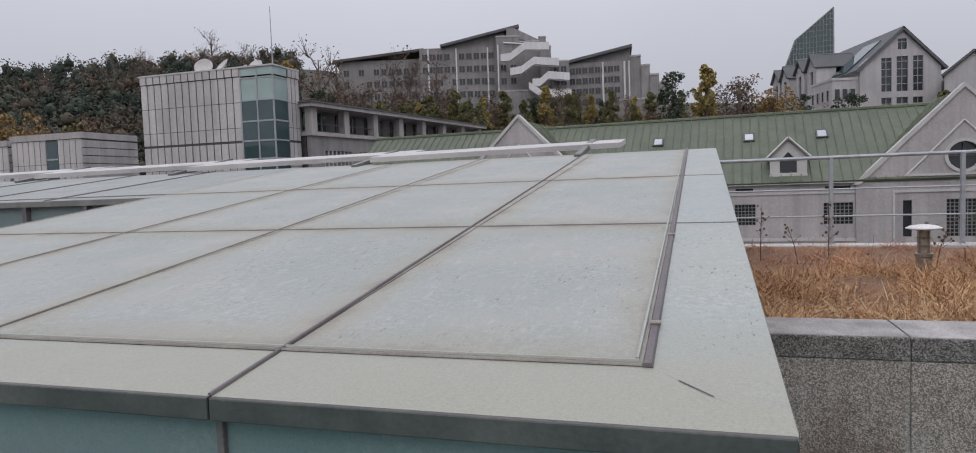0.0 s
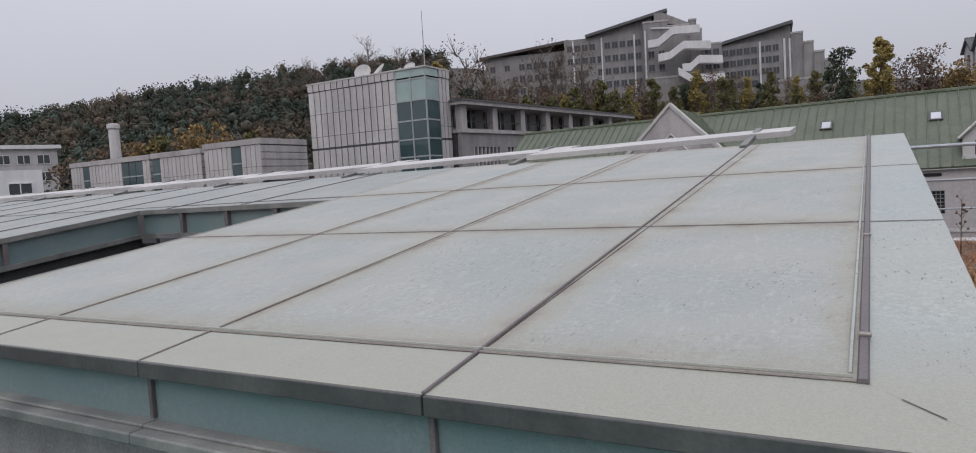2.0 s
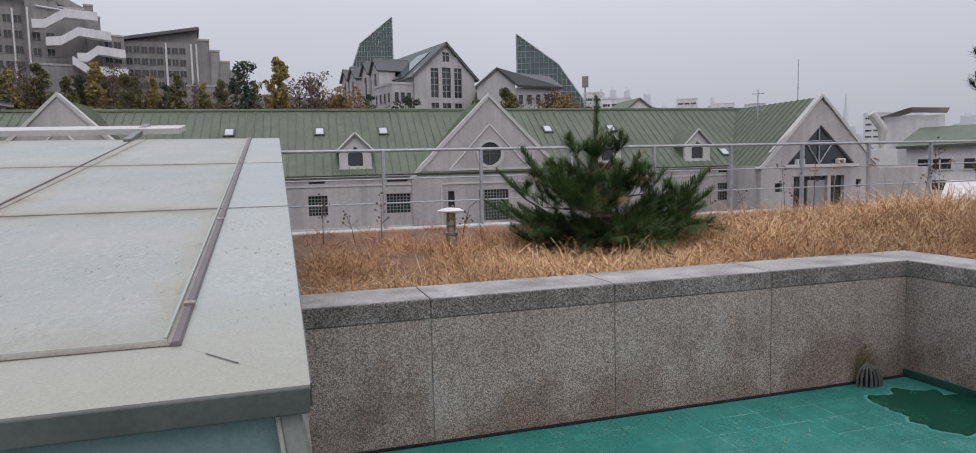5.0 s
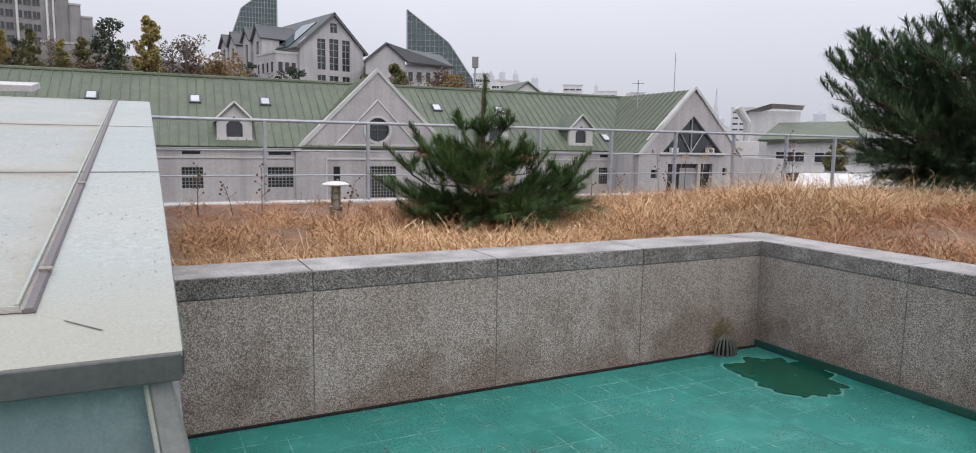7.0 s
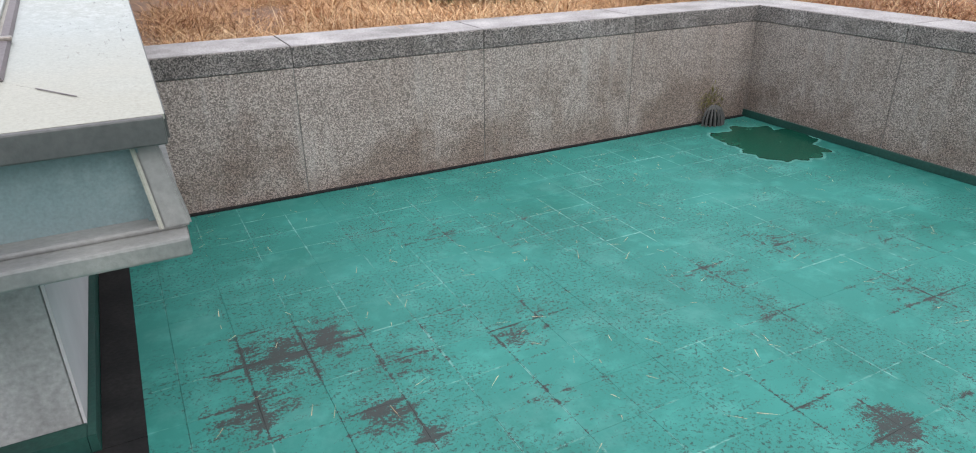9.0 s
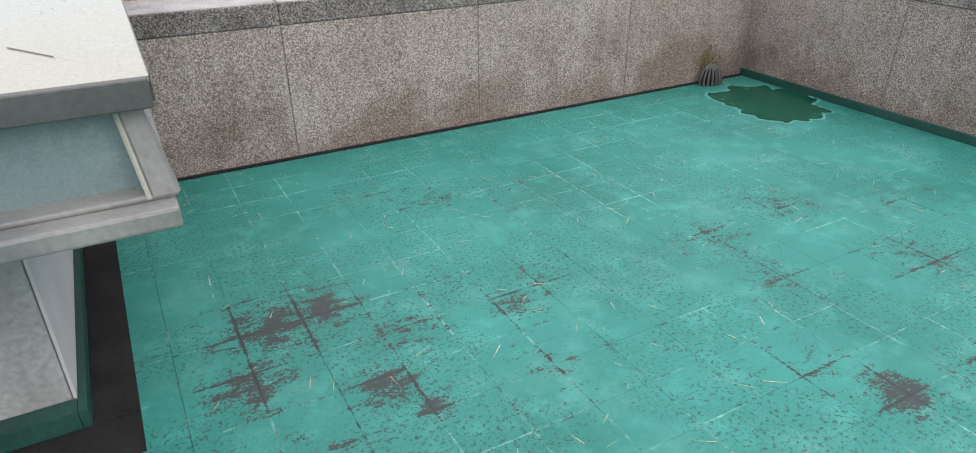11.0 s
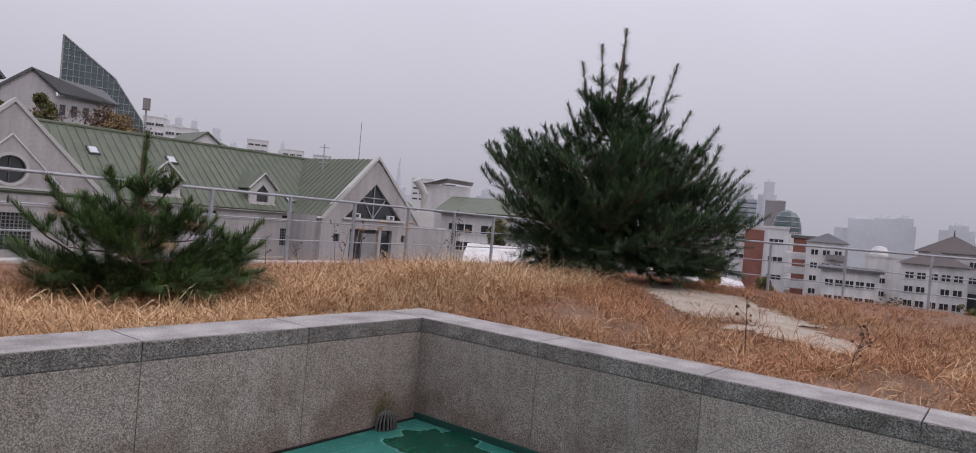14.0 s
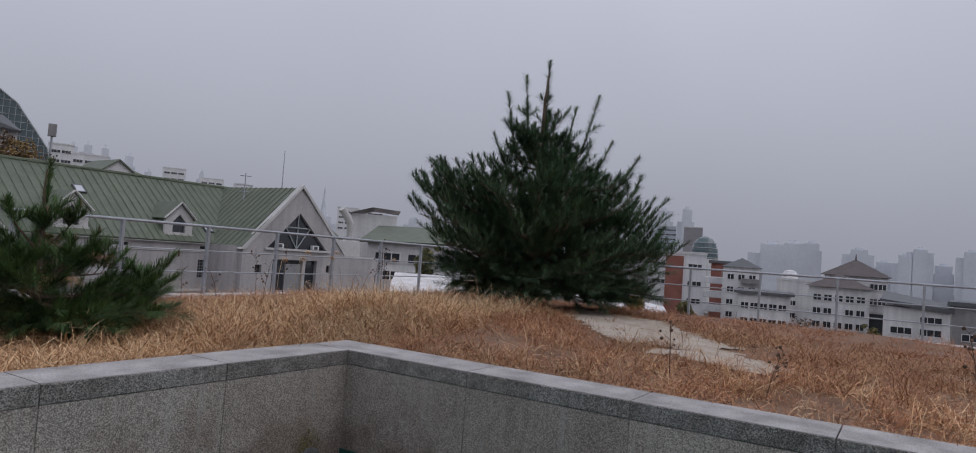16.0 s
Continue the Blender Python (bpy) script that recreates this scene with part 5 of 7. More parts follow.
        for s in (-1, 1):
            q = [(c + s * 0.95, 0.1, 2.46), (c + s * 0.95, 2.2, 2.46), (c, 2.6, 3.42), (c, 0.1, 3.42)]
            slab(bm, q if s > 0 else q[::-1], 0.08)
        part("roof", bm, GREEN_ROOF, D)
        for s in (-1, 1):
            bm = tube(bmesh.new(), [(c + s * 0.97, 0.1, 2.44), (c, 0.1, 3.4)], 0.06, 0.06, 4)
            part("bargeboard", bm, STONE_TRIM, D)
        for s in (-1, 1):
            part("cheek", boxed(c + s * 0.78 - 0.04, c + s * 0.78 + 0.04, 0.45, 2.0, 1.7, 2.5), GREEN_ROOF, D)
        part("sill", boxed(c - 0.85, c + 0.85, 0.16, 0.3, 1.54, 1.63), STONE_TRIM, D)
    # skylights lying in the slope
    pitch = math.degrees(math.atan2(R - E - 0.1, 5.25))
    for x, t in ((2.28, 0.635), (5.75, 0.635), (15.5, 0.64), (19.6, 0.64), (25.95, 0.21), (-2.4, 0.635)):
        y, z = -0.25 + 5.25 * t, E + 0.1 + (R - E - 0.1) * t
        s = new("skylight")
        s.parent, s.matrix_basis = H, pose(x, y, z, pitch)
        part("frame", holed(bmesh.new(), rect(-0.28, 0.28, -0.36, 0.36), [rect(-0.2, 0.2, -0.28, 0.28)], 0.12, -0.1), DARK_FRAME, s).matrix_basis = pose(0, 0, 0, -90)
        part("pane", boxed(-0.21, 0.21, -0.29, 0.29, 0.07, 0.095), GLASS_SKY, s)

    # projecting east wing with the glazed gable
    c, w, v, A = 29.6, 3.85, -3.0, 4.95
    tri = [(c - 2.2, 1.22), (c + 2.3, 1.22), (c, 3.4)]
    hs = [tri, rect(c - 1.75, c + 1.6, -1.3, 0.55)] + [rect(c - 2.95, c - 2.5, -0.3, 0.2), rect(c + 2.4, c + 2.75, -0.15, 0.3)]
    part("gable_wall", holed(bmesh.new(), [(c - w, Z0), (c + w, Z0), (c + w, 1.25), (c, A), (c - w, 1.25)], hs, 0.35, v), STONE, H)
    g = part("gable_glazing", slab(bmesh.new(), [(c - 2.25, v + 0.2, 1.2), (c + 2.35, v + 0.2, 1.2), (c, v + 0.2, 3.45)], 0.03), GLASS_DK, H, "dark triangular gable glazing")
    bm = bmesh.new()
    for p, q in (((c, 1.22), (c, 3.4)), ((c - 0.9, 2.5), (c + 0.95, 2.5)), ((c, 1.22), (c + 0.95, 2.5)), ((c, 1.22), (c - 0.9, 2.5))):
        tube(bm, [(p[0], v + 0.12, p[1]), (q[0], v + 0.12, q[1])], 0.04, 0.04, 4)
    part("glazing_grid", bm, MULLION, g)
    part("ledge", boxed(c - 2.4, c + 2.5, v - 0.12, v, 1.08, 1.2, bevel=0.02), STONE_TRIM, H)
    for x in (c - 1.6, c + 1.1):
        a = part("air_conditioner", boxed(x, x + 0.5, v - 0.1, v + 0.15, 1.22, 1.5, bevel=0.02), WHITE, H, "small white air conditioner on the ledge")
        part("fan_grille", boxed(x + 0.1, x + 0.36, v - 0.112, v - 0.1, 1.26, 1.46), DARK_FRAME, a)
    sh = part("shutter", boxed(c - 0.7, c + 0.5, v + 0.2, v + 0.25, -1.3, 0.3), SHUTTER, H, "grey roller shutter")
    bm = bmesh.new()
    for i in range(16):
        box(bm, c - 0.7, c + 0.5, v + 0.175, v + 0.2, -1.28 + i * 0.1, -1.21 + i * 0.1)
    part("slats", bm, SHUTTER, sh)
    part("doorway_back", boxed(c - 1.75, c + 1.6, v + 0.26, v + 0.3, -1.3, 0.55), GLASS_DK, H)
    part("pier", boxed(c + 0.5, c + 0.72, v + 0.02, v + 0.25, -1.3, 0.55), STONE, H)
    part("pane", boxed(c - 2.95, c - 2.5, v + 0.2, v + 0.24, -0.3, 0.2), GLASS_DK, H)
    part("pane", boxed(c + 2.4, c + 2.75, v + 0.2, v + 0.24, -0.15, 0.3), GLASS_DK, H)
    for s in (-1, 1):
        e0, p0, p1, e1 = (c + s * (w + 0.1), v, 1.2), (c, v, A), (c, 5, A), (c + s * (w + 0.1), 5, 1.2)
        slope("cross_roof", [e0, e1, p1, p0] if s > 0 else [e1, e0, p0, p1], 1, 16)
        bm = bmesh.new()
        p = [(c + s * (w + 0.2), v - 0.1, 1.05), (c, v - 0.1, A + 0.2), (c, v - 0.1, A), (c + s * (w - 0.1), v - 0.1, 1.05)]
        q = [(x, v + 0.3, z) for x, y, z in p]
        vs = [bm.verts.new(t) for t in p + q]
        for f in ((0, 1, 2, 3), (7, 6, 5, 4), (0, 4, 5, 1), (1, 5, 6, 2), (2, 6, 7, 3), (3, 7, 4, 0)):
            bm.faces.new([vs[i] for i in f])
        bmesh.ops.recalc_face_normals(bm, faces=bm.faces)
        part("coping", bm, STONE_TRIM, H)
        part("wing_wall", boxed(c + s * w - 0.15, c + s * w + 0.15, v + 0.35, 0, Z0, 1.2), STONE, H)
    # lower block east of the wing
    part("wall", boxed(c + w + 0.16, c + w + 4.2, v + 0.4, 4, Z0, 0.9), STONE, H)
    part("parapet", boxed(c + w + 0.4, c + w + 3.0, v + 1.6, v + 3, 0.9, 2.0, bevel=0.03), STONE_TRIM, H)
    part("green_roof", slab(bmesh.new(), [(c + w, 0.5, 2.0), (c + w + 3.2, 0.5, 2.0), (c + w + 3.2, 4.5, 4.2), (c + w, 4.5, 4.2)], 0.12), GREEN_ROOF, H)
    part("flue", tube(bmesh.new(), [(c + w + 3.4, 0.2, 1.6), (c + w + 3.4, 0.2, 3.3), (c + w + 2.6, 0.3, 4.3)], 0.28, 0.28, 10), STONE_TRIM, H)
    return H


hall()


# ---- campus, hill and city ----
def at_heading(deg, d, z=0.0, turn=0.0):
    """A pose d metres off along a compass heading, its -y side towards the terrace."""
    a = math.radians(deg)
    return pose(d * math.sin(a), d * math.cos(a), z, 0, 0, -deg + turn)


def window_mesh(w, h, material, frame_mat, bars=1):
    bm = boxed(-w / 2, w / 2, -0.05, 0.02, -h / 2, h / 2)
    me = bpy.data.meshes.new("window")
    bm.to_mesh(me)
    bm.free()
    me.materials.append(material)
    bm = holed(bmesh.new(), rect(-w / 2 - 0.08, w / 2 + 0.08, -h / 2 - 0.08, h / 2 + 0.08), [rect(-w / 2, w / 2, -h / 2, h / 2)], 0.12, -0.12)
    for k in range(1, bars + 1):
        x = -w / 2 + w * k / (bars + 1)
        box(bm, x - 0.04, x + 0.04, -0.1, -0.02, -h / 2, h / 2)
    fr = bpy.data.meshes.new("frame")
    bm.to_mesh(fr)
    bm.free()
    fr.materials.append(frame_mat)
    return me, fr


def windows(B, me, fr, x0, x1, nx, z0, z1, nz, y, turn=0.0, skip=0.0, seed=0):
    """Rows of windows on the face y (turn 0) or on a side face."""
    rng = random.Random(seed)
    for i in range(nx):
        for j in range(nz):
            if rng.random() < skip:
                continue
            u = x0 + (x1 - x0) * (i + 0.5) / nx
            z = z0 + (z1 - z0) * (j + 0.5) / nz
            w = shared("window", me, B, pose(u, y, z) if not turn else pose(y, u, z, 0, 0, turn))
            shared("frame", fr, w, pose(0, 0, 0))


def plain_block(B, x0, x1, y0, y1, z0, z1, material, name="wall"):
    return part(name, boxed(x0, x1, y0, y1, z0, z1), material, B)


def hip_roof(bm, x0, x1, y0, y1, z, h, over=0.5):
    x0, x1, y0, y1 = x0 - over, x1 + over, y0 - over, y1 + over
    r = min(x1 - x0, y1 - y0) / 2
    if x1 - x0 > y1 - y0:
        a, b = (x0 + r, (y0 + y1) / 2, z + h), (x1 - r, (y0 + y1) / 2, z + h)
    else:
        a, b = ((x0 + x1) / 2, y0 + r, z + h), ((x0 + x1) / 2, y1 - r, z + h)
    v = [bm.verts.new(p) for p in ((x0, y0, z), (x1, y0, z), (x1, y1, z), (x0, y1, z), a, b)]
    fs = ((0, 1, 5, 4), (1, 2, 5), (2, 3, 4, 5), (3, 0, 4)) if x1 - x0 > y1 - y0 else ((0, 1, 4), (1, 2, 5, 4), (2, 3, 5), (3, 0, 4, 5))
    for f in (*fs, (3, 2, 1, 0)):
        bm.faces.new([v[i] for i in f])
    return bm


# white panelled tower with a glazed corner and dishes on its roof
def panel_tower():
    x0, x1, y0, y1, zt = -43.4, -30.9, 45.5, 49.0, 11.3
    B = base("panelled_tower", "white panel-clad tower with a teal glazed corner", "building", pose(0, 0, 0))
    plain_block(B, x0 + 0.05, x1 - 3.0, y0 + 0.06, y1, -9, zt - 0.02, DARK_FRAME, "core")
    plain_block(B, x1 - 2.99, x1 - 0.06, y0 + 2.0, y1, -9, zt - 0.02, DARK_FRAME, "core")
    rows = [(zt - 0.62, zt), (zt - 2.6, zt - 0.66), (zt - 4.55, zt - 2.62), (zt - 5.55, zt - 4.57), (zt - 7.6, zt - 5.72), (zt - 8.4, zt - 7.62), (zt - 10, zt - 8.45)]
    def panel_me(w, h, side):
        bm = boxed(0.05, w - 0.05, 0, 0.06, 0.012, h - 0.012) if not side else boxed(-0.06, 0, 0.05, w - 0.05, 0.012, h - 0.012)
        me = bpy.data.meshes.new("panel")
        bm.to_mesh(me)
        bm.free()
        me.materials.append(STONE_WARM)
        return me
    for k, (a, b) in enumerate(rows):
        w = (x1 - 2.95 - x0) / 14
        me = panel_me(w, b - a, False)
        for i in range(14):
            shared("panel", me, B, pose(x0 + i * w, y0 + (-0.08 if k == 0 else 0), a))
        w = (y1 - y0 - 1.85) / 3
        me = panel_me(w, b - a, True)
        for i in range(3):
            shared("panel", me, B, pose(x1 + (0.08 if k == 0 else 0), y0 + 1.85 + i * w, a))
        if k == 0:
            part("glass_band", boxed(x1 - 2.95, x1, y0, y0 + 0.05, a, b), GLASS_PALE, B)
            part("glass_band", boxed(x1 - 0.05, x1, y0 + 0.051, y0 + 1.85, a, b), GLASS_PALE, B)
    zs = [zt - 0.8, zt - 2.5, zt - 4.1, zt - 5.6, zt - 7.0, zt - 8.6, zt - 10.2]
    for i in range(len(zs) - 1):
        m = GLASS_PALE if i == 0 else GLASS_TEAL
        for c in range(2):
            part("pane", boxed(x1 - 2.95 + c * 1.47, x1 - 1.5 + c * 1.47, y0 + 0.02, y0 + 0.06, zs[i + 1] + 0.05, zs[i] - 0.05), m, B)
        part("pane", boxed(x1 - 0.06, x1 - 0.02, y0 + 0.06, y0 + 1.85, zs[i + 1] + 0.05, zs[i] - 0.05), m, B)
        part("transom", boxed(x1 - 2.95, x1 + 0.02, y0 - 0.02, y0 + 0.04, zs[i] - 0.06, zs[i] + 0.06), MULLION, B)
        part("transom", boxed(x1 - 0.04, x1 + 0.02, y0 + 0.04, y0 + 1.85, zs[i] - 0.06, zs[i] + 0.06), MULLION, B)
    for x in (x1 - 2.95, x1 - 1.48, x1 - 0.03):
        part("mullion", boxed(x - 0.06, x + 0.06, y0 - 0.03, y0 + 0.05, -1, zt), MULLION, B)
    plain_block(B, x0 - 0.06, x1 + 0.1, y0 - 0.12, y1, zt, zt + 0.12, STONE_TRIM, "coping")
    return x0, x1, y0, y1, zt


tx0, tx1, ty0, ty1, tz = panel_tower()


def dish(x, y, z, r, turn, tilt):
    D = base("satellite_dish", "weathered pale satellite dish on the tower roof", "satellite dish", pose(x, y, z, 0, 0, turn), "roof dishes")
    bowl = part("bowl", lathe(bmesh.new(), [(0.05, 0), (0.4 * r, 0.05 * r), (0.75 * r, 0.18 * r), (r, 0.34 * r), (0.97 * r, 0.36 * r), (0.72 * r, 0.21 * r), (0.3 * r, 0.07 * r)], 24), RIDGE_WHITE, D)
    bowl.matrix_basis = pose(0, 0, r * 0.75, tilt)
    part("mast", tube(bmesh.new(), [(0, 0, 0), (0, 0, r * 0.8)], 0.06, 0.06, 8), STEEL, D)
    return D


dish(-38.5, 47.3, tz + 0.1, 0.75, 20, 65)
dish(-36.8, 47.5, tz + 0.1, 0.7, -30, 50)
dish(-34.9, 47.6, tz + 0.1, 0.35, -20, 55)
dish(-33.6, 47.4, tz + 0.1, 0.5, 10, 50)
mast = base("antenna_mast", "thin tall whip antenna on the tower roof", "antenna", pose(-31.6, 46.6, tz + 0.1))
part("whip", tube(bmesh.new(), [(0, 0, 0), (0, 0, 4.6)], 0.05, 0.025, 6), STEEL, mast)


# colonnaded building behind the tower, its long side to the east
def colonnade():
    p, q = Vector((-30.1, 49.1)), Vector((-25.3, 79.5))
    L = (q - p).length
    B = base("colonnaded_building", "long grey stone building with an open colonnaded top floor", "building", Matrix.Translation((*p, 0)) @ Matrix.Rotation(math.atan2((q - p).y, (q - p).x), 4, "Z"))
    zt = 8.9
    part("wall", holed(bmesh.new(), rect(0, L, -9, zt - 2.7), [rect(1.6 + 4.75 * i, 5.4 + 4.75 * i, zt - 5.6, zt - 3.9) for i in range(6)], 0.4), GREY_WALL, B)
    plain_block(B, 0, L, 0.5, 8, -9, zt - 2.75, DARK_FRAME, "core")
    for i in range(6):
        x = 1.6 + 4.75 * i
        part("window_band", boxed(x, x + 3.8, 0.3, 0.35, zt - 5.6, zt - 3.9), GLASS_DK, B)
        for k in range(8):
            part("fin", boxed(x + k * 0.53, x + k * 0.53 + 0.16, 0.02, 0.3, zt - 5.6, zt - 3.9), STONE, B)
    plain_block(B, -0.1, L + 0.1, -0.2, 8, zt - 2.72, zt - 2.4, STONE, "ledge")
    plain_block(B, 0, L, 1.8, 7.5, zt - 2.4, zt - 0.3, GREY_WALL, "upper_wall")
    for i in range(8):
        x = 0.1 + (L - 0.9) * i / 7
        part("pier", boxed(x, x + 0.7, -0.1, 0.6, zt - 2.4, zt - 0.42, bevel=0.02), STONE, B)
    for i in range(7):
        x = 0.1 + (L - 0.9) * i / 7
        part("window", boxed(x + 1.1, x + 4.0, 1.72, 1.8, zt - 2.1, zt - 0.6), GLASS_DK, B)
        for k in range(3):
            part("mullion", boxed(x + 1.5 + k * 0.9, x + 1.6 + k * 0.9, 1.62, 1.72, zt - 2.1, zt - 0.6), MULLION, B)
        part("rail", boxed(x + 0.7, x + 4.4, 0.1, 0.16, zt - 1.75, zt - 1.68), DARK_FRAME, B)
    plain_block(B, -0.4, L + 0.4, -0.6, 8, zt - 0.42, zt - 0.12, STONE, "cornice")
    plain_block(B, -0.5, L + 0.5, -0.7, 8.1, zt - 0.12, zt, DARK_ROOF, "roof_edge")


colonnade()


# low panelled pavilions
def pavilion(x0, x1, y0, y1, zt, glass):
    B = base("panelled_pavilion", "low white panel-clad pavilion with a glazed slot", "building", pose(0, 0, 0), "low pavilions")
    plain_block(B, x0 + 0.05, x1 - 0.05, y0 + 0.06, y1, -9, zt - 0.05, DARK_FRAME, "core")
    plain_block(B, x0 - 0.05, x1 + 0.05, y0 - 0.06, y1, zt - 0.4, zt, STONE, "coping")
    n = max(3, round((x1 - x0) / 0.95))
    w = (x1 - x0) / n
    for i in range(n):
        a = x0 + i * w
        if i in glass:
            part("pane", boxed(a + 0.03, a + w - 0.03, y0 + 0.02, y0 + 0.06, zt - 3, zt - 0.5), GLASS_TEAL, B)
            part("transom", boxed(a + 0.03, a + w - 0.03, y0 - 0.01, y0 + 0.02, zt - 1.7, zt - 1.6), MULLION, B)
        else:
            for u, v in ((a, a + w / 2), (a + w / 2, a + w)):
                part("panel", boxed(u + 0.03, v - 0.03, y0, y0 + 0.06, zt - 1.95, zt - 0.43), STONE_WARM, B)
                part("panel", boxed(u + 0.03, v - 0.03, y0, y0 + 0.06, zt - 4, zt - 1.98), STONE_WARM, B)
    for k in range(5):
        part("band", boxed(x1 - 0.05, x1 + 0.03, y0 + 0.02, y1, zt - 0.95 - k * 0.5, zt - 0.5 - k * 0.5), STONE, B)


pavilion(-43.2, -37.3, 34.0, 38.5, 5.9, (3,))
pavilion(-50.2, -44.3, 34.6, 37.0, 5.75, (0,))
pavilion(-62.6, -51.4, 35.2, 38.0, 5.8, (2, 8, 9, 10))

B = base("brick_chimney", "slim pale round chimney beyond the pavilions", "chimney", pose(-67.6, 42.7, -7.2))
part("shaft", tube(bmesh.new(), [(0, 0, 0), (0, 0, 17.2)], 0.62, 0.5, 14), STONE_WARM, B)
part("rim", lathe(bmesh.new(), [(0.5, 16.8), (0.62, 16.9), (0.62, 17.3), (0.45, 17.4)], 14), STONE_TRIM, B)

wm, wf = window_mesh(1.6, 1.3, GLASS_DK, WHITE)
B = base("white_office", "white office block with strip windows below the hill", "building", at_heading(-68, 70))
plain_block(B, -9, 6.9, 0, 9, -9, 5.3, WHITE)
windows(B, wm, wf, -8.5, 6.5, 6, -1, 5.0, 2, 0)
B = base("white_office", "long white office with a flat roof below the hill", "building", at_heading(-66, 130))
plain_block(B, -20, 10.6, 0, 9, -9, 11.7, PALE_WALL)
plain_block(B, -20.5, 11.2, -0.5, 9, 11.7, 12.3, WHITE, "roof")
windows(B, wm, wf, -19, 10, 11, 6, 11.4, 2, 0)


# terraced grey college building with the white zigzag stair
def stair_college():
    B = base("terraced_college", "grey concrete college stepping down with a white zigzag stair", "building", at_heading(-17, 200))
    me, fr = window_mesh(1.5, 1.7, GLASS_DK, GREY_WALL)
    zb = 8
    plain_block(B, -43, -19, 2, 14, zb, 39.2, GREY_WALL)
    part("roof", slab(bmesh.new(), [(-44.5, 0.5, 39.4), (-18, 0.5, 42.0), (-18, 15, 42.0), (-44.5, 15, 39.4)], 0.7), ROOF_BROWN, B)
    windows(B, me, fr, -42, -20, 10, 20, 37.5, 5, 2, 0, 0.15, 1)
    plain_block(B, -19, 3, -2, 14, zb, 41.3, GREY_WALL)
    windows(B, me, fr, -18.5, 2.5, 10, 19, 40.5, 6, -2, 0, 0.1, 2)
    part("roof", slab(bmesh.new(), [(-13, -3.5, 42.0), (9.5, -3.5, 46.9), (9.5, 8, 46.9), (-13, 8, 42.0)], 0.7), DARK_ROOF, B)
    part("roof_wall", holed(bmesh.new(), [(-13, 41.3), (5.5, 41.3), (5.5, 45.2), (-13, 41.5)], [], 8, -1.5), GREY_WALL, B)
    # stepped block
    steps = [(3, 9.5, -5, 43.2), (9.5, 15, -5, 41.6), (15, 18.2, -6, 39.8), (18.2, 23, -7, 35.5), (3, 23, -8.5, 27.5), (15, 17, -4.5, 42.8)]
    for a, b, y, z in steps:
        plain_block(B, a, b, y, 12, zb, z, GREY_WALL, "terrace")
        part("parapet", boxed(a - 0.1, b + 0.1, y - 0.15, y + 0.3, z - 0.1, z + 0.35), STONE, B)
    part("gable_top", holed(bmesh.new(), [(6, 43), (15, 41.6), (15, 42.2), (8.2, 45.6), (6, 45.6)], [], 7, -4.6), GREY_WALL, B)
    windows(B, me, fr, 3.5, 9, 2, 18, 40, 6, -5.05, 0, 0.1, 3)
    windows(B, me, fr, 18.5, 22.5, 2, 28, 35, 2, -7.05, 0, 0, 4)
    for x in (-16.5, -8.5, 0.5, 3.4, 15.3):
        part("downpipe", tube(bmesh.new(), [(x, -2.2 if x < 3 else -5.3, 24), (x, -2.2 if x < 3 else -5.3, 41)], 0.22, 0.22, 6), WHITE, B)
    part("duct", tube(bmesh.new(), [(5, -5.4, 41.5), (15, -5.4, 40.6)], 0.2, 0.2, 6), WHITE, B)
    S = part("stair", boxed(3.5, 4, -9, -8.6, 22, 22.5), WHITE, B, "white zigzag outdoor stair")
    pts = [(4.0, 36.2), (6.5, 36.4), (10.6, 39.2), (17.2, 39.0)], [(6.5, 32.4), (9.5, 32.8), (13.0, 35.2), (19.8, 34.6)], [(12.5, 29.3), (14.5, 29.3), (16.8, 31.2), (22.6, 30.6)], [(11.5, 28.5), (14.5, 26.4), (16, 26.2), (23, 26.0)]
    for run in pts:
        for (x0, z0), (x1, z1) in zip(run, run[1:]):
            bm = bmesh.new()
            v = [bm.verts.new((x, y, z)) for y in (-11.6, -9.0) for x, z in ((x0, z0 - 1.0), (x1, z1 - 1.0), (x1, z1 + 1.0), (x0, z0 + 1.0))]
            for f in ((0, 1, 2, 3), (7, 6, 5, 4), (0, 4, 5, 1), (1, 5, 6, 2), (2, 6, 7, 3), (3, 7, 4, 0)):
                bm.faces.new([v[i] for i in f])
            bmesh.ops.recalc_face_normals(bm, faces=bm.faces)
            part("flight", bm, WHITE, S)
    # second, smaller college block
    C = base("terraced_college", "smaller grey concrete college block with a sloping dark roof", "building", at_heading(-6.5, 210))
    plain_block(C, -14, 4.5, -1, 13, zb, 37.2, GREY_WALL)
    windows(C, me, fr, -13.5, 1.5, 8, 21, 36.5, 5, -1, 0, 0.08, 5)
    part("roof", slab(bmesh.new(), [(-14.5, -2, 38.0), (5, -2, 41.7), (5, 12, 41.7), (-14.5, 12, 38.0)], 0.8), DARK_ROOF, C)
    part("roof_wall", holed(bmesh.new(), [(-14, 37.2), (4.5, 37.2), (4.5, 40.9), (-14, 37.3)], [], 10, 0), GREY_WALL, C)
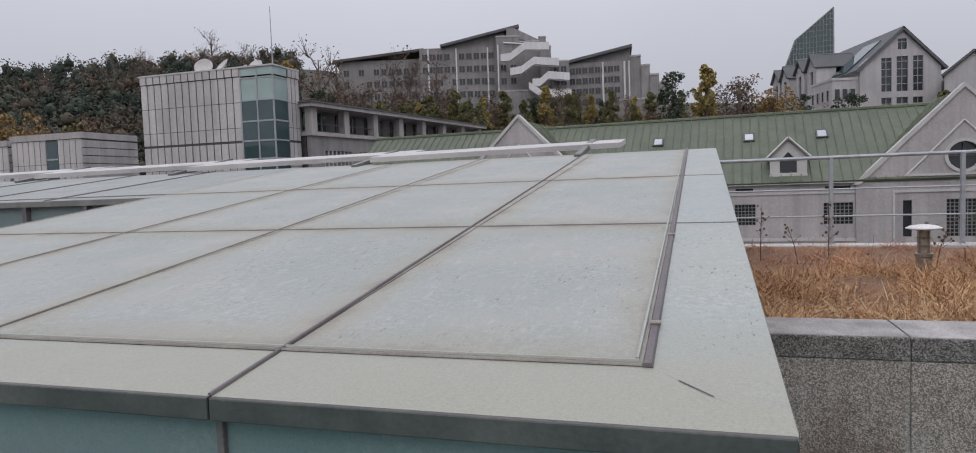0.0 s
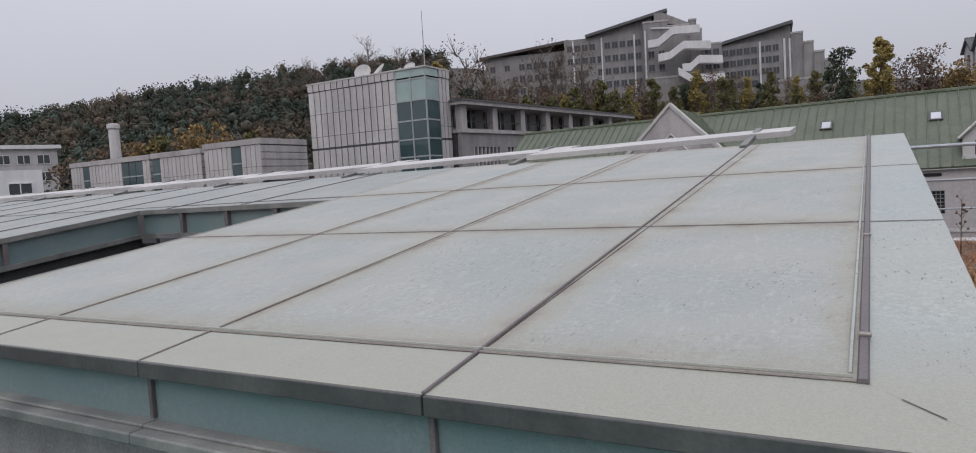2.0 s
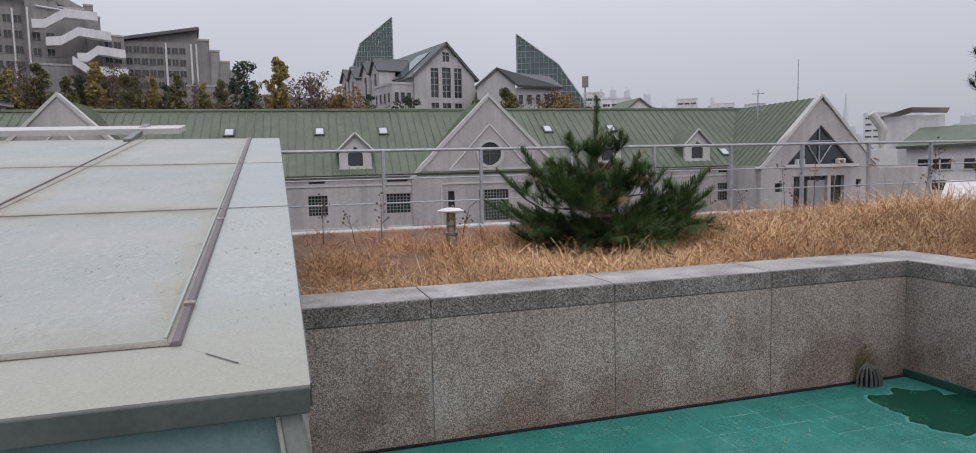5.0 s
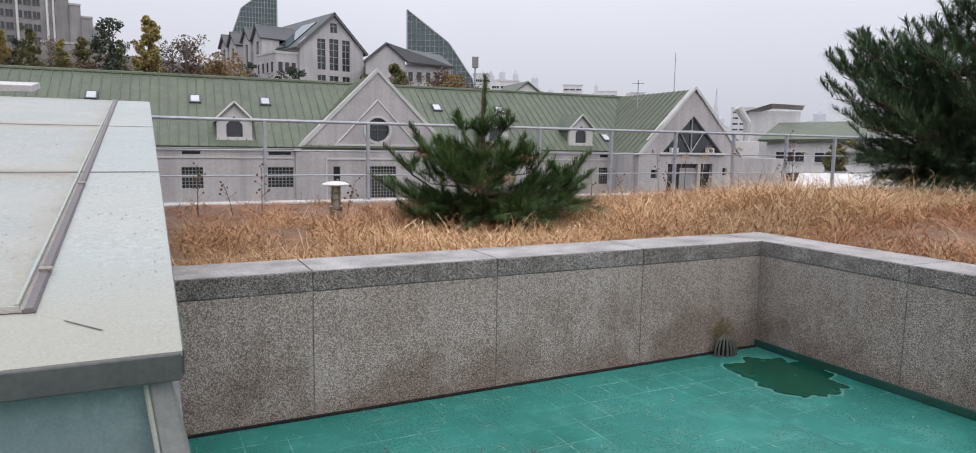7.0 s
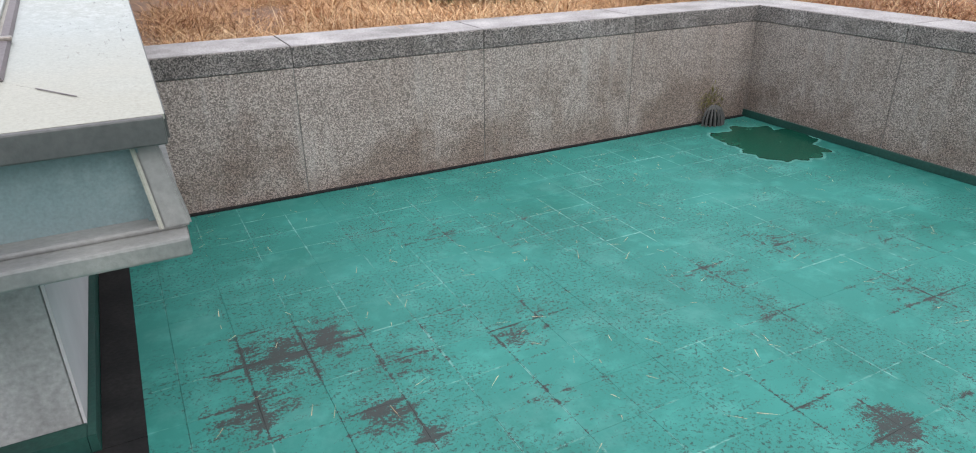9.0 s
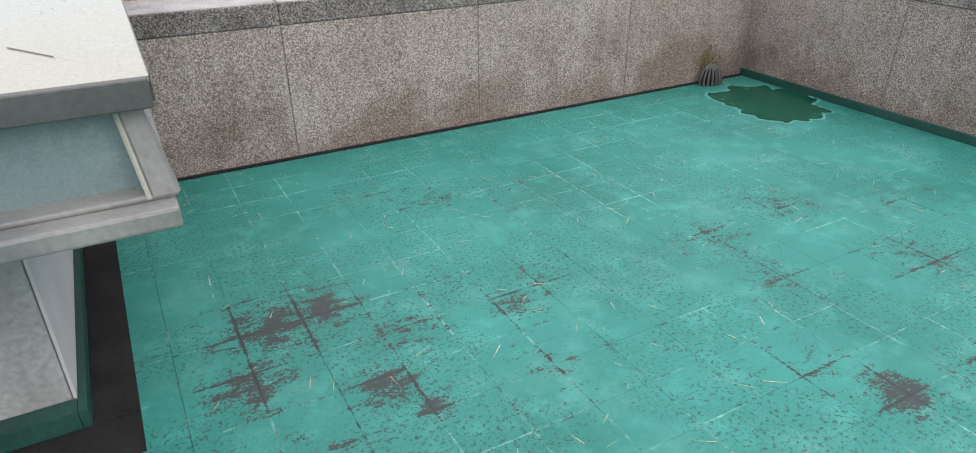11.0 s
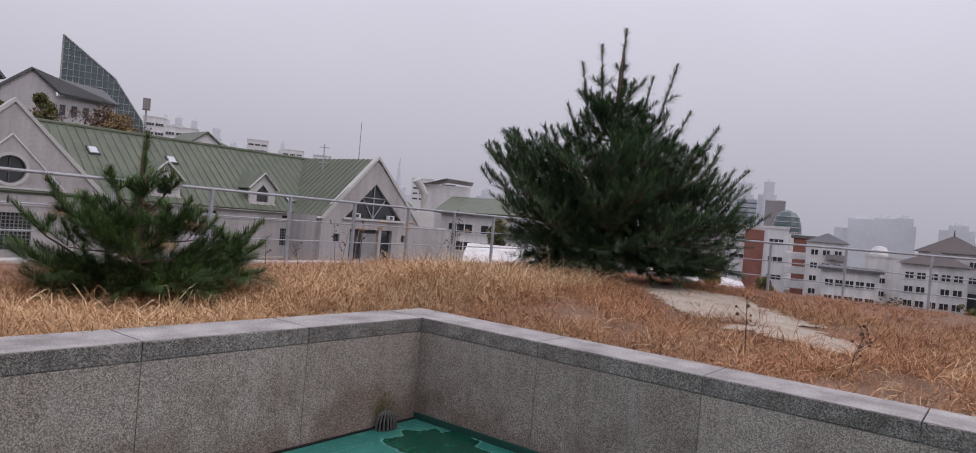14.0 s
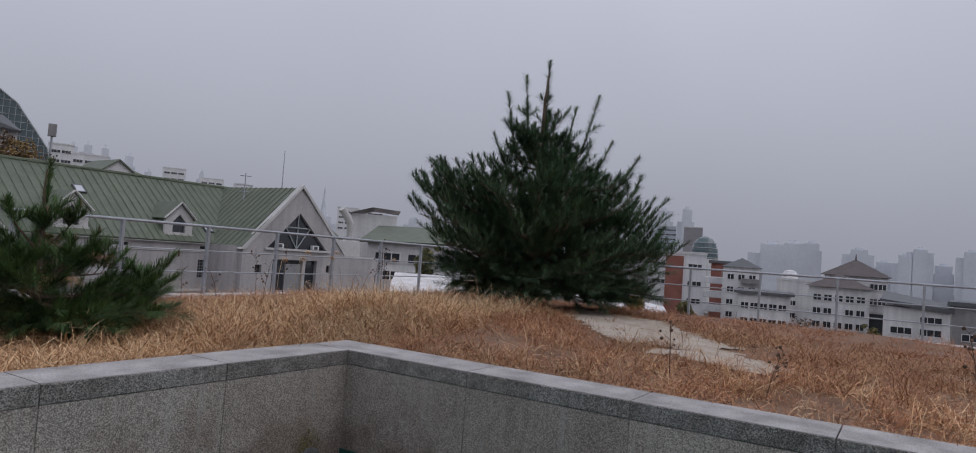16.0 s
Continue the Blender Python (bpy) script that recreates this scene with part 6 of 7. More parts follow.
    for a, b, y, z in ((4.5, 7.5, -2, 38.0), (7.5, 10, -3, 35), (10, 12.5, -4, 32), (12.5, 15, -5, 29.5), (1, 15, -6, 25)):
        plain_block(C, a, b, y, 12, zb, z, GREY_WALL, "terrace")
        part("parapet", boxed(a - 0.1, b + 0.1, y - 0.15, y + 0.3, z - 0.1, z + 0.4), STONE, C)
    for x in (-14.0, -3.5, 4.2, 2.8):
        part("downpipe", tube(bmesh.new(), [(x, -1.4, 24), (x, -1.4, 37)], 0.3, 0.3, 6), WHITE, C)


stair_college()


# pale stone college with steep gables, glass prisms beside it
def prism(name, label, deg, d, outline, depth):
    B = base(name, label, "glass tower", at_heading(deg, d))
    part("glazing", holed(bmesh.new(), outline, [], depth, 0), GLASS_TEAL, B)
    bm = bmesh.new()
    xs_ = [x for x, z in outline]
    lo, hi = min(xs_), max(xs_)
    def span(x):
        zs = []
        for (a, za), (b, zb) in zip(outline, outline[1:] + outline[:1]):
            if min(a, b) - 1e-6 <= x <= max(a, b) + 1e-6:
                zs += [za, zb] if abs(a - b) < 1e-6 else [za + (zb - za) * (x - a) / (b - a)]
        return min(zs), max(zs)
    n = 16
    for k in range(n + 1):
        x = lo + (hi - lo) * k / n
        z0, z1 = span(min(max(x, lo + 0.01), hi - 0.01))
        tube(bm, [(x, -0.06, z0), (x, -0.06, z1)], 0.06, 0.06, 4)
    z = min(z for x, z in outline) + 1.6
    while z < max(z for x, z in outline) - 0.5:
        ok = [lo + (hi - lo) * k / 60 for k in range(61) if span(min(max(lo + (hi - lo) * k / 60, lo + 0.01), hi - 0.01))[1] > z]
        if len(ok) > 1:
            tube(bm, [(ok[0], -0.06, z), (ok[-1], -0.06, z)], 0.06, 0.06, 4)
        z += 1.25
    for (a, za), (b, zb) in zip(outline, outline[1:] + outline[:1]):
        tube(bm, [(a, -0.06, za), (b, -0.06, zb)], 0.16, 0.16, 4)
    part("glazing_grid", bm, MULLION, B)


prism("glass_prism_tower", "slanting teal glass prism tower on the slope", 8.2, 185, [(-7.2, 8), (4.5, 8), (4.5, 41.0), (-3.9, 34.2), (-7.2, 25)], 8)
prism("glass_prism_tower", "slanting teal glass prism falling to one side", 21.8, 150, [(-5.4, 8), (10.0, 8), (8.6, 15.5), (3.4, 23.0), (-5.4, 29.6)], 8)


def gabled_college():
    B = base("gabled_college", "pale stone college with a steep dark gable and tall windows", "building", at_heading(13.8, 131, 0, 28))
    w, e, p, z0 = 6.4, 19.0, 24.6, -4
    hs = [rect(-3.0, -1.4, 14.6, 20.0), rect(-0.6, 1.2, 14.6, 20.2), rect(2.0, 3.6, 14.6, 20.2), rect(-3.0, -1.4, 11.4, 13.6), rect(-0.6, 1.2, 11.4, 13.6), rect(2.0, 3.6, 11.4, 13.6), rect(-0.4, 1.0, 21.3, 23.0)]
    part("gable_wall", holed(bmesh.new(), [(-w, z0), (w, z0), (w, e), (0.3, p), (-w, e)], hs, 0.5), PALE_WALL, B)
    for r in hs:
        x0, x1, za, zb = r[0][0], r[1][0], r[0][1], r[2][1]
        P = part("window", boxed(x0, x1, 0.25, 0.3, za, zb), GLASS_DK, B)
        bm = boxed((x0 + x1) / 2 - 0.05, (x0 + x1) / 2 + 0.05, 0.15, 0.25, za, zb)
        k = za + 1.2
        while k < zb - 0.3:
            box(bm, x0, x1, 0.17, 0.24, k - 0.05, k + 0.05)
            k += 1.2
        part("glazing_bar", bm, MULLION, P)
    for s in (-1, 1):
        a, b = (s * (w + 0.9), e - 0.9), (0.3, p + 0.35)
        bm = slab(bmesh.new(), [(a[0], -0.5, a[1]), (a[0], 31, a[1]), (b[0], 31, b[1]), (b[0], -0.5, b[1])][::s], 0.45)
        part("roof", bm, DARK_ROOF, B)
    part("roof_glazing", slab(bmesh.new(), [(-w - 0.8, 8.5, e - 0.5), (-w - 0.8, 3.0, e - 0.5), (-1.6, 3.0, 23.45), (-1.6, 8.5, 23.45)], 0.15), GLASS_TEAL, B, "dark glazed strip in the roof")
    plain_block(B, -w, w, 0.5, 31, z0, e - 0.5, PALE_WALL)
    plain_block(B, w, w + 3.0, 1.0, 20, z0, 17.2, PALE_WALL)
    me, fr = window_mesh(0.8, 1.7, GLASS_DK, PALE_WALL, 0)
    plain_block(B, -w - 4.2, -w, 0.6, 9, z0, 16.8, PALE_WALL, "wing")
    part("parapet", boxed(-w - 4.3, -w, 0.5, 9, 16.8, 17.2), STONE_TRIM, B)
    windows(B, me, fr, -w - 4.0, -w - 0.3, 3, 8.5, 16.5, 2, 0.6)
    windows(B, me, fr, 1.0, 8.8, 4, 8.5, 16.5, 2, -w - 4.2, -90)
    for y in (10.6, 15.8, 23.0, 27.6):
        bay = part("bay", holed(bmesh.new(), [(-1.9, z0), (1.9, z0), (1.9, 20.6), (0, 22.7), (-1.9, 20.6)], [rect(-0.55, 0.55, 9, 19.8)], 3.4), PALE_WALL, B, "projecting gabled bay with a slit window")
        bay.matrix_basis = pose(-w - 3.3, y, 0, 0, 0, -90)
        part("pane", boxed(-0.56, 0.56, 0.3, 0.36, 9, 19.8), GLASS_DK, bay)
        bm = bmesh.new()
        for s in (-1, 1):
            q = [(s * 2.3, -0.5, 20.3), (s * 2.3, 7, 20.3), (0, 7, 22.95), (0, -0.5, 22.95)]
            slab(bm, q[::s], 0.28)
        part("bay_roof", bm, DARK_ROOF, bay)
    windows(B, me, fr, 17.8, 21.4, 2, 8.5, 16.5, 2, -w, -90)
    # neighbour with its ridge running east
    C = base("gabled_college", "pale stone college with a dark roof before the glass prism", "building", at_heading(19.3, 128))
    part("gable_wall", holed(bmesh.new(), [(-6.5, -4), (0.6, -4), (0.6, 16.6), (-3.0, 19.4), (-6.5, 16.4)], [], 8), PALE_WALL, C)
    plain_block(C, 0.61, 9, 0.3, 8, -4, 15.8, PALE_WALL)
    part("roof", slab(bmesh.new(), [(-2.8, -0.5, 19.6), (-6.9, -0.5, 16.2), (-6.9, 8, 16.2), (-2.8, 8, 19.6)][::-1], 0.35), DARK_ROOF, C)
    part("roof", slab(bmesh.new(), [(1.2, -0.7, 16.2), (9.4, -0.7, 15.6), (7.2, 4, 18.2), (-2.8, 4, 19.6), (-2.8, -0.4, 19.6)], 0.35), DARK_ROOF, C)
    windows(C, me, fr, 0.8, 8.8, 5, 9, 15.2, 2, 0.3)


gabled_college()

# floodlight mast behind the hall
F = base("floodlight_mast", "thin floodlight mast with a lamp head", "mast", at_heading(25.3, 110, -8))
part("pole", tube(bmesh.new(), [(0, 0, 0), (0, 0, 23)], 0.22, 0.12, 8), STEEL, F)
part("lamp_head", boxed(-0.5, 0.5, -0.4, 0.2, 21.5, 23.2, bevel=0.05), GREY_WALL, F)
A = base("roof_aerial", "thin roof aerial with crossbars", "antenna", at_heading(38.6, 46, 1.5))
bm = tube(bmesh.new(), [(0, 0, 0), (0, 0, 4.3)], 0.04, 0.03, 6)
part("pole", bm, STEEL, A)
for z, w in ((4.1, 0.35), (3.5, 0.5), (3.1, 0.3)):
    part("crossbar", tube(bmesh.new(), [(-w, 0, z), (w, 0, z)], 0.025, 0.025, 5), STEEL, A)
A = base("whip_antenna", "thin whip antenna on the hall roof", "antenna", at_heading(41.4, 46, 3.5))
part("whip", tube(bmesh.new(), [(0, 0, 0), (0, 0, 4.0)], 0.035, 0.02, 6), STEEL, A)


# ---- city to the east ----
me_c, fr_c = window_mesh(0.95, 0.8, GLASS_DK, CITY_WALL)
me_s, fr_s = window_mesh(2.2, 0.75, GLASS_DK, CITY_WALL, 2)


def city_block(name, label, deg, d, x0, x1, y1, zt, material, nx, nz, zw0, meshes=None, roof=None, skip=0.1, turn=0.0, seed=0):
    B = base(name, label, "building", at_heading(deg, d, 0, turn))
    plain_block(B, x0, x1, 0, y1, -22, zt, material)
    if nx:
        windows(B, *(meshes or (me_c, fr_c)), x0 + 0.4, x1 - 0.4, nx, zw0, zt - 0.6, nz, 0, 0, skip, seed)
    if roof == "hip":
        part("roof", hip_roof(bmesh.new(), x0, x1, 0, y1, zt, 3.0), ROOF_BROWN, B)
    elif roof == "flat":
        part("roof", boxed(x0 - 0.5, x1 + 0.5, -0.5, y1 + 0.5, zt, zt + 0.5), DARK_ROOF, B)
    elif roof == "parapet":
        part("parapet", boxed(x0 - 0.1, x1 + 0.1, -0.12, y1, zt, zt + 0.4), CITY_WALL, B)
    return B


# white school annex with a green roof, next to the hall
B = city_block("annex", "pale annex with a green metal roof", 51, 62, -2.8, 7, 12, 2.3, CITY_WALL, 3, 2, -1.5, (me_s, fr_s), None, 0, -12)
part("roof", slab(bmesh.new(), [(-3.4, -0.6, 2.3), (7.6, -0.6, 2.5), (7.6, 6, 4.1), (-3.4, 6, 3.9)], 0.2), GREEN_ROOF, B)
B = city_block("annex", "pale low annex with a curved roof", 49.5, 70, -3, 1.5, 8, 5.0, CITY_WALL, 0, 0, 0, None, None)
part("roof", slab(bmesh.new(), [(-3.3, -0.4, 5.0), (-1, -0.4, 5.7), (1.8, -0.4, 5.5), (1.8, 8, 5.5), (-1, 8, 5.7), (-3.3, 8, 5.0)], 0.2), STONE, B)
B = city_block("low_shed", "white sheet-roofed shed beyond the fence", 55.5, 40, -3.2, 4.0, 8, -0.9, WHITE, 2, 1, -2.6)
part("roof", slab(bmesh.new(), [(-3.5, -0.4, -0.9), (4.3, -0.4, -0.9), (4.3, 4, 0.2), (-3.5, 4, 0.2)], 0.15), CITY_WALL, B)
B = city_block("low_shed", "long white sheet-roofed shed beyond the fence", 68.5, 55, -4.5, 4.5, 9, -2.0, WHITE, 4, 1, -3.4)
part("roof", slab(bmesh.new(), [(-5, -0.4, -0.6), (5, -0.4, -2.2), (5, 7, -1.6), (-5, 7, -0.1)], 0.15), CITY_WALL, B)
B = city_block("brick_school", "white and red brick school block", 74.2, 125, -5.0, 4.2, 14, 4.6, WHITE, 0, 0, 0, None, "parapet")
part("brick_front", boxed(-2.6, 0.4, -0.25, 0, -20, 4.2), BRICK_RED, B)
windows(B, me_s, fr_s, 0.7, 4.0, 1, -8, 4.0, 4, 0)
windows(B, me_s, fr_s, -4.8, -2.7, 1, -8, 4.0, 4, 0)
for k in range(4):
    part("balcony", boxed(4.0, 7.5, -1 + k * 0.3, 3, -7.4 + k * 2.4, -6.2 + k * 2.4, bevel=0.1), WHITE, B)
city_block("brick_school", "dark brick stair block behind the school", 76.9, 140, -1.0, 4.2, 9, 3.6, BRICK_RED, 1, 4, -9, None, "flat", 0)
B = base("glass_dome_tower", "pale green glass dome tower in the haze", "building", at_heading(75.9, 230))
part("shaft", lathe(bmesh.new(), [(4.2, -25), (4.2, 6.0)], 20), CITY_WALL, B)
dome = part("dome", lathe(bmesh.new(), [(4.3, 6.0), (4.1, 8.5), (3.4, 10.8), (2.2, 12.4), (0.6, 13.1)], 20), GLASS_TEAL, B)
for z, r in ((6.1, 4.35), (7.6, 4.27), (9.2, 3.98), (10.8, 3.48)):
    part("ring", lathe(bmesh.new(), [(r, z), (r + 0.1, z + 0.15), (r, z + 0.3)], 20), MULLION, dome)
B = city_block("apartment_house", "grey apartment house with small balconies", 78.7, 120, -2.7, 3.1, 10, 2.9, CITY_WALL, 3, 6, -10, None, None, 0.05)
part("roof", hip_roof(bmesh.new(), -2.7, 3.1, 0, 10, 2.9, 1.6, 0.3), DARK_ROOF, B)
for k in range(5):
    part("balcony", boxed(0.2, 3.0, -0.9, 0, -8.5 + k * 2.2, -7.7 + k * 2.2), GREY_WALL, B)
B = city_block("low_office", "pale low office with a curved dark roof edge", 80.5, 105, -3.5, 3.5, 9, -0.9, CITY_WALL, 5, 3, -8, None, "flat", 0.1)
B = city_block("apartment_house", "pale rendered block behind the low office", 82.5, 130, -2.6, 2.7, 9, 1.3, CITY_WALL, 3, 5, -10, None, "parapet", 0.25, 0, 4)
part("stair_head", lathe(bmesh.new(), [(1.3, 1.3), (1.3, 2.4), (0.9, 3.0), (0.2, 3.2)], 14, (-0.6, 4)), CITY_WALL, B)
B = city_block("villa_block", "pale five-storey block with brown hipped roofs", 85.6, 108, -3.7, 3.9, 9, 0.9, CITY_WALL, 5, 6, -11, None, None, 0.08, 0, 5)
part("roof", hip_roof(bmesh.new(), -3.7, 3.9, 0, 8, 0.9, 2.0, 0.6), ROOF_BROWN, B)
plain_block(B, -2.0, 6.4, 9.1, 17, -22, 2.75, CITY_WALL)
part("roof", hip_roof(bmesh.new(), -2.0, 6.4, 9.1, 17, 2.75, 2.5, 0.6), ROOF_BROWN, B)
part("finial", tube(bmesh.new(), [(2.2, 13, 5.0), (2.2, 13, 6.2)], 0.14, 0.06, 6), ROOF_BROWN, B)
part("glass_link", boxed(3.95, 5.8, 1.5, 9, -22, -2.4), GLASS_DK, B)
windows(B, me_c, fr_c, 4.1, 6.3, 2, -2, 2.4, 2, 9.0)
B = city_block("flat_office", "pale flat-roofed office with strip windows", 90.5, 100, -3.4, 3.6, 12, -0.9, CITY_WALL, 2, 5, -9, (me_s, fr_s), None, 0.1, 0, 6)
part("roof", slab(bmesh.new(), [(-3.8, -0.5, 0.0), (4.0, -0.5, -0.7), (4.0, 12, -0.2), (-3.8, 12, 0.9)], 0.5), DARK_ROOF, B)
city_block("flat_office", "grey flat-roofed office at the edge of view", 94.6, 100, -3.4, 8, 12, -0.2, GREY_WALL, 3, 4, -9, (me_s, fr_s), "flat", 0.2, 0, 7)
city_block("brick_tower", "tall dark brick tower block behind the school, greyed for haze", 74.95, 300, -3.8, 3.8, 10, 20.0, HAZE_C, 0, 0, 0, None, "parapet")
B = city_block("glass_high_rise", "glass high-rise block with haze put into its pale colour", 72.9, 400, -5.5, 5.0, 12, 26.0, HAZE_B, 6, 12, -6, (me_s, fr_s), "parapet", 0)

# neighbours beyond the hall's ridge
G = base("green_roofed_house", "pale house with a green gabled roof beyond the hall", "house", at_heading(30.2, 90, 0, 24))
part("gable_wall", holed(bmesh.new(), [(-2.6, -8), (0.6, -8), (0.6, 8.4), (-1.0, 9.5), (-2.6, 8.4)], [], 7), CITY_WALL, G)
for k in (-1, 1):
    q = [(-1.0 + k * 2.0, -0.3, 8.2), (-1.0 + k * 2.0, 7.3, 8.2), (-1.0, 7.3, 9.7), (-1.0, -0.3, 9.7)]
    part("roof", slab(bmesh.new(), q[::k], 0.15), GREEN_ROOF, G)
part("wing", boxed(0.61, 4.6, 1.5, 6.5, -8, 7.6), CITY_WALL, G)
part("wing_roof", hip_roof(bmesh.new(), 0.4, 4.6, 1.5, 6.5, 7.6, 1.3, 0.3), GREEN_ROOF, G)
for deg, d, w, z, nz in ((25.9, 220, 3.0, 23.5, 6), (27.7, 220, 4.6, 21.5, 5), (29.1, 240, 3.0, 22.0, 5), (33.3, 320, 4.5, 29.0, 6), (36.0, 330, 5.0, 27.0, 5), (38.3, 330, 4.0, 26.0, 5), (46.6, 330, 5.0, 19.5, 4), (48.8, 340, 4.0, 20.0, 4)):
    B = city_block("apartment_block", "white apartment block in light haze beyond the hall", deg, d, -w, w, 9, z, WHITE, max(2, int(w / 1.3)), nz, z - nz * 2.7, (me_s, fr_s), "parapet", 0.0, 0, int(deg))
    tagged(B, group="apartment blocks")

# high-rises on the skyline, their haze put into the pale wall colour
sk = random.Random(17)
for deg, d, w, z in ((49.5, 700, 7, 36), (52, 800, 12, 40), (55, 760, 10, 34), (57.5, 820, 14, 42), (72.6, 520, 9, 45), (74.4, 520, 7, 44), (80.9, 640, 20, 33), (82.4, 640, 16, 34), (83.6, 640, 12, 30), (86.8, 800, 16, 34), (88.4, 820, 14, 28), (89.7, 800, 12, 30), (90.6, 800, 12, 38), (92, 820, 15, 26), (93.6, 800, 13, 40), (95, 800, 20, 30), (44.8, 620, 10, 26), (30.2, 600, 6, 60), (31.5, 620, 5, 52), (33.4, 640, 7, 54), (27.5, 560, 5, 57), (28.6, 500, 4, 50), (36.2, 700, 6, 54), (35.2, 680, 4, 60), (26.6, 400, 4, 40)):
    B = base("far_high_rise", "high-rise block with haze put into its pale colour", "high-rise", at_heading(deg, d, -30), "skyline towers")
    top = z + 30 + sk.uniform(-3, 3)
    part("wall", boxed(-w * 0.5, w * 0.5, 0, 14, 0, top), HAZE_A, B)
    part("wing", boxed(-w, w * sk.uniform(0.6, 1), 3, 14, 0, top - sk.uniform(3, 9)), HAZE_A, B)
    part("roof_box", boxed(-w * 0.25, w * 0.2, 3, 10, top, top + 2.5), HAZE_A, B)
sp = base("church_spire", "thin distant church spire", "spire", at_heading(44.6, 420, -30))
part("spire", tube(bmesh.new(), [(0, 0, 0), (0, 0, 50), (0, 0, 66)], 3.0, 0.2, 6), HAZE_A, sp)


# ---- trees ----
def leaf_cloud(name, centres, radii, per, size, material, seed, parent=None, label="", category="", squash=0.8):
    """Small leaf quads scattered in clumps."""
    rng = np.random.default_rng(seed)
    c = np.repeat(np.array(centres), per, 0)
    r = np.repeat(np.array(radii), per)[:, None]
    n = len(c)
    d = rng.normal(0, 1, (n, 3))
    d /= np.linalg.norm(d, axis=1)[:, None]
    p = c + d * r * rng.uniform(0.35, 1.0, (n, 1)) ** 0.6 * np.array([1, 1, squash])
    u = rng.normal(0, 1, (n, 3))
    u /= np.linalg.norm(u, axis=1)[:, None]
    w = np.cross(u, rng.normal(0, 1, (n, 3)))
    w /= np.linalg.norm(w, axis=1)[:, None]
    s = (size * rng.uniform(0.5, 1.3, n))[:, None]
    v = np.stack([p - u * s, p + w * s * 0.6, p + u * s, p - w * s * 0.6], 1).reshape(-1, 3)
    me = bpy.data.meshes.new(name)
    me.vertices.add(n * 4)
    me.vertices.foreach_set("co", v.ravel())
    me.loops.add(n * 4)
    me.loops.foreach_set("vertex_index", np.arange(n * 4, dtype=np.int32))
    me.polygons.add(n)
    me.polygons.foreach_set("loop_start", (np.arange(n) * 4).astype(np.int32))
    me.update(calc_edges=True)
    me.materials.append(material)
    ob = new(name, me)
    if parent is not None:
        ob.parent = parent
        return tagged(ob, label)
    return tagged(ob, label, category, kind="stuff")


def tree(name, label, H, spread, material, seed, leafs=28, bare_tree=False, cone=False):
    rng = random.Random(seed)
    T = base(name, label, "tree", pose(0, 0, -500))
    bm = bmesh.new()
    tube(bm, [(0, 0, -1), (rng.uniform(-0.2, 0.2), 0, H * 0.35), (rng.uniform(-0.3, 0.3), rng.uniform(-0.3, 0.3), H * 0.9)], 0.02 * H, 0.006 * H, 7)
    part("trunk", bm, TWIG, T)
    limbs = bmesh.new()
    cs, rs_ = [], []
    n = 46 if cone else 22
    for k in range(n):
        a, f = rng.uniform(0, 6.28), rng.uniform(0.1, 0.97) if cone else rng.uniform(0.2, 0.95)
        R = spread * ((1.02 - f) ** 0.75 if cone else (1 - abs(f - 0.5) * 1.2)) * rng.uniform(0.35, 1.05)
        q = Vector((math.cos(a) * R, math.sin(a) * R, H * f))
        tube(limbs, [(0, 0, H * max(0.05, f - 0.2)), q * 0.55 + Vector((0, 0, H * f * 0.4)), q], 0.008 * H, 0.003 * H, 4, False)
        cs.append(q)
        rs_.append(spread * rng.uniform(0.22, 0.42) * (1.15 - 0.6 * f if cone else 1))
        for j in range(6 if bare_tree else 2):
            e = q + Vector((rng.uniform(-1, 1), rng.uniform(-1, 1), rng.uniform(0.1, 1.2))) * spread * (0.22 if cone else 0.38)
            tube(limbs, [q * 0.85 + Vector((0, 0, 0.12 * q.z)), e], 0.004 * H, 0.002 * H, 3, False)
            cs.append(e)
            rs_.append(spread * rng.uniform(0.15, 0.3) * (1.15 - 0.6 * f if cone else 1))
    part("branch_frame", limbs, TWIG, T)
    if leafs:
        leaf_cloud("crown", cs, rs_, leafs, 0.0155 * H, material, seed, T)
    return T


KINDS = {
    "g": [tree("roadside_tree", "pointed yellow-green autumn tree on the slope", 10, 2.3, LEAF_GREEN, s, 46, False, True) for s in (1, 2)],
    "y": [tree("yellow_tree", "pointed yellow autumn tree on the slope", 11, 2.4, LEAF_YELLOW, s, 46, False, True) for s in (3, 4)],
    "o": [tree("golden_tree", "golden orange autumn tree on the slope", 8, 2.6, LEAF_GOLD, 5, 60)],
    "b": [tree("brown_tree", "thin brown-leaved tree on the slope", 10, 3.2, LEAF_BROWN, s, 34) for s in (6, 7)],
    "d": [tree("dark_conifer", "dark evergreen tree on the slope", 11, 2.8, LEAF_DARK, s, 70) for s in (8, 9)],
    "n": [tree("bare_tree", "leafless grey tree on the ridge", 12, 4.2, LEAF_BROWN, s, 3, True) for s in (10, 11)],
}
USED = set()


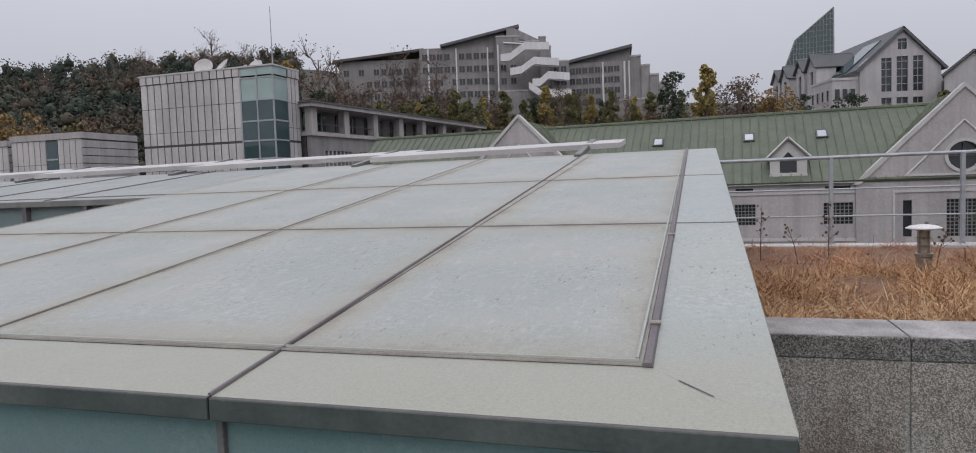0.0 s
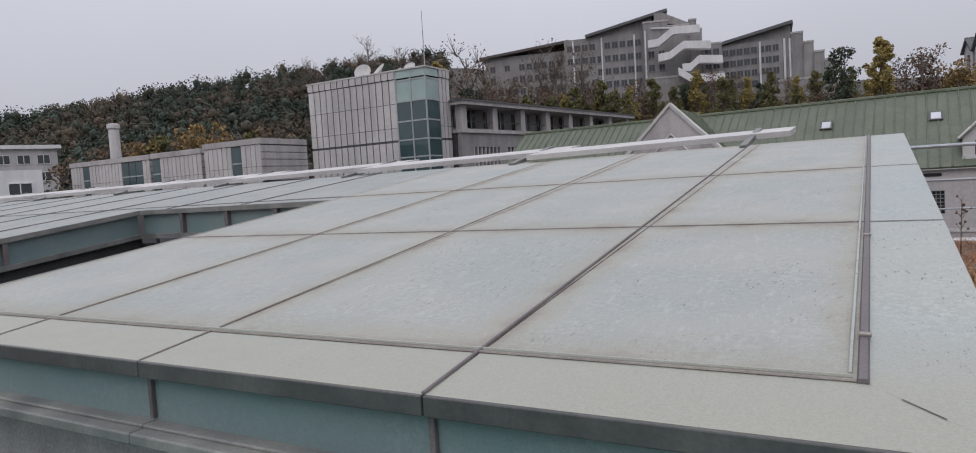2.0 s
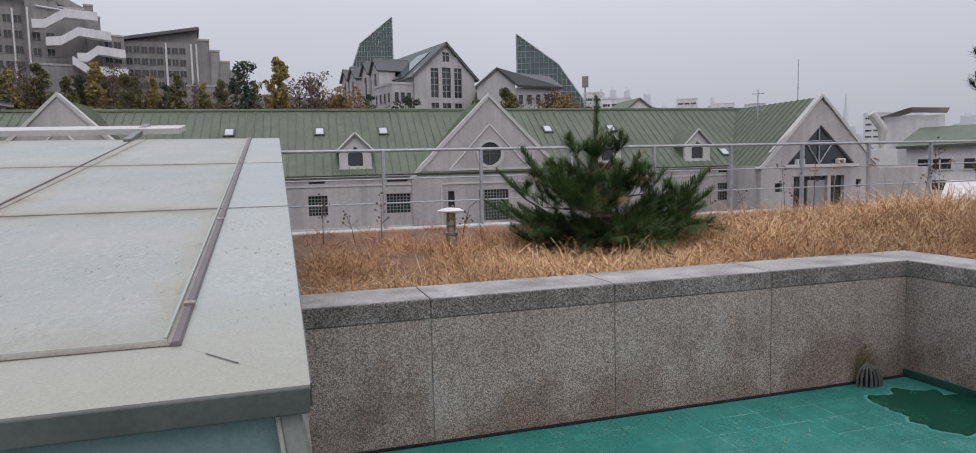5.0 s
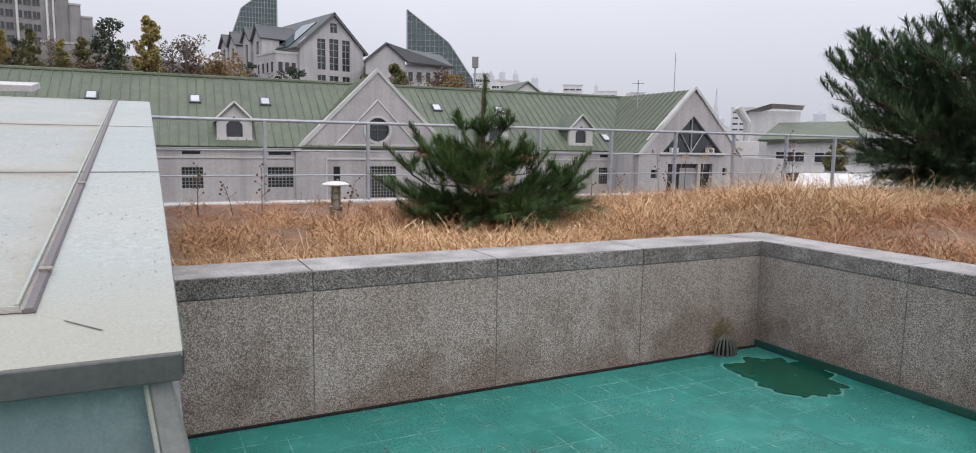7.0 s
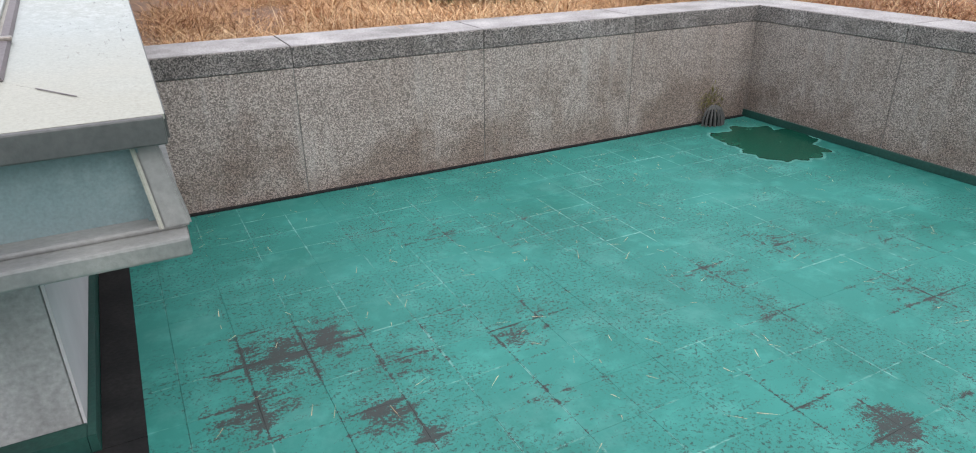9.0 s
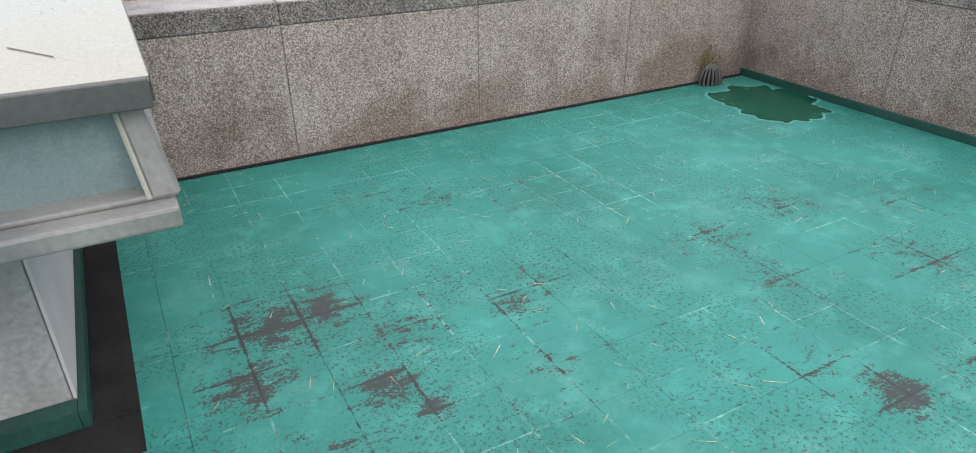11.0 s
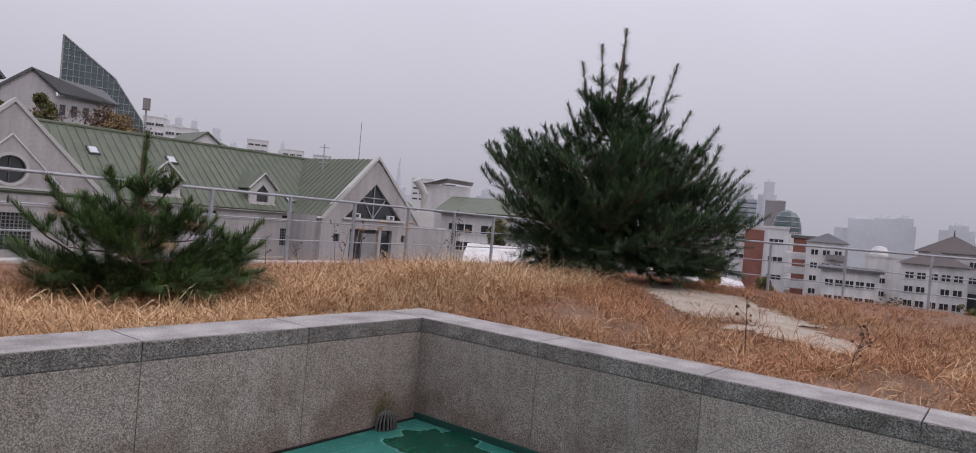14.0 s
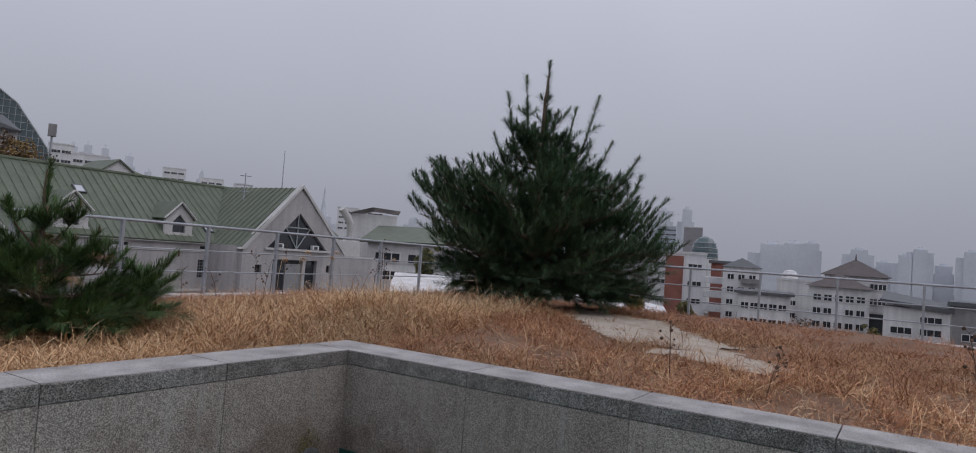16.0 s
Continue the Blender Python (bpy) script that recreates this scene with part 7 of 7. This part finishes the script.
def plant(kind, deg, d, top, seed=0):
    """A tree of that kind whose top reaches the height top."""
    a = math.radians(deg)
    x, y = d * math.sin(a), d * math.cos(a)
    g = land(x, y)
    src = KINDS[kind][seed % len(KINDS[kind])]
    H = {"g": 10.8, "y": 12, "o": 9, "b": 11, "d": 12, "n": 13.5}[kind]
    s = max(0.45, (top - g) / H)
    m = pose(x, y, g, 0, 0, seed * 67)
    wide = s * 0.95
    if src.name not in USED:
        USED.add(src.name)
        src.matrix_basis = m @ Matrix.Diagonal((wide, wide, s, 1))
        tagged(src, group="slope trees")
        return
    c = copy_thing(src, m)
    c.matrix_basis = m @ Matrix.Diagonal((wide, wide, s, 1))
    tagged(c, group="slope trees")


rt = random.Random(8)
for i, (kind, deg, d, el) in enumerate((("y", -12.2, 120, 0.15), ("g", -10.3, 118, 0.135), ("y", -8.5, 122, 0.132), ("g", -6.8, 118, 0.135), ("y", -5, 120, 0.125), ("d", -1.9, 105, 0.158), ("y", 0.5, 100, 0.168), ("b", 3.0, 108, 0.147), ("o", 5.6, 96, 0.118), ("b", 3.8, 110, 0.13), ("g", 4.6, 104, 0.1), ("d", 10.7, 92, 0.11), ("g", 18.9, 100, 0.117), ("b", 19.9, 103, 0.112), ("b", 22.1, 104, 0.107), ("o", 23.2, 104, 0.1), ("b", 24, 105, 0.1),
                                       ("g", -14.0, 118, 0.128), ("g", -15.6, 121, 0.14), ("b", -16.4, 126, 0.145), ("y", -17.4, 118, 0.135), ("g", -18.6, 123, 0.13), ("g", -19.6, 119, 0.145), ("b", -20.8, 125, 0.15), ("g", -21.8, 119, 0.138), ("y", -22.6, 123, 0.13), ("g", -23.8, 118, 0.128), ("b", -24.6, 124, 0.142), ("g", -25.8, 119, 0.13), ("d", -13.2, 124, 0.13), ("b", -11.2, 126, 0.138), ("d", -7.6, 126, 0.12), ("b", -9.4, 128, 0.13),
                                       ("n", -30.6, 150, 0.215), ("n", -29.2, 152, 0.205), ("n", -24.6, 160, 0.205), ("n", -23.4, 158, 0.2), ("n", -21.2, 160, 0.2), ("n", -36, 240, 0.215), ("b", -27.4, 140, 0.16), ("b", -28.6, 138, 0.15), ("d", -30.5, 135, 0.15), ("g", -29.6, 125, 0.12), ("n", -38.6, 250, 0.225), ("y", -33.1, 140, 0.195),
                                       ("g", -48.2, 95, 0.105), ("o", -51.6, 96, 0.108), ("b", -55.8, 96, 0.1), ("g", -54.9, 97, 0.1), ("n", -45.3, 230, 0.185), ("n", -43.2, 240, 0.2), ("n", -53, 240, 0.15), ("n", -49.5, 240, 0.165), ("b", -51.2, 98, 0.1), ("o", -56.6, 98, 0.085), ("b", -59, 96, 0.09), ("b", -46.5, 96, 0.1), ("b", -60, 95, 0.08), ("y", 70.7, 48, -0.01), ("g", 53.4, 45, 0.02), ("g", 74.8, 50, -0.035), ("g", 88, 60, -0.045), ("b", 83, 60, -0.05), ("b", 79.5, 70, -0.05), ("b", 2.0, 112, 0.13), ("d", 7.5, 118, 0.11), ("g", 16.5, 100, 0.1), ("b", -3.4, 112, 0.12), ("b", -31.5, 110, 0.13))):
    plant(kind, deg, d, 1.6 + el * d, i)

for i in range(22):
    d = rt.uniform(112, 130)
    plant(rt.choice("gggyb"), -27 + 28 * (i + rt.uniform(0, 0.8)) / 22, d, 1.6 + rt.uniform(0.105, 0.132) * d, 100 + i)

# scrub between the slope trees
wr = random.Random(4)
cs, rr = [], []
for k in range(420):
    deg, d = wr.uniform(-32, 26), wr.uniform(104, 132)
    a = math.radians(deg)
    x, y = d * math.sin(a), d * math.cos(a)
    r = wr.uniform(1.2, 2.6)
    cs.append((x, y, land(x, y) + r * wr.uniform(0.3, 2.2))), rr.append(r)
leaf_cloud("slope_scrub", cs, rr, 90, 0.2, LEAF_BROWN, 33, None, "brown autumn scrub under the slope trees", "scrub", 1.1)

# wooded hill
wr = random.Random(21)
cs, rr, dark, dr_ = [], [], [], []
while len(cs) + len(dark) < 3000:
    deg, d = wr.uniform(-84, -20), wr.uniform(112, 320)
    a = math.radians(deg)
    x, y = d * math.sin(a), d * math.cos(a)
    if deg > -32 and d > 165:
        continue
    r = wr.uniform(1.6, 3.4)
    p = (x, y, land(x, y) + r * wr.uniform(0.5, 1.6))
    if noise.noise((x * 0.03, y * 0.03, 2)) + wr.uniform(-0.3, 0.3) > 0.05:
        cs.append(p), rr.append(r)
    else:
        dark.append(p), dr_.append(r)
def crowns(name, centres, radii, material, label):
    """Rounded, uneven crown masses under the leaves of far woods."""
    bm = bmesh.new()
    bmesh.ops.create_icosphere(bm, subdivisions=1, radius=1)
    bm.verts.ensure_lookup_table()
    unit = np.array([v.co[:] for v in bm.verts])
    faces = np.array([[v.index for v in f.verts] for f in bm.faces])
    bm.free()
    rng = np.random.default_rng(5)
    vs, fs = [], []
    for k, (c, r) in enumerate(zip(centres, radii)):
        bumpy = 0.46 + 0.1 * np.sin(unit @ rng.normal(0, 3, 3) + k) + rng.normal(0, 0.04, len(unit))
        vs.append(np.array(c) + unit * bumpy[:, None] * r * np.array([1, 1, 1.1]))
        fs.append(faces + k * len(unit))
    me = bpy.data.meshes.new(name)
    me.from_pydata(np.concatenate(vs).tolist(), [], np.concatenate(fs).tolist())
    me.polygons.foreach_set("use_smooth", np.ones(len(me.polygons), dtype=bool))
    me.materials.append(material)
    return tagged(new(name, me), label, "woods", kind="stuff")


crowns("hill_crowns", cs, rr, WOODS, "brown and green tree crowns on the hillside")
crowns("hill_pine_crowns", dark, dr_, HILL_DARK, "dark evergreen tree crowns on the hillside")
leaf_cloud("hill_woods", cs, rr, 84, 0.42, WOODS, 30, None, "brown and green autumn woods on the hillside", "woods", 1.1)
leaf_cloud("hill_pinewoods", dark, dr_, 86, 0.42, HILL_DARK, 31, None, "dark evergreen woods on the hillside", "woods", 1.15)


# ---- floor tiles under the green paint ----
TILE = 0.213


def tile_mesh():
    bm = boxed(0.0001, TILE - 0.0001, 0.0001, TILE - 0.0001, -0.02, 0.0)
    top = [e for e in bm.edges if all(v.co.z > -0.001 for v in e.verts)]
    bmesh.ops.bevel(bm, geom=top, offset=0.001, segments=1, affect="EDGES")
    me = bpy.data.meshes.new("tile")
    bm.to_mesh(me)
    bm.free()
    me.materials.append(PAINT)
    return me


tile = tile_mesh()
tile_rng = random.Random(3)
rest = []
ox, oy = 0.012, WALL_Y - 0.025
for i in range(-1, 20):
    for j in range(0, 26):
        x, y = ox + i * TILE, oy - (j + 1) * TILE
        if x + TILE > WALL_X - 0.0:
            continue
        if x < -0.1:
            x = ox - TILE * 0.5
            continue
        if 0.4 < y + TILE and x < 3.2 and y < 3.65:
            shared("tile", tile, floor, pose(x, y, tile_rng.uniform(-0.0004, 0.0004), tile_rng.uniform(-0.1, 0.1), tile_rng.uniform(-0.1, 0.1)))
        else:
            rest.append((x, y))
bm = bmesh.new()
for x, y in rest:
    box(bm, x + 0.0004, x + TILE - 0.0004, y + 0.0004, y + TILE - 0.0004, -0.02, 0.0)
box(bm, -0.1, ox - 0.0015, -1.9, WALL_Y - 0.025, -0.02, 0.0)
box(bm, ox + 19 * TILE + 0.002, WALL_X, -1.9, WALL_Y - 0.025, -0.02, 0.0)
box(bm, -6, -0.1, -6, 1.75, -0.02, 0.0)
box(bm, -0.098, WALL_X, -6, -1.9, -0.02, 0.0)
tagged(part("tiles", bm, PAINT, floor), kind="stuff")
